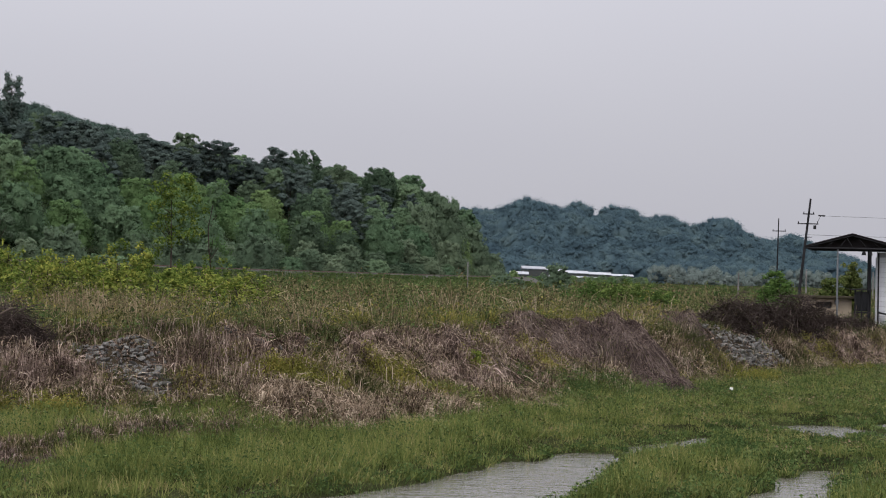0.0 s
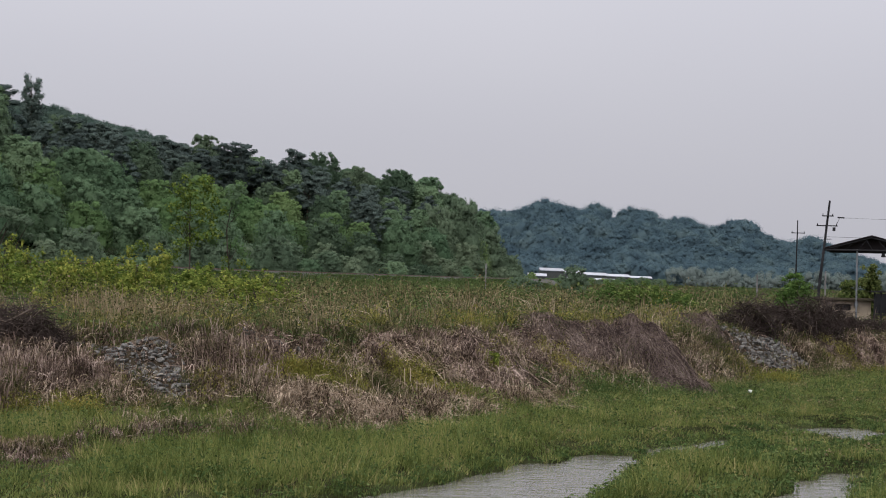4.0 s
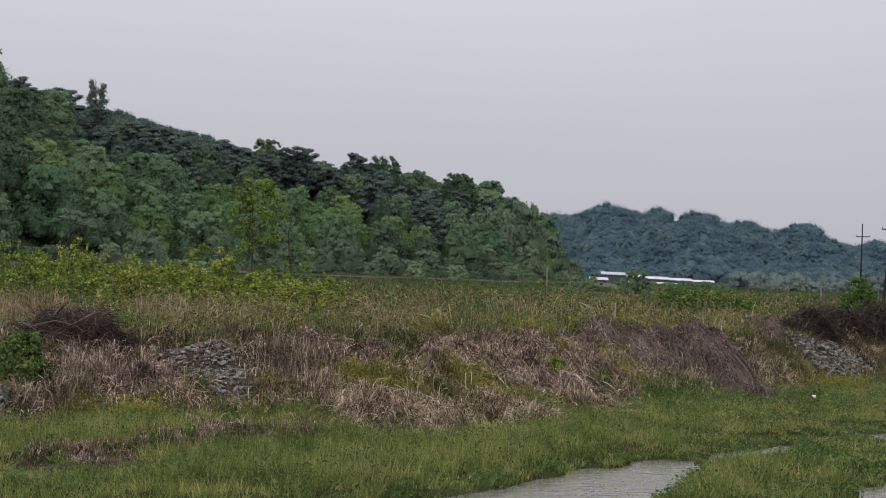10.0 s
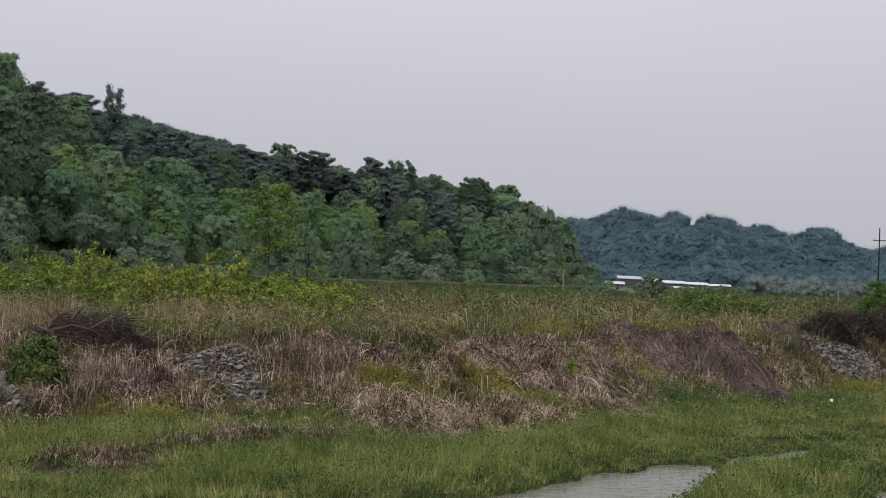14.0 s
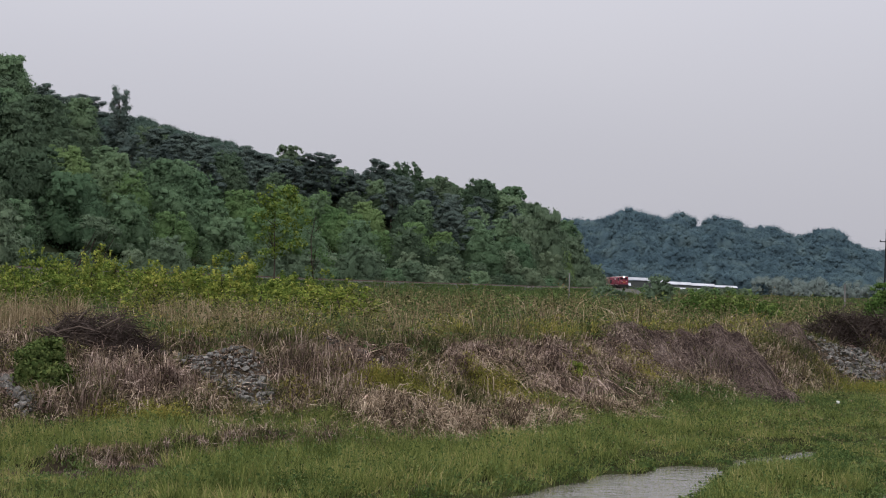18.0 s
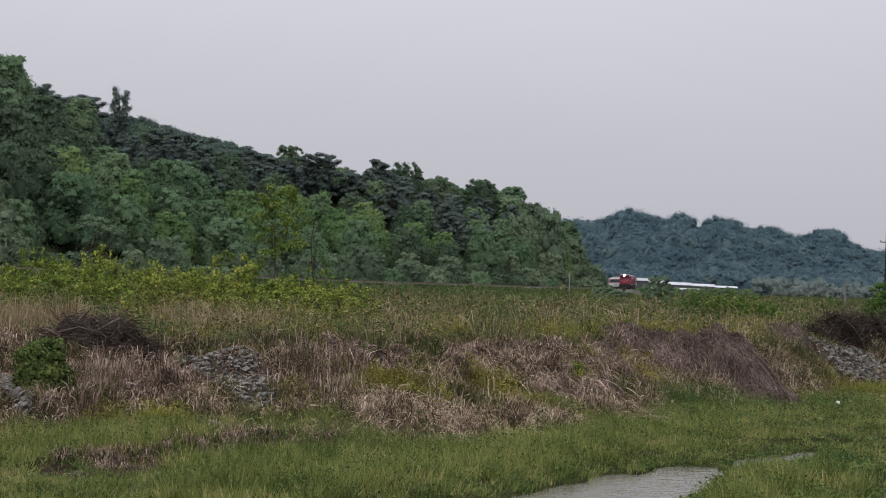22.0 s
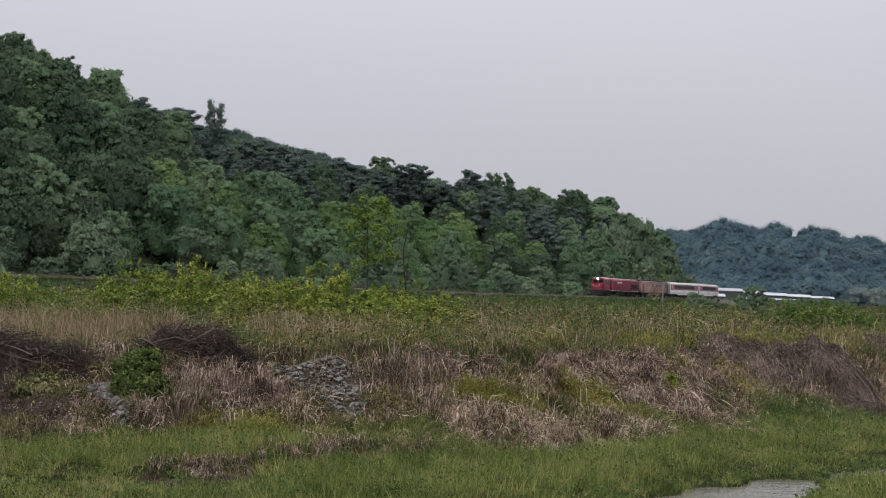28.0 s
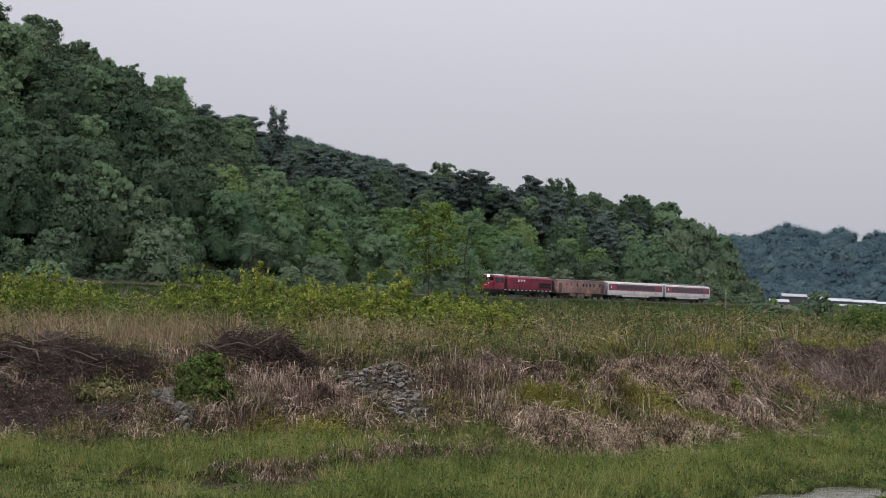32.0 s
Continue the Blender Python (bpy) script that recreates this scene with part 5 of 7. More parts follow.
def make_top_cover():
    x, y = spread(36000, -0.53, 0.36, 27.0, 75.0)
    share = bank_share(x, y)
    ok = (share > 0.95) & (rng.uniform(0, 1, len(x)) < np.clip(42 / y, 0.3, 1) ** 1.5 * np.clip(0.55 + 0.9 * waves(x, y, 1.5, 75) + 0.4 * waves(x, y, 0.6, 77), 0.08, 1)) & open_ground(x, y)
    x, y, share = x[ok], y[ok], share[ok]
    h = rng.uniform(0.16, 0.4, len(x)) * (1 + 0.35 * waves(x, y, 4, 23) + 0.4 * waves(x, y, 1.5, 75)) * np.clip(0.6 + (share - 0.95) * 0.5, 0.6, 1)
    past = y - np.interp(x / y, BANK_U, BANK_CREST)
    tan = waves(x, y, 3.2, 24) + 0.4 * waves(x, y, 1.1, 25) > np.where(x > -0.19 * y, 0.85, 0.65) - 0.35 * (abs(past - 8.0) < 3.5) * (x < -0.1 * y)
    scale = np.clip(y / 40, 1, 2)
    stuff("field_weed", tufts("field_weed", x[~tan], y[~tan], 3, h[~tan], 0.018 * scale[~tan], WEED, 0.18, (0.3, 0.98), 0.8, fine=True), "tall mixed weeds on top of the bank", "weeds")
    k = np.flatnonzero(~tan)[::3]
    stuff("field_weed", leaf_tufts("field_weed", x[k], y[k], 9, h[k] * 0.95, 0.2, 0.07, WEED), "leafy weeds on top of the bank", "weeds")
    stuff("field_straw", tufts("field_straw", x[tan], y[tan], 8, h[tan] * 1.25, 0.014 * scale[tan], DRY, 0.2, (0.35, 0.98), 0.9), "dry brown grass on top of the bank", "dry grass")
    # low leafy clumps along the crest
    x, y = spread(700, -0.53, 0.36, 28.0, 62.0)
    ok = (bank_share(x, y) > 0.9) & open_ground(x, y)
    x, y = x[ok], y[ok]
    stuff("weed_clump", leaf_tufts("weed_clump", x, y, 75, rng.uniform(0.2, 0.6, len(x)), 0.42, 0.07, LOW_WEED), "dark green leafy weed clumps along the bank crest", "weeds")
    # lush weeds on the crest, arching over its edge
    x, y = spread(2300, -0.5, 0.2, 28.5, 54.0)
    share = bank_share(x, y)
    past = y - np.interp(x / y, BANK_U, BANK_CREST)
    ok = (share > 0.9) & (past < 8.5) & open_ground(x, y) & (waves(x, y, 2.4, 58) > -0.35) & (x > -0.27 * y)
    x, y = x[ok], y[ok]
    h = rng.uniform(0.28, 0.62, len(x)) * (1 + 0.4 * waves(x, y, 1.7, 60))
    for k, (mat, other) in enumerate(((WEED, WEED), (YELLOW, WEED), (LOW_WEED, WEED))):
        pick = np.argmax(np.stack([waves(x, y, 2.1, 61 + j) + rng.normal(0, 0.25, len(x)) for j in range(3)]), 0) == k
        stuff("crest_weed", leaf_tufts("crest_weed", x[pick], y[pick], 60, h[pick], 0.36, 0.06, mat), "lush leafy weeds on the crest of the bank", "weeds")
        stuff("crest_weed", tufts("crest_weed", x[pick], y[pick], 24, h[pick] * 1.3, 0.015, other, 0.3, (0.3, 0.97), 0.9, -1.4, 1.6), "arching grass on the crest of the bank", "weeds")
    # rounded mounds of weed behind the crest, and dead grass that droops over some of them
    x, y = spread(560, -0.27, 0.2, 29.0, 56.0)
    past = y - np.interp(x / y, BANK_U, BANK_CREST)
    ok = (past > 0.2) & (past < 10.0) & open_ground(x, y) & (waves(x, y, 3.0, 81) > -0.2)
    x, y = x[ok], y[ok]
    h = rng.uniform(0.45, 0.9, len(x)) * (1 + 0.35 * waves(x, y, 2.5, 82))
    for k, mat in enumerate((WEED, YELLOW, LOW_WEED, WEED)):
        stuff("weed_mounds", leaf_tufts("weed_mounds", x[k::4], y[k::4], 170, h[k::4], 0.62, 0.062, mat), "rounded mounds of leafy weed behind the crest of the bank", "weeds")
    low = rng.uniform(0, 1, len(x)) < 0.6
    stuff("weed_mounds", leaf_tufts("weed_mounds", x[low] + 0.25, y[low] - 0.65, 70, h[low] * 0.45, 0.45, 0.06, LOW_WEED), "low dark leaves at the foot of the weed mounds", "weeds")
    dry = waves(x, y, 4.0, 83) > 0.15
    stuff("drooping_straw", tufts("drooping_straw", x[dry], y[dry], 60, h[dry] * 1.25, 0.014, DRY, 0.5, (0.4, 0.98), 1.2), "dead grass drooping over the weeds", "dry grass")
    # tall drooping tussocks on the crest
    x, y = spread(620, -0.26, 0.13, 29.0, 46.0)
    past = y - np.interp(x / y, BANK_U, BANK_CREST)
    ok = (past > -0.4) & (past < 5.0) & open_ground(x, y) & (waves(x, y, 2.0, 73) > -0.3)
    x, y = x[ok], y[ok]
    for k, mat in enumerate((YELLOW, WEED, WEED)):
        stuff("crest_tussocks", tufts("crest_tussocks", x[k::3], y[k::3], 75, rng.uniform(0.4, 0.8, len(x[k::3])), 0.013, mat, 0.14, (0.2, 0.98), 0.9), "tall drooping grass tussocks on the crest of the bank", "grass")
    # bramble mounds on the field
    x, y = spread(520, -0.5, 0.22, 42.0, 72.0)
    past = y - np.interp(x / y, BANK_U, BANK_CREST)
    ok = (past > 9) & (waves(x, y, 4.0, 65) > -0.5) & ((x < 12.0) | (y < 50))
    x, y = x[ok], y[ok]
    h = rng.uniform(0.7, 1.2, len(x)) * (1 + 0.4 * waves(x, y, 6.0, 66))
    for k, mat in enumerate((WEED, LOW_WEED, WEED)):
        pick = np.argmax(np.stack([waves(x, y, 5.0, 67 + j) + rng.normal(0, 0.3, len(x)) for j in range(3)]), 0) == k
        stuff("bramble", leaf_tufts("bramble", x[pick], y[pick], 150, h[pick], 0.75, 0.085, mat), "low mounds of leafy bramble on the field", "bramble")
    stuff("bramble_canes", tufts("bramble_canes", x, y, 12, h * 1.3, 0.016, STRAW, 0.65, (0.5, 0.98), 0.9), "arching pale bramble canes on the field", "bramble")
    # thick weeds that close the view over the field
    x, y = spread(1700, -0.56, 0.40, 58.0, 120.0)
    ok = (rng.uniform(0, 1, len(x)) < np.clip(75 / y, 0.3, 1)) & ((x < 12.5) | (y > 68))
    x, y = x[ok], y[ok]
    h = (1.05 + 0.3 * waves(x, y, 14, 33) + 0.3 * waves(x, y, 5, 34)) * rng.uniform(0.7, 1.15, len(x))
    stuff("weed_thicket", leaf_tufts("weed_thicket", x[::2], y[::2], 26, h[::2] * 1.1, 0.85, 0.17, LOW_WEED), "thicket of leafy weeds on the field", "weeds")
    stuff("weed_thicket", leaf_tufts("weed_thicket", x[1::2], y[1::2], 26, h[1::2] * 0.9, 0.85, 0.16, WEED), "thicket of olive weeds on the field", "weeds")
    stuff("weed_thicket", tufts("weed_thicket", x, y, 12, h * 1.25, 0.03, WEED, 0.7, (0.2, 0.9), 0.6), "tall grass between the weeds on the field", "weeds")
    # the field beyond, coarser
    x, y = spread(26000, -0.55, 0.40, 100.0, 700.0)
    ok = rng.uniform(0, 1, len(x)) < np.clip(110 / y, 0.12, 1)
    x, y = x[ok], y[ok]
    rail = np.interp(y, RAIL_Y[:620], RAIL_X[:620])
    ok = ((x > rail + 4) | (y < 150)) & (rng.uniform(0, 1, len(x)) < np.where(y > 330, 0.5, 1))
    x, y = x[ok], y[ok]
    stuff("field_grass", tufts("field_grass", x, y, 9, rng.uniform(0.4, 0.9, len(x)), 0.05 * np.clip(y / 90, 1, 5), EMBANK, 0.7, fine=True), "rough grass on the field", "grass")
    # the sides of the railway embankment
    s = rng.uniform(-200, 130, 11500)
    o = np.where(rng.uniform(0, 1, len(s)) < 0.2, -1, 1) * rng.uniform(2.0, 8.0, len(s))
    hd = rail_heading(s)
    x, y = np.interp(s, RAIL_S, RAIL_X) + np.cos(hd) * o, np.interp(s, RAIL_S, RAIL_Y) - np.sin(hd) * o
    z = rail_height(s) - np.interp(abs(o), [1.9, 2.6, 7.0, 8.0], [0.4, 0.75, 3.2, 3.4])
    z = np.maximum(z, height(x, y))
    stuff("embankment_weed", tufts("embankment_weed", x, y, 7, rng.uniform(0.4, 1.0, len(x)) * np.interp(abs(o), [2.0, 4.0], [0.6, 1.0]), 0.16, EMBANK, 0.5, z=z, fine=True), "rough weeds on the railway embankment", "weeds")
    # patches of weed on the shoulder of the ballast
    s = rng.uniform(-200, 130, 4200)
    s = s[waves(s, 0 * s, 14.0, 77) > -0.25]
    o = rng.uniform(2.0, 2.7, len(s))
    hd = rail_heading(s)
    x, y = np.interp(s, RAIL_S, RAIL_X) + np.cos(hd) * o, np.interp(s, RAIL_S, RAIL_Y) - np.sin(hd) * o
    stuff("shoulder_weed", tufts("shoulder_weed", x, y, 7, rng.uniform(0.3, 0.7, len(x)), 0.12, EMBANK, 0.4, (0.3, 0.95), 0.5, z=rail_height(s) - 0.6, fine=True), "rough weeds beside the railway ballast", "weeds")
    # standing reeds
    parts = []
    for u0, u1, y0, y1, n in ((-0.44, -0.30, 30.0, 40.0, 700), (-0.26, -0.17, 31.0, 40.0, 300), (-0.16, 0.0, 35.0, 41.0, 110), (-0.5, -0.44, 29.5, 33, 150), (0.0, 0.14, 43.0, 50.0, 90)):
        rx, ry = spread(n, u0, u1, y0, y1)
        ok = (waves(rx, ry, 1.6, 35) > 0.1) & open_ground(rx, ry)
        parts.append((rx[ok], ry[ok]))
    x, y = np.concatenate([q[0] for q in parts]), np.concatenate([q[1] for q in parts])
    stuff("reeds", tufts("reeds", x, y, 11, rng.uniform(0.4, 1.25, len(x)), 0.013, STRAW, 0.25, (0.08, 0.7), 0.3), "standing straw-coloured dry reeds on the bank", "reeds")


make_bank_cover()
make_flat_cover()
make_top_cover()

# ---- stones, brushwood and bushes of the bank ----
def tube_mesh(name, pts, radius, mat, sides=3):
    """Thin tubes along polylines pts (n, k, 3)."""
    n, k, _ = pts.shape
    along = np.gradient(pts, axis=1)
    along /= np.linalg.norm(along, axis=-1, keepdims=True) + 1e-9
    ref = np.where(abs(along[..., 2:3]) > 0.9, np.array([1.0, 0, 0]), np.array([0, 0, 1.0]))
    a = np.cross(along, ref)
    a /= np.linalg.norm(a, axis=-1, keepdims=True) + 1e-9
    b = np.cross(along, a)
    r = np.asarray(radius)[:, None, None] * np.linspace(1, 0.45, k)[None, :, None]
    ring = np.stack([pts + (a * math.cos(t) + b * math.sin(t)) * r for t in np.arange(sides) * 6.283 / sides], 2)
    idx = np.arange(n * k * sides).reshape(n, k, sides)
    f = np.concatenate([np.stack([idx[:, :-1, q], idx[:, 1:, q], idx[:, 1:, (q + 1) % sides], idx[:, :-1, (q + 1) % sides]], -1).reshape(-1, 4) for q in range(sides)])
    return fast_mesh(name, ring.reshape(-1, 3), f, mat)


def twigs(n, rx, ry, h, length, flat=0.3, bend=0.12):
    """Polylines heaped in a dome, on the origin."""
    a, q = rng.uniform(0, 6.283, n), np.sqrt(rng.uniform(0, 1, n))
    x, y = np.cos(a) * q * rx, np.sin(a) * q * ry
    z = h * (1 - q ** 3) * (1 + 0.25 * waves(x, y, rx * 0.9, 47)) * rng.uniform(0.1, 1, n) + 0.03
    d = rng.normal(0, 1, (n, 3)) * np.array([1, 1, flat])
    d /= np.linalg.norm(d, axis=1)[:, None]
    l = length * rng.uniform(0.4, 1.3, n)
    t = np.linspace(-0.5, 0.5, 4)
    pts = np.stack([x, y, z], -1)[:, None] + d[:, None] * (t[None, :] * l[:, None])[..., None]
    pts += np.cumsum(rng.normal(0, bend * 0.6, (n, 4, 3)) * l[:, None, None], 1) * 0.5
    pts[..., 2] = np.maximum(pts[..., 2], 0.0)
    return pts


def dome_stems(n, rx, ry, h):
    """Stems that lie over an uneven mound, most of them hanging down its front."""
    a, q = rng.uniform(0, 6.283, n), np.sqrt(rng.uniform(0, 1, n))
    x, y = np.cos(a) * q, np.sin(a) * q
    d = np.where(rng.uniform(0, 1, n) < 0.75, rng.normal(-1.57, 0.7, n), rng.uniform(0, 6.283, n))
    t = np.linspace(0, 1, 4)[None, :] * rng.uniform(0.2, 0.55, n)[:, None]
    bend = d[:, None] + t * rng.normal(0, 1.2, n)[:, None]
    xx, yy = x[:, None] + np.cos(bend) * t, y[:, None] + np.sin(bend) * t
    qq = np.hypot(xx, yy)
    z = h * np.maximum(0.03, 1 - qq ** 2.6) * (1 + 0.22 * waves(xx * rx, yy * ry, 0.9, 41)) + 0.10 * waves(xx * rx, yy * ry, 0.5, 42) * h + rng.normal(0, 0.03, n)[:, None] + 0.06 * np.sin(t * 8)
    return np.stack([xx * rx, yy * ry, np.maximum(z, 0.0)], -1)


def drape(pts, x, y, turn=0.0):
    """Moves polylines to x, y, slants them by turn, and lets them follow the ground there."""
    pts = pts + np.array([x, y, 0])
    pts[..., 1] += turn * (pts[..., 0] - x)
    pts[..., 2] += height(pts[..., 0], pts[..., 1])
    return pts


def brush_pile(label, x, y, rx, ry, h, n, length, thick, logs=0, turn=0.0):
    pile = tagged(new("brush_pile"), label, "brushwood", "brushwood piles on the bank")
    p = drape(twigs(n, rx, ry, h, length), x, y, turn)
    tagged(child("brushwood", tube_mesh("brushwood", p, rng.uniform(0.5, 1.3, n) * thick, TWIG), pile), kind="stuff")
    m = n // 14
    p = drape(twigs(m, rx * 1.05, ry, h * 1.1, length * 1.2, 0.35, 0.2), x, y, turn)
    tagged(child("pale_brushwood", tube_mesh("pale_brushwood", p, rng.uniform(0.5, 1.2, m) * thick, PALE_WOOD), pile, "grey weathered twigs"), kind="stuff")
    for k in range(logs):
        lie = np.array([1.0, 0.4, 1.0])
        p = drape(lie * twigs(1, rx * 0.8, ry * 0.7, h * 0.9, length * 1.7, 0.1, 0.22) + np.array([0, 0, 0.3 * h]), x - 0.1 * rx, y - 0.4 * ry)
        child("branch", tube_mesh("branch", p, rng.uniform(0.010, 0.026, 1), PALE_WOOD, 6), pile, "bare pale branch")
    return pile


def stone_mesh():
    bm = bmesh.new()
    for _ in range(14):
        v = Vector(rng.normal(0, 1, 3)).normalized()
        bm.verts.new((v.x, v.y * 0.8, v.z * 0.55))
    bmesh.ops.convex_hull(bm, input=bm.verts)
    me = bpy.data.meshes.new("stone")
    bm.to_mesh(me)
    bm.free()
    me.materials.append(STONE)
    return me


STONES = [stone_mesh() for _ in range(9)]


def riprap(label, spots, n, small, large):
    """Loose stones strewn over patches of the bank."""
    heap = tagged(new("riprap"), label, "stones", "stones on the bank")
    for cx, cy, rx, ry, turn in spots:
        for k in range(n):
            a, q = rng.uniform(0, 6.283), math.sqrt(rng.uniform(0, 1))
            dx, dy = math.cos(a) * q * rx, math.sin(a) * q * ry
            x, y = cx + dx + dy * turn, cy + dy
            st = child("stone", STONES[rng.integers(9)], heap)
            s = rng.uniform(small, large) * rng.choice([0.7, 1.0, 1.25])
            st.location = (x, y, float(height(x, y)) + s * 0.15)
            st.rotation_euler = rng.uniform(0, 6.283, 3) * np.array([0.12, 0.12, 1]) + np.array([0.35, 0, 0])
            st.scale = (s, s, s)
    return heap


def laid_stones(label, corners, across, down, size):
    """Broken stones laid side by side down the bank, between four corners."""
    heap = tagged(new("riprap"), label, "stones", "stones on the bank")
    a, b, c, d = (np.array(q, float) for q in corners)
    for j in range(down):
        for i in range(across):
            f, g = (i + 0.5 * (j % 2) + rng.normal(0, 0.22)) / across, (j + rng.normal(0, 0.22)) / down
            x, y = (a * (1 - f) + b * f) * (1 - g) + (d * (1 - f) + c * f) * g
            if f < 0.2 and rng.uniform() < 0.4:
                continue
            st = child("stone", STONES[rng.integers(9)], heap)
            s = size * rng.choice([0.7, 0.9, 1.0, 1.2])
            st.location = (x, y, float(height(x, y)) + s * 0.2)
            st.rotation_euler = (0.45 + rng.normal(0, 0.2), rng.normal(0, 0.2), rng.uniform(0, 6.283))
            st.scale = (s * rng.uniform(0.8, 1.2), s, s)
    return heap


def gravel(label, category, spots, n, small, large):
    """Small stones past counting, in one mesh."""
    v, f = [], []
    for cx, cy, rx, ry, turn in spots:
        a, q = rng.uniform(0, 6.283, n), np.sqrt(rng.uniform(0, 1, n))
        dy = np.sin(a) * q * ry
        x, y, s = cx + np.cos(a) * q * rx + dy * turn, cy + dy, rng.uniform(small, large, n)
        p = np.stack([x, y, height(x, y) + s * 0.2], -1)
        hull = ICO_V[None] * (1 + rng.normal(0, 0.22, (n, 12, 1))) * rng.uniform(0.5, 1.2, (n, 1, 3)) * s[:, None, None]
        k = np.arange(n)[:, None, None] * 12 + sum(len(w) for w in v)
        v.append((p[:, None] + hull).reshape(-1, 3))
        f.append((ICO_F[None] + k).reshape(-1, 3))
    stuff("gravel", fast_mesh("gravel", np.concatenate(v), np.concatenate(f), STONE), label, category)


def make_bank_things():
    gravel("small grey stones between larger ones on the bank", "gravel", ((-6.3, 28.55, 1.0, 0.45, -0.4), (-5.5, 27.8, 0.6, 0.6, -0.6), (-7.3, 28.3, 0.7, 0.6, -0.3), (-3.5, 29.8, 1.0, 0.3, 0.4), (7.6, 43.5, 0.5, 0.4, 0.8), (8.4, 44.4, 0.5, 0.45, 0.8), (9.3, 45.5, 0.5, 0.45, 0.8)), 110, 0.015, 0.04)
    gravel("pebbles in the dead plant litter of the bank", "gravel", ((-11.5, 25.9, 1.6, 1.3, 0.0), (-9.35, 26.6, 0.3, 0.8, -0.9)), 500, 0.012, 0.04)
    laid_stones("grey broken stones laid close together down the bank", ((-7.7, 29.0), (-5.2, 28.85), (-4.55, 26.85), (-5.65, 27.2)), 18, 17, 0.078)
    riprap("grey stones sparsely strewn in dead stems", ((-7.5, 28.3, 0.6, 0.5, -0.4),), 45, 0.04, 0.08)
    riprap("small dark stones half hidden in the bank top", ((-3.7, 29.75, 0.9, 0.25, 0.4), (-2.4, 30.7, 0.5, 0.2, 0.4)), 60, 0.03, 0.08)
    laid_stones("grey broken stones laid close together below the brushwood", ((7.2, 44.0), (9.7, 46.6), (10.6, 46.6), (8.4, 43.7)), 24, 11, 0.1)
    riprap("small pale stones washed down the bank", ((-9.35, 26.5, 0.22, 0.85, -0.8),), 110, 0.04, 0.11)
    riprap("scattered small stones in dead plant litter", ((-11.3, 25.9, 1.2, 1.2, 0.0),), 70, 0.02, 0.05)
    brush_pile("large dark heap of cut brushwood on top of the bank", 10.4, 48.5, 3.3, 0.85, 1.15, 4200, 0.9, 0.008, 5, 1.1)
    brush_pile("thin dark brushwood spread down the bank", 13.6, 52.2, 1.7, 0.7, 0.45, 1200, 0.8, 0.008, 0, 1.0)
    brush_pile("dark heap of cut twigs on the bank edge", -8.3, 28.75, 1.05, 0.6, 0.6, 1700, 0.7, 0.007, 14)
    brush_pile("dark dead branches on the crest of the bank", 4.35, 42.3, 0.7, 0.35, 0.25, 160, 0.7, 0.011, 4)
    brush_pile("heap of bare branches and twigs on the bank edge", -12.15, 27.65, 1.45, 0.75, 0.42, 800, 0.8, 0.007, 20)
    brush_pile("loose bare branches at the bank edge", -10.5, 27.75, 0.9, 0.4, 0.3, 420, 0.6, 0.006, 4)
    brush_pile("low litter of thin twigs on the bank", -11.4, 25.9, 1.7, 1.3, 0.08, 2400, 0.4, 0.005)
    for label, x, y, rx, ry, h, n in (("round mound of pinkish dead creeper on the bank", 4.9, 38.9, 1.3, 1.7, 0.36, 2400), ("low mound of brown dead creeper on the bank crest", 1.95, 38.8, 1.4, 1.7, 0.26, 1700), ("tuft of dead creeper beside the stones", 6.75, 43.4, 0.8, 0.8, 0.4, 700), ("dead creeper hanging on the bank", 3.3, 38.6, 1.0, 1.6, 0.26, 900), ("small mound of dead creeper low on the bank", 5.35, 37.2, 0.8, 0.8, 0.3, 900)):
        mound = tagged(new("dead_creeper"), label, "dead creeper", "dead creeper on the bank")
        p = drape(dome_stems(n, rx, ry, h), x, y)
        tagged(child("dead_growth", tube_mesh("dead_growth", p, rng.uniform(0.0035, 0.0075, n), CREEPER), mound), kind="stuff")
    stump = tagged(new("tree_stump"), "grey weathered tree stump on the bank edge", "tree stump")
    bm = bmesh.new()
    rod(bm, (0, 0, -0.2), (0.0, 0, 0.3), 0.24, 0.17, 9)
    for k in range(9):
        a, q = 0.7 * k, 0.07 + 0.02 * (k % 4)
        rod(bm, (math.cos(a) * q, math.sin(a) * q, 0.1), (math.cos(a) * q * 1.5 + rng.normal(0, 0.04), math.sin(a) * q * 1.5, 0.34 + rng.uniform(0, 0.22)), 0.085, 0.03, 6)
        rod(bm, (math.cos(a) * 0.1, math.sin(a) * 0.1, 0.12), (math.cos(a) * rng.uniform(0.3, 0.55), math.sin(a) * 0.4, rng.uniform(-0.1, 0.12)), 0.06, 0.02, 6)
    part("wood", bm, PALE_WOOD, stump)
    stump.location = (-12.05, 27.6, float(height(-12.05, 27.6)) + 0.12)
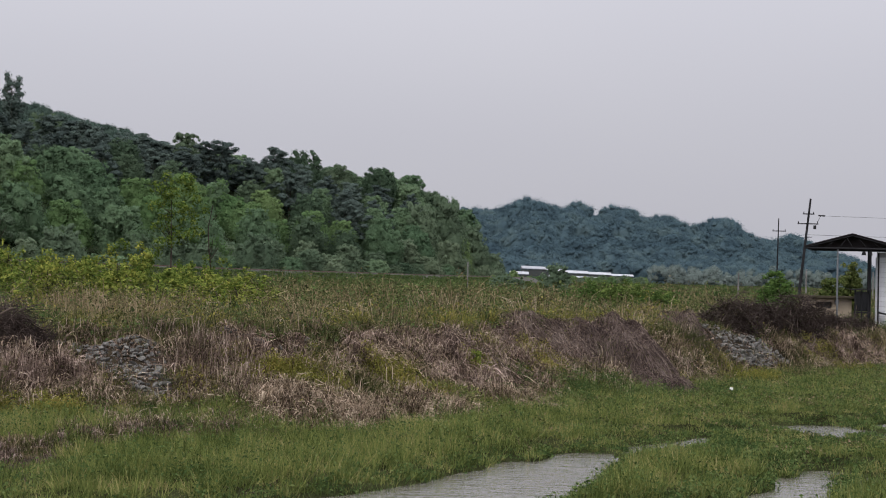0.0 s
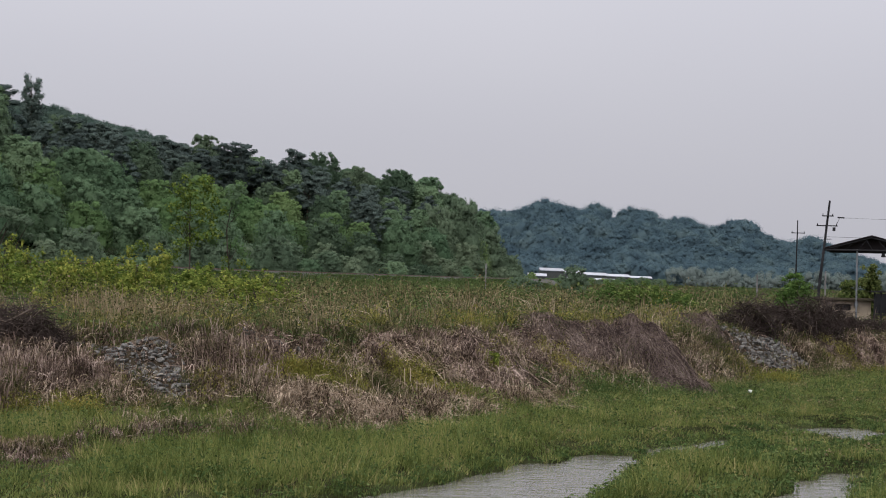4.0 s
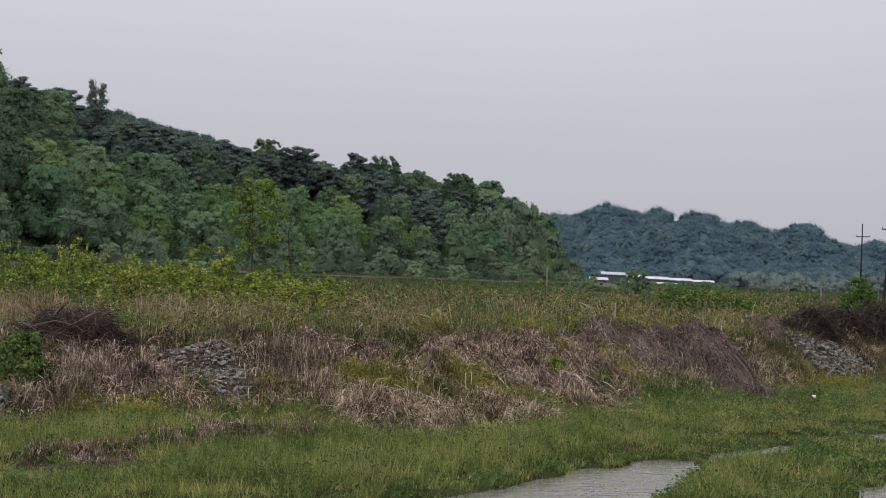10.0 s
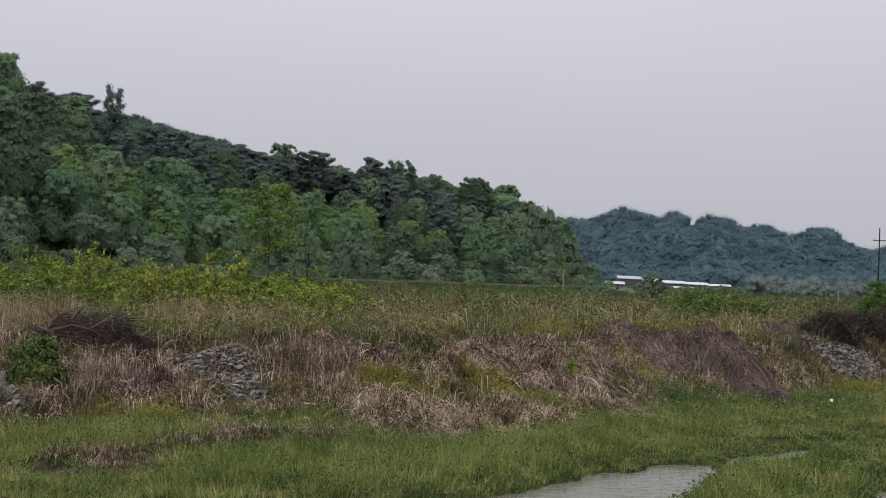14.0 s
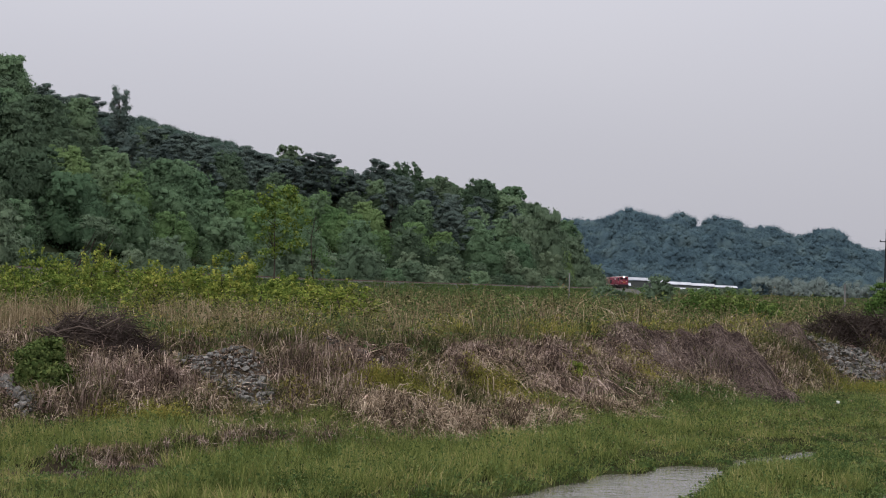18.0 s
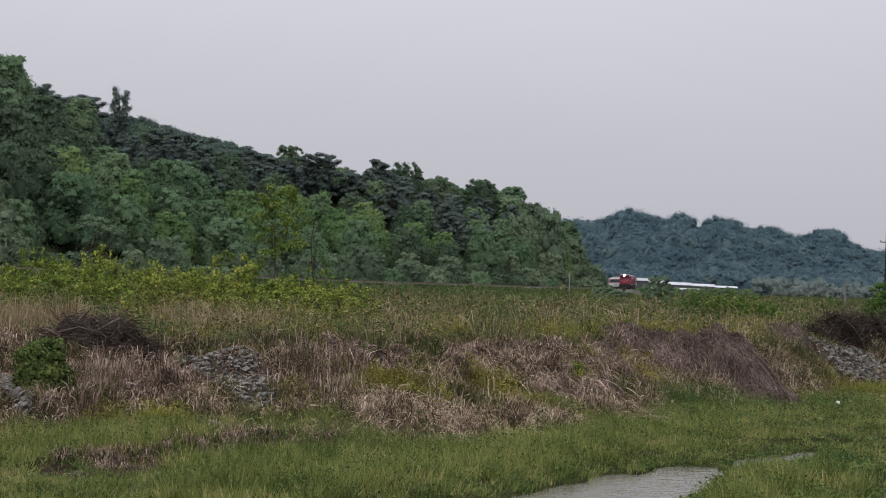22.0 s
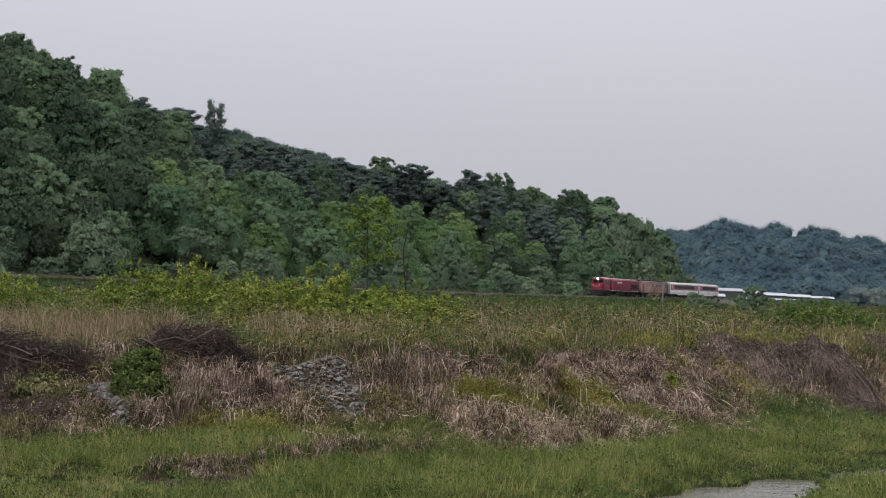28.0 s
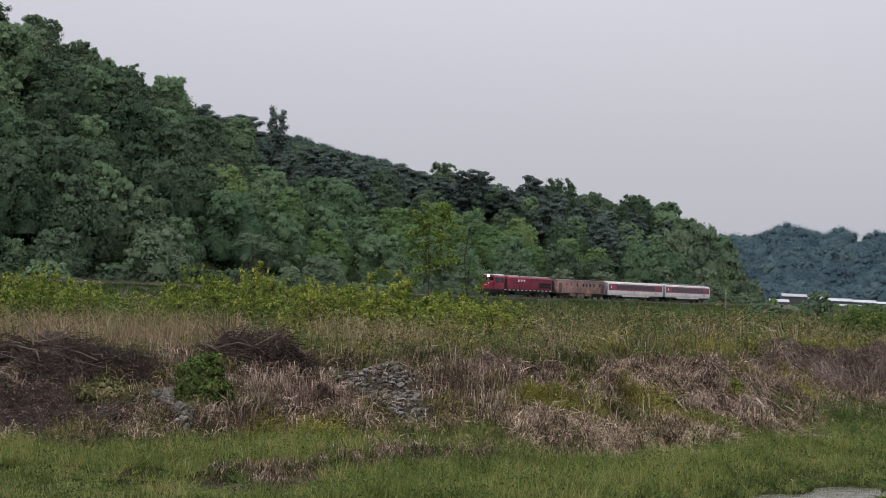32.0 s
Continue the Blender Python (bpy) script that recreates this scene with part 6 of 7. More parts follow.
    # leafy bushes on the bank and the field
    for name, label, x, y, lobes, n, size, mat in (
            ("bush", "dark green leafy bush on the bank", -8.75, 26.7, round_lobes(0.68, 0.92, 70, 0.03, small=(0.09, 0.22)), 7000, 0.05, LEAF_BUSH),
            ("bush", "low green bush on the bank", -10.6, 26.85, round_lobes(0.75, 0.36, 40, 0.05, small=(0.10, 0.26)), 3000, 0.05, WEED),
            ("bush", "bright green tuft of leafy weed on the bank", 0.72, 33.6, round_lobes(0.32, 0.36, 18, 0.05, small=(0.14, 0.32)), 1200, 0.045, LEAF_BRIGHT)) + (
            ("bush", "low bright green bush on top of the bank", 5.9, 56.5, round_lobes(0.9, 0.95, 50, 0.03, small=(0.10, 0.26)), 2600, 0.095, LEAF_GREEN),
            ("bush", "low bright green bush on top of the bank", 6.9, 57.2, round_lobes(1.1, 1.15, 50, 0.03, small=(0.10, 0.26)), 3000, 0.095, LEAF_GREEN),
            ("bush", "low bright green bush on top of the bank", 8.1, 57.0, round_lobes(0.9, 0.9, 50, 0.03, small=(0.10, 0.26)), 2600, 0.095, LEAF_GREEN),
            ("bush", "bright green bush near the hut", 12.95, 60, round_lobes(1.05, 2.15, 70, 0.05, small=(0.09, 0.2)), 6500, 0.07, LEAF_GREEN),
            ("bush", "dense dark green bush behind the hut", 16.75, 66.5, round_lobes(0.8, 2.15, 70, 0.04, small=(0.10, 0.22)), 6500, 0.075, LEAF_BUSH),
            ("bush", "dense dark green bush behind the hut", 17.8, 67.5, round_lobes(0.85, 2.9, 80, 0.04, small=(0.10, 0.22)), 7500, 0.075, LEAF_BUSH)) + (
            ("bush", "low feathery pale green bush on the field", 5.0, 104, round_lobes(0.9, 1.3, 40, 0.05, small=(0.10, 0.28)), 1800, 0.16, LEAF_PALE),
            ("bush", "feathery green bush on the field", 7.4, 101, round_lobes(1.35, 2.3, 36, 0.05, small=(0.10, 0.28)), 2000, 0.15, LEAF_PALE),
            ("bush", "feathery pale green bush on the field", 4.3, 112, round_lobes(1.3, 1.7, 36, 0.05, small=(0.10, 0.28)), 1500, 0.16, LEAF_PALE),
            ("bush", "feathery green bush by the railway", 6.0, 170, round_lobes(1.1, 2.2, 40, 0.05, small=(0.10, 0.28)), 1500, 0.22, LEAF_PALE),
            ("sapling_tree", "slender yellow-green sapling with a sparse crown", -15.9, 90, [(rng.normal(0, 0.9) + 0.35 * (z - 4), rng.normal(0, 0.6), z, rng.uniform(0.25, 0.55), 0.38) for z in np.linspace(1.2, 6.8, 44)], 3400, 0.14, LEAF_BRIGHT),
            ("sapling_tree", "slender yellow-green sapling with a sparse crown", -13.6, 91, [(rng.normal(0, 0.9), rng.normal(0, 0.6), z, rng.uniform(0.25, 0.5), 0.32) for z in np.linspace(2.5, 6.6, 26)], 1300, 0.13, LEAF_SPRING)):
        tall = max(q[2] for q in lobes)
        t = tree(name, label, "bush" if name == "bush" else "tree", lobes, n, size, mat, tall * 0.8, 0.02 + tall * 0.006, 6, 0.5, core=0.5, cores=None if name == "bush" else 6)
        t.location = (x, y, float(height(x, y)) - 0.03)
    shoots = []
    for k in range(5):
        lobes = []
        for _ in range(16):
            a, q, top = rng.uniform(0, 6.283), rng.uniform(0.1, 1.3), rng.uniform(0.7, 2.3) * rng.uniform(0.7, 1)
            lobes += [(math.cos(a) * q * (0.6 + 0.4 * f), math.sin(a) * q * (0.6 + 0.4 * f), top * f, rng.uniform(0.16, 0.34) - 0.1 * f, 0.22) for f in (0.25, 0.5, 0.75, 0.95)]
        shoots.append(tree("young_shrub", "yellow-green leafy young shrub on the field", "shrub", lobes, 2500, 0.095, LEAF_BRIGHT, 1.5, 0.03, 8, 0.8, 0.6, core=0.45, cores=16))
        shoots[-1]["group"] = "young shrubs behind the bank"
    for k in range(92):
        u = -0.52 + 0.40 * k / 91 + rng.normal(0, 0.008)
        y = rng.uniform(47, 70)
        if waves(u * 60, 0 * u, 5.0, 50) + rng.normal(0, 0.3) < -0.6:
            continue
        place(shoots[rng.integers(5)], u * y, y, rng.uniform(0.85, 1.3), np.interp(u, [-0.52, -0.40, -0.3, -0.18, -0.12], [0.72, 0.8, 0.95, 0.8, 0.45]) * rng.uniform(0.5, 1.3), 0.05)
    # a low bright thicket on top of the bank
    thicket = tree("young_shrub", "bright green leafy young shrub on top of the bank", "shrub", lobes, 3600, 0.095, LEAF_GREEN, 1.5, 0.03, 8, 0.8, 0.6, core=0.45, cores=16)
    thicket["group"] = "young shrubs behind the bank"
    for x, y, s, tall in ((5.1, 56, 0.75, 0.62), (5.8, 57, 0.8, 0.72), (6.5, 56, 0.8, 0.75), (7.2, 57, 0.8, 0.72), (8.0, 58, 0.75, 0.65), (6.2, 58, 0.8, 0.7), (7.6, 56, 0.7, 0.6), (4.7, 60, 0.6, 0.5)):
        place(thicket, x, y, s, tall, 0.05)
    retire(shoots + [thicket])
    foam = tagged(new("foam_scrap"), "small scrap of white foam lying in the grass", "litter")
    bm = boxed(-0.04, 0.04, -0.03, 0.03, 0.0, 0.06, 0.015)
    part("scrap", bm, FOAM, foam)
    foam.location = (6.8, 36.2, float(height(6.8, 36.2)) + 0.12)


make_bank_things()


# ---- the yard at the bank: shelter, block house, hut, poles ----
def make_yard():
    g = float(height(16.5, 62.0))
    shelter = tagged(new("yard_shelter"), "open steel shelter with a dark sheet roof and thin posts", "shelter")
    x0, x1, xm, ya, yb = 14.2, 17.9, 16.02, 60.6, 64.2
    for k in range(12):
        for side in (-1, 1):
            a, b = ya + (yb - ya) * k / 12, ya + (yb - ya) * (k + 1) / 12
            xe = x0 if side < 0 else x1
            bm = bmesh.new()
            lo, hi = 4.30, 4.80
            v = [bm.verts.new(q) for q in ((xe, a, lo), (xm, a, hi), (xm, b, hi), (xe, b, lo), (xe, a, lo + 0.035), (xm, a, hi + 0.035), (xm, b, hi + 0.035), (xe, b, lo + 0.035))]
            for f in ((0, 1, 2, 3), (4, 5, 6, 7), (0, 1, 5, 4), (1, 2, 6, 5), (2, 3, 7, 6), (3, 0, 4, 7)):
                bm.faces.new([v[q] for q in f])
            bmesh.ops.recalc_face_normals(bm, faces=bm.faces)
            part("roof_sheet", bm, ROOF_SHEET, shelter)
    for y in (ya + 0.05, (ya + yb) / 2, yb - 0.05):
        bm = bmesh.new()
        rod(bm, (x0, y, 4.24), (x1, y, 4.22), 0.035, None, 6)
        rod(bm, (x0, y, 4.25), (xm, y, 4.74), 0.03, None, 6)
        rod(bm, (x1, y, 4.25), (xm, y, 4.74), 0.03, None, 6)
        for k in range(7):
            xa = x0 + (x1 - x0) * (k + 0.5) / 7
            xb = x0 + (x1 - x0) * (k + 1) / 7
            top = 4.26 + 0.46 * (1 - abs(xa - xm) / (xm - x0))
            rod(bm, (xa, y, 4.24), (xb if k < 3 else xa - 0.28, y, top), 0.016, None, 5)
        part("truss", bm, DARK_METAL, shelter)
    # added dark panel behind the front truss: stands for the roof's shaded underside
    bm = bmesh.new()
    v = [bm.verts.new(q) for y in (ya + 0.5, ya + 0.53) for q in ((x0 + 0.05, y, 4.26), (x1 - 0.05, y, 4.26), (xm, y, 4.76))]
    for f in ((0, 1, 2), (5, 4, 3), (0, 3, 4, 1), (1, 4, 5, 2), (2, 5, 3, 0)):
        bm.faces.new([v[q] for q in f])
    bmesh.ops.recalc_face_normals(bm, faces=bm.faces)
    part("gable_sheet", bm, ROOF_SHEET, shelter, "added dark panel, for the shade under the roof")
    for x, y in ((15.47, 60.7), (17.75, 60.7), (17.75, 64.1)):
        part("post", rodded((x, y, float(height(x, y)) - 0.2), (x, y, 4.27), 0.035, None), GREY_METAL, shelter, "thin grey steel post")
    shelter.matrix_world = pose(16.02, 60.6, 0, 0, 0, -17) @ pose(-16.02, -60.6, 0)
    for x in (16.46, 16.70):
        lamp = part("hanging_lamp", rodded((x, 60.8, 3.98), (x, 60.8, 4.14), 0.10, 0.05, sides=10), DARK_METAL, shelter, "dark round hanging lamp")
        part("cord", rodded((x, 60.8, 4.13), (x, 60.8, 4.25), 0.01), DARK_METAL, lamp)
    # white boarded house, of which one corner shows
    house = tagged(new("board_house"), "small house with white horizontal board walls under the shelter", "house")
    part("wall", boxed(0.03, 3.9, 0.02, 2.8, g - 0.2, 4.12), MORTAR, house, "grey wall core")
    for r in range(14):
        z = g + 0.1 + r * 0.195
        part("board", boxed(0.0, 3.9, -0.02, 0.02, z - 0.092, z + 0.092, 0.008), WHITE_BLOCK, house)
        part("board", boxed(-0.02, 0.02, 0.03, 2.8, z - 0.092, z + 0.092, 0.008), WHITE_BLOCK, house)
    house.location, house.rotation_euler = (17.16, 61.3, 0.0), (0, 0, math.radians(-17))
    part("corner_column", rodded((-0.22, -0.35, g - 0.2), (-0.22, -0.35, 4.24), 0.055, None), DARK_METAL, house, "dark steel corner column")
    part("corner_column", rodded((-0.30, 0.1, g - 0.2), (-0.30, 0.1, 4.24), 0.03, None), DARK_METAL, house, "dark steel corner column")
    part("drain_pipe", rodded((0.1, -0.08, g), (0.1, -0.08, 4.1), 0.03, None), DARK_METAL, house, "dark drain pipe")
    bm = bmesh.new()
    box(bm, 0.1, 1.2, -0.9, -0.2, -0.03, 0.03)
    bmesh.ops.rotate(bm, verts=bm.verts, cent=(0.1, -0.5, 0.0), matrix=Matrix.Rotation(math.radians(14), 3, "Y"))
    bmesh.ops.translate(bm, verts=bm.verts, vec=(0, 0, 1.76))
    part("lean_to_panel", bm, DARK_METAL, house, "dark sloping panel")
    for x in (0.15, 1.0):
        part("panel_leg", rodded((x, -0.8, g - 0.1), (x, -0.8, 1.75 - 0.25 * x), 0.025), GREY_METAL, house)
    # beige hut
    hut = tagged(new("low_hut"), "low beige plastered hut with a flat dark roof slab", "hut")
    hg = float(height(15.5, 61.8))
    part("wall", boxed(14.6, 14.86, 61.5, 62.9, hg - 0.3, 2.24), BEIGE, hut)
    part("wall", boxed(15.5, 16.27, 61.5, 62.9, hg - 0.3, 2.24), BEIGE, hut)
    part("wall", boxed(14.86, 15.5, 61.5, 61.62, hg - 0.3, 1.88), BEIGE, hut)
    part("wall", boxed(14.86, 15.5, 62.7, 62.9, hg - 0.3, 2.24), BEIGE, hut)
    part("lintel", boxed(14.86, 15.5, 61.5, 61.62, 2.11, 2.24), BEIGE, hut)
    part("roof_slab", boxed(14.3, 16.5, 61.3, 63.1, 2.25, 2.35, 0.02), MOSSY_SLAB, hut, "dark mossy roof slab")
    # a dark panel set in the hole gives the shade of the interior
    part("opening", boxed(14.88, 15.48, 61.6, 61.63, 1.88, 2.11), DARK_METAL, hut, "dark panel for the shade inside the hut")
    part("wall_lamp", boxed(15.59, 15.73, 61.36, 61.5, 2.02, 2.2, 0.02), GREY_METAL, hut)
    cab = tagged(new("glazed_cabinet"), "small dark framed glazed cabinet beside the house", "cabinet")
    cg = float(height(16.8, 60.9))
    for x in (16.24, 16.5, 16.76):
        part("frame_post", boxed(x - 0.025, x + 0.025, 60.85, 60.9, cg - 0.1, 2.6), DARK_METAL, cab)
    for x in (16.37, 16.63):
        part("pane", boxed(x - 0.10, x + 0.10, 60.87, 60.885, 1.78, 2.56), GLASS, cab, "dark reflecting pane")
    part("roof", boxed(16.12, 16.82, 60.7, 61.05, 2.6, 2.66, 0.01), DARK_METAL, cab)
    part("shelf", boxed(16.2, 16.8, 60.82, 60.95, 1.7, 1.76), DARK_METAL, cab)


def utility_pole(label, x, y, z, dx, h, arms, r=0.15):
    """A tapered concrete pole that leans by dx at its top; arms as height, reach to both sides."""
    pole = tagged(new("utility_pole"), label, "utility pole", "poles on the field")
    part("shaft", rodded((x, y, z), (x + dx, y, z + h), r, r * 0.6, sides=10), DARK_METAL, pole)
    for up, left, right in arms:
        cx = x + dx * up / h
        arm = part("crossarm", boxed(cx - left, cx + right, y - r - 0.08, y - r * 0.4, z + up - 0.05, z + up + 0.05), DARK_METAL, pole)
        for q in (-left + 0.08, right - 0.08):
            part("insulator", rodded((cx + q, y - r, z + up + 0.05), (cx + q, y - r, z + up + 0.24), 0.05, 0.03), DARK_METAL, arm)
    part("bracket", boxed(x + dx * 0.62, x + dx * 0.62 + 0.6, y - 0.05, y + 0.05, z + h * 0.62, z + h * 0.62 + 0.06), DARK_METAL, pole)
    return pole


def make_poles():
    g = 1.2
    b = utility_pole("dark leaning utility pole with two crossarms", 34.5, 150, g, 1.05, 9.9, ((8.4, 0.6, 0.5), (7.45, 1.0, 1.0)), 0.16)
    part("transformer", rodded((35.95, 149.8, 8.15), (35.95, 149.8, 8.5), 0.14, None, sides=10), DARK_METAL, b, "dark cylindrical fuse box")
    part("stay", rodded((36.05, 149.8, 8.5), (36.5, 149.8, 9.45), 0.02), DARK_METAL, b)
    part("strain_insulator", rodded((36.3, 149.9, 9.47), (36.95, 149.9, 9.45), 0.07, None), DARK_METAL, b)
    utility_pole("thin grey utility pole with one crossarm", 41.0, 190, g, 0.15, 9.6, ((8.05, 0.75, 0.9),), 0.11)
    # cables run on to the next pole, beyond the yard
    utility_pole("grey concrete utility pole beyond the yard", 84.0, 140, g, 0.0, 9.6, ((8.2, 0.6, 0.6), (6.6, 0.6, 0.6)))
    for z0, x0, y0, z1 in ((9.45, 36.95, 149.9, 9.4), (7.6, 35.3, 149.9, 7.8)):
        line = tagged(new("power_cable"), "thin dark overhead power cable", "cable", "cables over the yard")
        t = np.linspace(0, 1, 24)
        p = np.stack([x0 + (84 - x0) * t, y0 + (140 - y0) * t, z0 + (z1 - z0) * t - 0.35 * 4 * t * (1 - t)], -1)[None]
        child("wire", tube_mesh("wire", p, np.array([0.024]), GREY_METAL, 5), line)
    for x, y, top in ((28.2, 120, 3.95), (2.45, 150, 4.3), (44.5, 160, 4.2), (23.9, 125, 3.6)):
        post = tagged(new("field_post"), "thin pale concrete post on the field", "post", "posts on the field")
        part("post", boxed(x - 0.055, x + 0.055, y - 0.055, y + 0.055, float(height(x, y)) - 0.2, top, 0.01), CONCRETE, post)


def make_sheds():
    """Long low sheds with white roofs beyond the railway."""
    for x, y, half, top, eave, deep in ((29.5, 597, 3.7, 5.6, 4.6, 3), (35.5, 606, 4.8, 7.75, 6.7, 5), (44.5, 618, 5.0, 7.1, 6.0, 5), (54.5, 640, 5.6, 6.6, 5.5, 5), (65.5, 660, 6.2, 6.2, 5.2, 5), (78.0, 690, 6.8, 5.7, 4.9, 5), (45.0, 600, 4.0, 4.3, 3.7, 3), (56.0, 610, 5.0, 4.1, 3.5, 3)):
        shed = tagged(new("long_shed"), "long low shed with a white film roof", "shed", "white sheds beyond the railway")
        g = float(height(x, y)) - 0.5
        for sy in (-1, 1):
            bm = bmesh.new()
            y0 = y + sy * deep
            q = [bm.verts.new(c) for c in ((x - half, y0, eave), (x + half, y0, eave - 0.25), (x + half, y, top - 0.25), (x - half, y, top), (x - half, y0, eave - 0.12), (x + half, y0, eave - 0.37), (x + half, y, top - 0.37), (x - half, y, top - 0.12))]
            for f in ((0, 1, 2, 3), (7, 6, 5, 4), (0, 4, 5, 1), (1, 5, 6, 2), (2, 6, 7, 3), (3, 7, 4, 0)):
                bm.faces.new([q[k] for k in f])
            bmesh.ops.recalc_face_normals(bm, faces=bm.faces)
            part("roof_slope", bm, WHITE_SHEET, shed)
        part("wall", boxed(x - half + 0.2, x + half - 0.2, y - deep + 0.3, y + deep - 0.3, g, eave - 0.4), GREY_WALL, shed)
        for k in range(3):
            xx = x - half + (k + 0.5) * half * 2 / 3
            part("window", boxed(xx - 0.6, xx + 0.6, y - deep + 0.2, y - deep + 0.28, g + 1.6, g + 2.4), GLASS, shed)


make_yard()
make_poles()
make_sheds()

# ---- the train: every vehicle stands on the origin, its front towards +y, the rails at z = 0 ----
def shell(profile, y0, y1):
    """A body of one cross-section, from y0 to y1; the profile is half of it, as x, z from the bottom up."""
    ring = [(x, z) for x, z in profile] + [(-x, z) for x, z in reversed(profile)]
    bm = bmesh.new()
    a, b = [bm.verts.new((x, y0, z)) for x, z in ring], [bm.verts.new((x, y1, z)) for x, z in ring]
    n = len(ring)
    for k in range(n):
        bm.faces.new((a[k], a[(k + 1) % n], b[(k + 1) % n], b[k]))
    bm.faces.new(a)
    bm.faces.new(list(reversed(b)))
    bmesh.ops.recalc_face_normals(bm, faces=bm.faces)
    return bm


def bogie(thing, y, axles, gap, r):
    frame_bm = bmesh.new()
    reach = gap * (axles - 1) / 2 + 0.55
    for s in (-1, 1):
        box(frame_bm, s * 1.0 - 0.09, s * 1.0 + 0.09, y - reach, y + reach, 0.52, 0.82, 0.04)
        box(frame_bm, s * 1.0 - 0.13, s * 1.0 + 0.13, y - 0.5, y + 0.5, 0.34, 0.6, 0.03)
    box(frame_bm, -0.95, 0.95, y - 0.3, y + 0.3, 0.6, 0.86)
    bog = part("bogie", frame_bm, TRAIN_DARK, thing, "black steel bogie")
    for k in range(axles):
        yy = y + (k - (axles - 1) / 2) * gap
        for s in (-1, 1):
            part("wheel", rodded((s * 0.69, yy, r), (s * 0.82, yy, r), r, None, sides=18), TRAIN_DARK, bog)


def side_panels(name, thing, mat, x, spots, z0, z1, label="", thick=0.03):
    for y0, y1 in spots:
        for s in (-1, 1):
            part(name, boxed(min(s * x, s * (x + thick)), max(s * x, s * (x + thick)), y0, y1, z0, z1), mat, thing, label)


def make_locomotive():
    t = tagged(new("locomotive"), "red diesel locomotive with a grey roof and lit headlight", "locomotive")
    part("underframe", boxed(-1.35, 1.35, -9.7, 9.7, 0.98, 1.3, 0.03), TRAIN_DARK, t)
    part("fuel_tank", boxed(-1.2, 1.2, -2.4, 2.4, 0.4, 0.98, 0.12), TRAIN_DARK, t)
    for y in (-6.1, 6.1):
        bogie(t, y, 3, 1.75, 0.5)
    part("hood", shell(((1.28, 1.3), (1.28, 3.45), (1.05, 3.72)), -9.3, 4.6), TRAIN_RED, t)
    # black instead of red: the shade of the recess is put into the colour
    part("hood_front", shell(((1.02, 1.3), (1.02, 3.3), (0.85, 3.5)), 4.6, 5.8), TRAIN_DARK, t, "hood front behind the cab, recess shade in its dark colour")
    cab = part("cab", shell(((1.4, 1.3), (1.4, 3.5), (1.2, 3.82)), 5.8, 8.7), TRAIN_RED, t)
    part("cab_roof", shell(((1.3, 3.8), (1.1, 3.95), (0.6, 4.02)), 5.7, 8.85), TRAIN_ROOF, t, "grey cab roof")
    part("nose", shell(((1.2, 1.3), (1.2, 2.55), (0.95, 2.75)), 8.7, 9.6), TRAIN_RED, t)
    for s in (-1, 1):
        for y0, y1 in ((6.0, 7.0), (7.2, 8.45)):
            part("side_window", boxed(min(s * 1.4, s * 1.42), max(s * 1.4, s * 1.42), y0, y1, 2.5, 3.45), GLASS, cab)
        part("windscreen", boxed(s * 0.62 - 0.5, s * 0.62 + 0.5, 8.7, 8.73, 2.85, 3.45), GLASS, cab)
        # door darkened for the shade of the recess it stands in
        part("cab_door", boxed(min(s * 1.02, s * 1.05), max(s * 1.02, s * 1.05), 4.8, 5.55, 1.5, 3.2), DARK_METAL, t, "door behind the cab, recess shade in its dark colour")
        part("air_grille", boxed(min(s * 1.28, s * 1.31), max(s * 1.28, s * 1.31), -8.9, -5.2, 1.7, 2.7), DARK_METAL, t, "black louvred air grille")
        for k in range(12):
            y = -9.0 + k * 1.28
            part("edge_mark", boxed(min(s * 1.35, s * 1.375), max(s * 1.35, s * 1.375), y, y + 0.62, 1.16, 1.3), STRIPE_WHITE, t, "white safety mark")
        for k in range(9):
            y = -8.6 + k * 1.6
            part("handrail_post", rodded((s * 1.36, y, 1.3), (s * 1.36, y, 2.2), 0.02, sides=5), TRAIN_RED, t)
        part("handrail", rodded((s * 1.36, -9.2, 2.2), (s * 1.36, 4.7, 2.2), 0.02, sides=5), TRAIN_RED, t)
        for k, w in enumerate((0.34, 0.2, 0.3, 0.24, 0.3)):
            y = 1.55 - k * 0.48
            part("emblem_bar", boxed(min(s * 1.28, s * 1.30), max(s * 1.28, s * 1.30), y - w, y, 2.85 - (0.1 if k == 0 else 0), 3.2), STRIPE_WHITE, t, "white emblem shape")
        for k in range(10):
            y = -4.6 + k * 0.88
            part("hood_seam", boxed(min(s * 1.28, s * 1.295), max(s * 1.28, s * 1.295), y, y + 0.05, 1.4, 3.35), TRAIN_MAROON, t)
        part("marker_lamp", rodded((s * 0.75, 9.6, 2.35), (s * 0.75, 9.64, 2.35), 0.1, sides=10), STRIPE_WHITE, t)
        part("step", boxed(s * 1.2 - 0.12, s * 1.2 + 0.12, 8.9, 9.6, 0.5, 0.98), TRAIN_DARK, t)
    for k, (y0, y1, h) in enumerate(((-8.8, -6.2, 3.86), (-5.9, -3.2, 3.9), (-2.9, 0.4, 3.84), (0.7, 3.0, 3.98), (3.2, 4.5, 3.86))):
        part("roof_hatch", boxed(-0.85, 0.85, y0, y1, 3.66, h, 0.05), TRAIN_ROOF, t, "grey roof hatch")
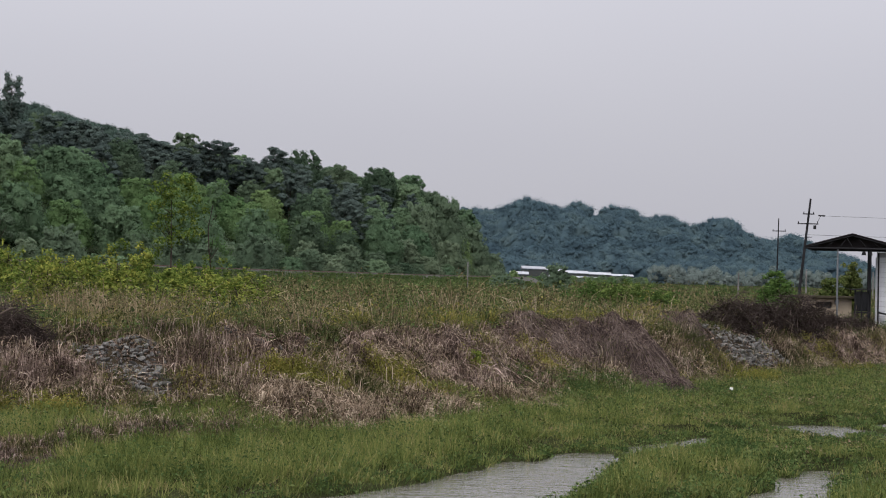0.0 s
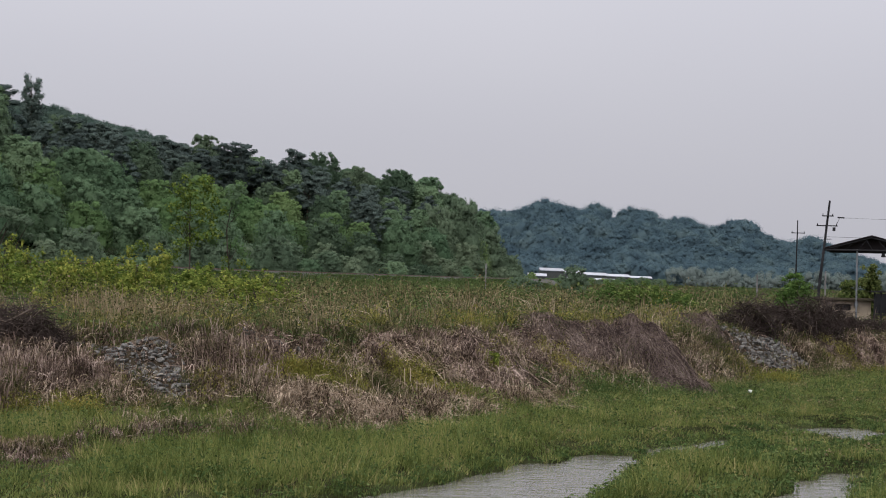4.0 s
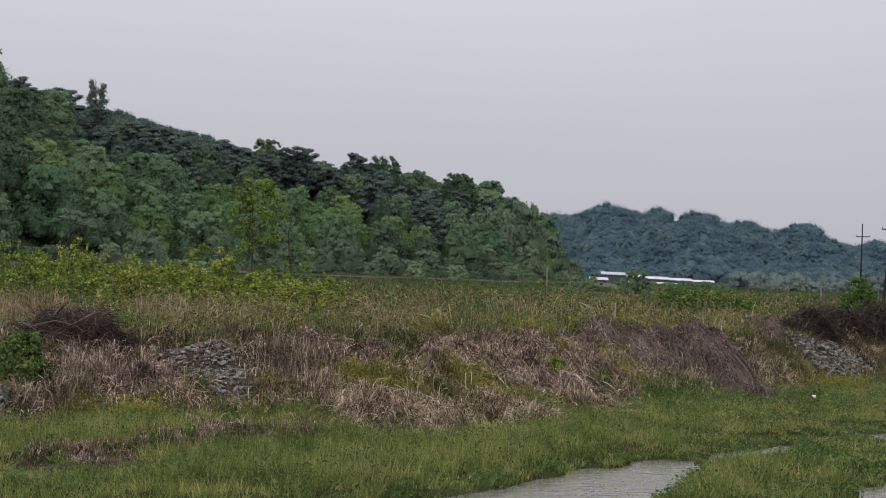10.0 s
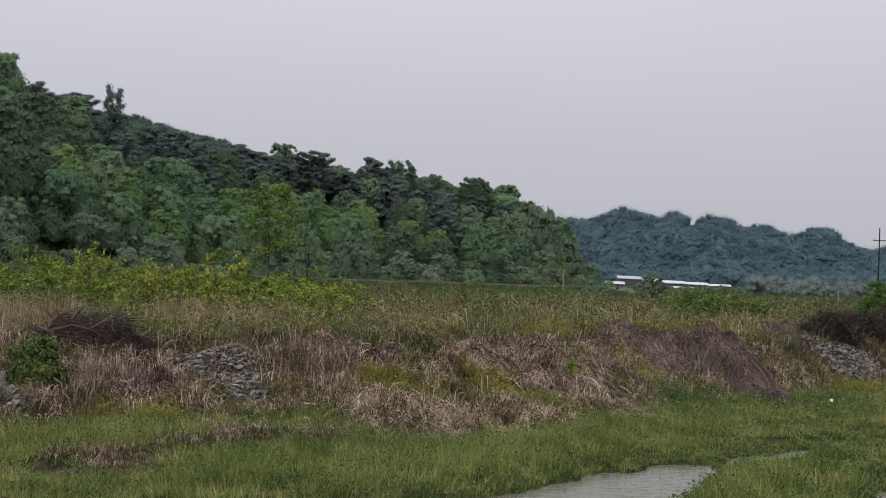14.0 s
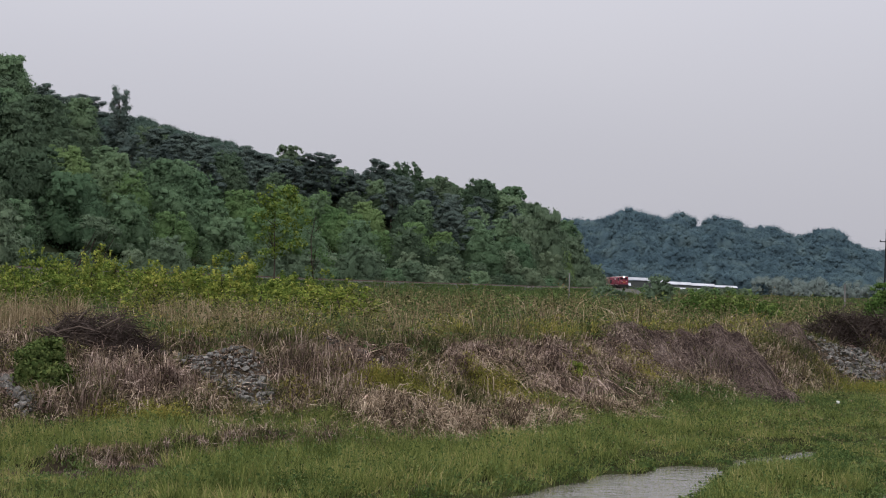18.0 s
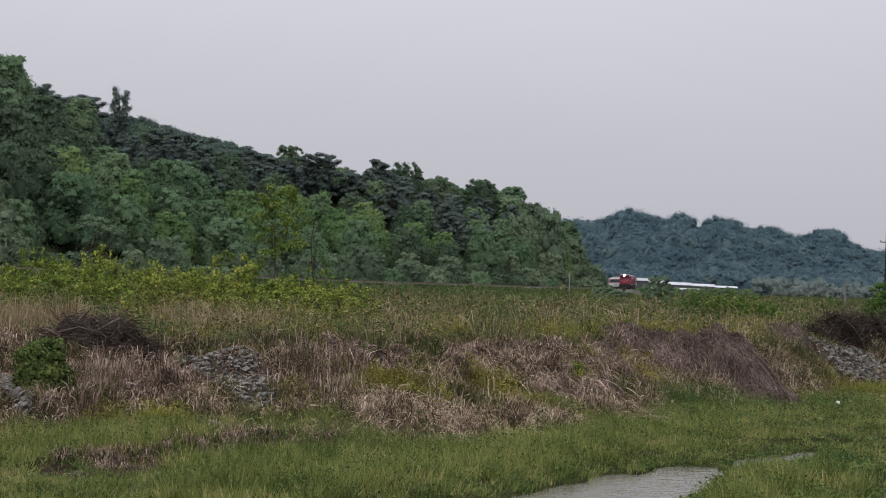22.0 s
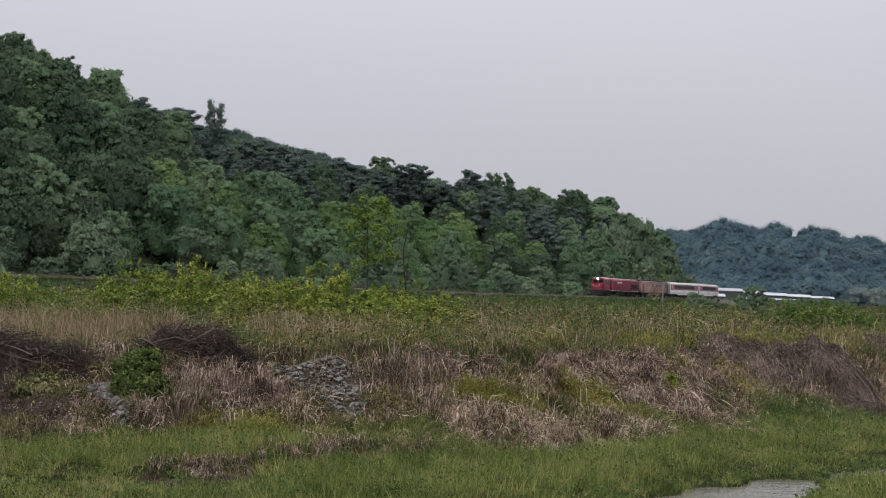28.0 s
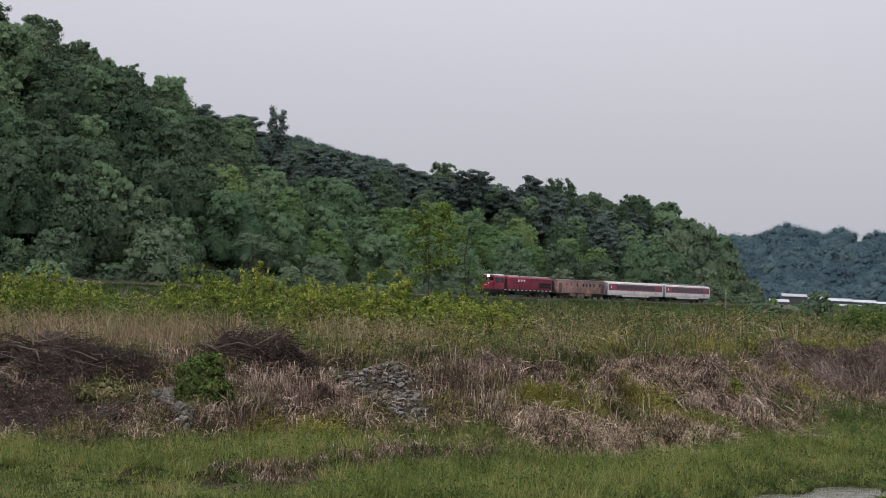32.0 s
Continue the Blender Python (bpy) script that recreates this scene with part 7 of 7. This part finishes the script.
    for y0, y1 in ((-7.6, -6.6), (-4.9, -4.1), (-1.2, -0.2), (3.5, 4.2)):
        part("roof_fan", boxed(-0.6, 0.6, y0, y1, 3.84, 3.97, 0.03), DARK_METAL, t, "dark roof fan")
    part("walkway", boxed(-1.42, 1.42, -9.6, 5.7, 1.3, 1.36), TRAIN_DARK, t)
    part("exhaust", boxed(-0.35, 0.35, 1.2, 2.0, 3.98, 4.12, 0.03), DARK_METAL, t)
    part("number_bar", boxed(-0.45, 0.45, 9.6, 9.62, 2.0, 2.16), STRIPE_ORANGE, t, "orange plate bar")
    lamp = part("headlight_box", boxed(-0.36, 0.36, 8.6, 8.86, 3.43, 3.95, 0.04), DARK_METAL, t)
    part("headlight", rodded((0, 8.86, 3.69), (0, 8.9, 3.69), 0.24, None, sides=16), HEADLIGHT, lamp, "lit white headlight")
    part("buffer_beam", boxed(-1.35, 1.35, 9.6, 9.85, 0.85, 1.35, 0.03), TRAIN_DARK, t)
    part("snow_plough", boxed(-1.2, 1.2, 9.5, 9.8, 0.22, 0.85, 0.05), TRAIN_DARK, t)
    part("coupler", boxed(-0.14, 0.14, 9.8, 10.2, 0.75, 1.05, 0.03), TRAIN_DARK, t)
    part("horn", rodded((0.5, 8.2, 4.02), (0.5, 8.6, 4.08), 0.05, 0.09), GREY_METAL, t)
    return t


def make_generator_car():
    t = tagged(new("generator_car"), "faded pink-brown generator van with stained ribbed sides", "rail van")
    part("body", shell(((1.4, 1.05), (1.42, 2.2), (1.36, 3.25)), -8.6, 8.6), TRAIN_PINK, t)
    part("roof", shell(((1.36, 3.25), (1.15, 3.58), (0.6, 3.74)), -8.6, 8.6), TRAIN_BROWN, t, "sooty brown curved roof")
    side_panels("end_door", t, TRAIN_BROWN, 1.40, ((7.0, 8.0), (-8.0, -7.0)), 1.15, 3.0, "dark brown end door", 0.02)
    part("underframe", boxed(-1.2, 1.2, -8.4, 8.4, 0.75, 1.05), TRAIN_DARK, t)
    for y in (-6.0, 6.0):
        bogie(t, y, 2, 2.3, 0.46)
    for y0, y1 in ((-3.9, -1.4), (-1.0, 1.2), (1.8, 3.9)):
        part("equipment_box", boxed(-1.25, 1.25, y0, y1, 0.5, 1.05, 0.04), TRAIN_PINK, t)
    side_panels("window", t, GLASS, 1.38, ((1.2, 1.8), (-0.9, -0.35), (-2.0, -1.4), (-3.4, -2.6), (-4.6, -4.0), (-6.8, -6.3)), 2.3, 3.0, "small dark window")
    side_panels("shutter", t, TRAIN_MAROON, 1.38, ((5.2, 5.7), (3.4, 3.9)), 2.3, 3.0, "dull red shutter")
    for k in range(13):
        y = -8.3 + k * 1.36
        side_panels("rib", t, TRAIN_PINK, 1.40, ((y, y + 0.08),), 1.1, 3.22, "", 0.03)
    for y0, y1, h in ((-8.2, -6.4, 3.86), (-6, -3.5, 3.92), (-2.9, 1.5, 3.96), (2.0, 6.5, 3.9), (6.9, 8.3, 3.86)):
        part("roof_grille", boxed(-0.7, 0.7, y0, y1, 3.68, h, 0.04), DARK_METAL, t, "dark roof cooling grille")
    for s in (-1, 1):
        part("gangway", boxed(-0.75, 0.75, min(s * 8.6, s * 8.92), max(s * 8.6, s * 8.92), 1.1, 3.3, 0.05), TRAIN_DARK, t)
    return t


def make_coach(roof_boxes):
    label = "white passenger coach with a maroon window band and roof units" if roof_boxes else "white passenger coach with a maroon window band"
    t = tagged(new("passenger_coach"), label, "rail coach", "coaches of the train")
    part("body", shell(((1.36, 0.95), (1.44, 1.3), (1.44, 1.94)), -11.6, 11.6), TRAIN_WHITE, t)
    part("window_band", shell(((1.44, 1.94), (1.43, 2.6), (1.38, 3.26)), -11.6, 11.6), TRAIN_MAROON, t, "maroon upper side")
    part("roof", shell(((1.40, 3.26), (1.28, 3.48), (0.95, 3.66), (0.4, 3.74)), -11.6, 11.6), TRAIN_ROOF, t, "pale grey curved roof")
    part("cant_rail", shell(((1.42, 3.22), (1.42, 3.28)), -11.55, 11.55), TRAIN_WHITE, t, "white strip above the windows")
    for k in range(9):
        y = -7.9 + k * 1.78
        side_panels("window", t, GLASS, 1.405, ((y, y + 1.66),), 2.25, 3.0, "dark tinted window", 0.045)
    side_panels("door", t, TRAIN_WHITE, 1.42, ((8.9, 9.75), (-9.75, -8.9)), 1.1, 1.94, "white lower half of a coach door", 0.04)
    side_panels("end_panel", t, TRAIN_WHITE, 1.40, ((11.25, 11.6), (-11.6, -11.25)), 1.94, 3.24, "white end panel", 0.05)
    side_panels("door_mark", t, STRIPE_WHITE, 1.46, ((10.0, 10.35),), 2.35, 2.9, "white class mark", 0.02)
    side_panels("number_bar", t, GREY_METAL, 1.44, ((-9.6, -8.0), (0.6, 1.1)), 1.45, 1.65, "grey lettering bar", 0.02)
    part("underframe", boxed(-1.2, 1.2, -11.2, 11.2, 0.7, 0.95), TRAIN_DARK, t)
    for y0, y1 in ((-4.6, -2.2), (-1.6, 1.4), (2.2, 5.0)):
        part("equipment_box", boxed(-1.25, 1.25, y0, y1, 0.38, 0.95, 0.05), TRAIN_DARK, t)
    part("skirt", boxed(-1.38, 1.38, -5.6, 5.6, 0.72, 0.98), TRAIN_WHITE, t)
    for y in (-8.0, 8.0):
        bogie(t, y, 2, 2.4, 0.45)
    for s in (-1, 1):
        part("end_wall", boxed(-1.38, 1.38, min(s * 11.6, s * 11.66), max(s * 11.6, s * 11.66), 1.0, 3.4), TRAIN_END, t, "blue-grey end wall")
        part("gangway", boxed(-0.7, 0.7, min(s * 11.66, s * 12.0), max(s * 11.66, s * 12.0), 1.0, 3.3, 0.06), TRAIN_DARK, t)
    for k in range(9 if roof_boxes else 0):
        y = -10.2 + k * 2.3
        part("roof_unit", boxed(-0.8, 0.8, y, y + 1.75, 3.66, 3.94, 0.05), GREY_METAL, t, "grey roof unit")
    if not roof_boxes:
        part("roof_unit", boxed(-0.6, 0.6, -10.8, -9.2, 3.66, 3.86, 0.05), GREY_METAL, t, "grey roof unit")
    return t


TRAIN = ((make_locomotive(), 10.0, 6.1), (make_generator_car(), 29.4, 6.0), (make_coach(False), 50.4, 8.0), (make_coach(True), 74.6, 8.0))


def motions():
    """The train comes round the bend: every vehicle rides with both its bogies on the track."""
    for thing, back, half in TRAIN:
        rows = []
        for k in range(65):
            t = k * 0.5
            left = 32.0 - t
            s = 15.43 * left + 0.0381 * left * left + back
            (ax, ay, az), (bx, by, bz) = rail_at(s - half), rail_at(s + half)
            turn = math.degrees(math.atan2(-(ax - bx), ay - by))
            tilt = math.degrees(math.atan2(az - bz, 2 * half))
            rows.append((t, pose((ax + bx) / 2, (ay + by) / 2, (az + bz) / 2, tilt, 0, turn)))
        walk(thing, rows)

motions()
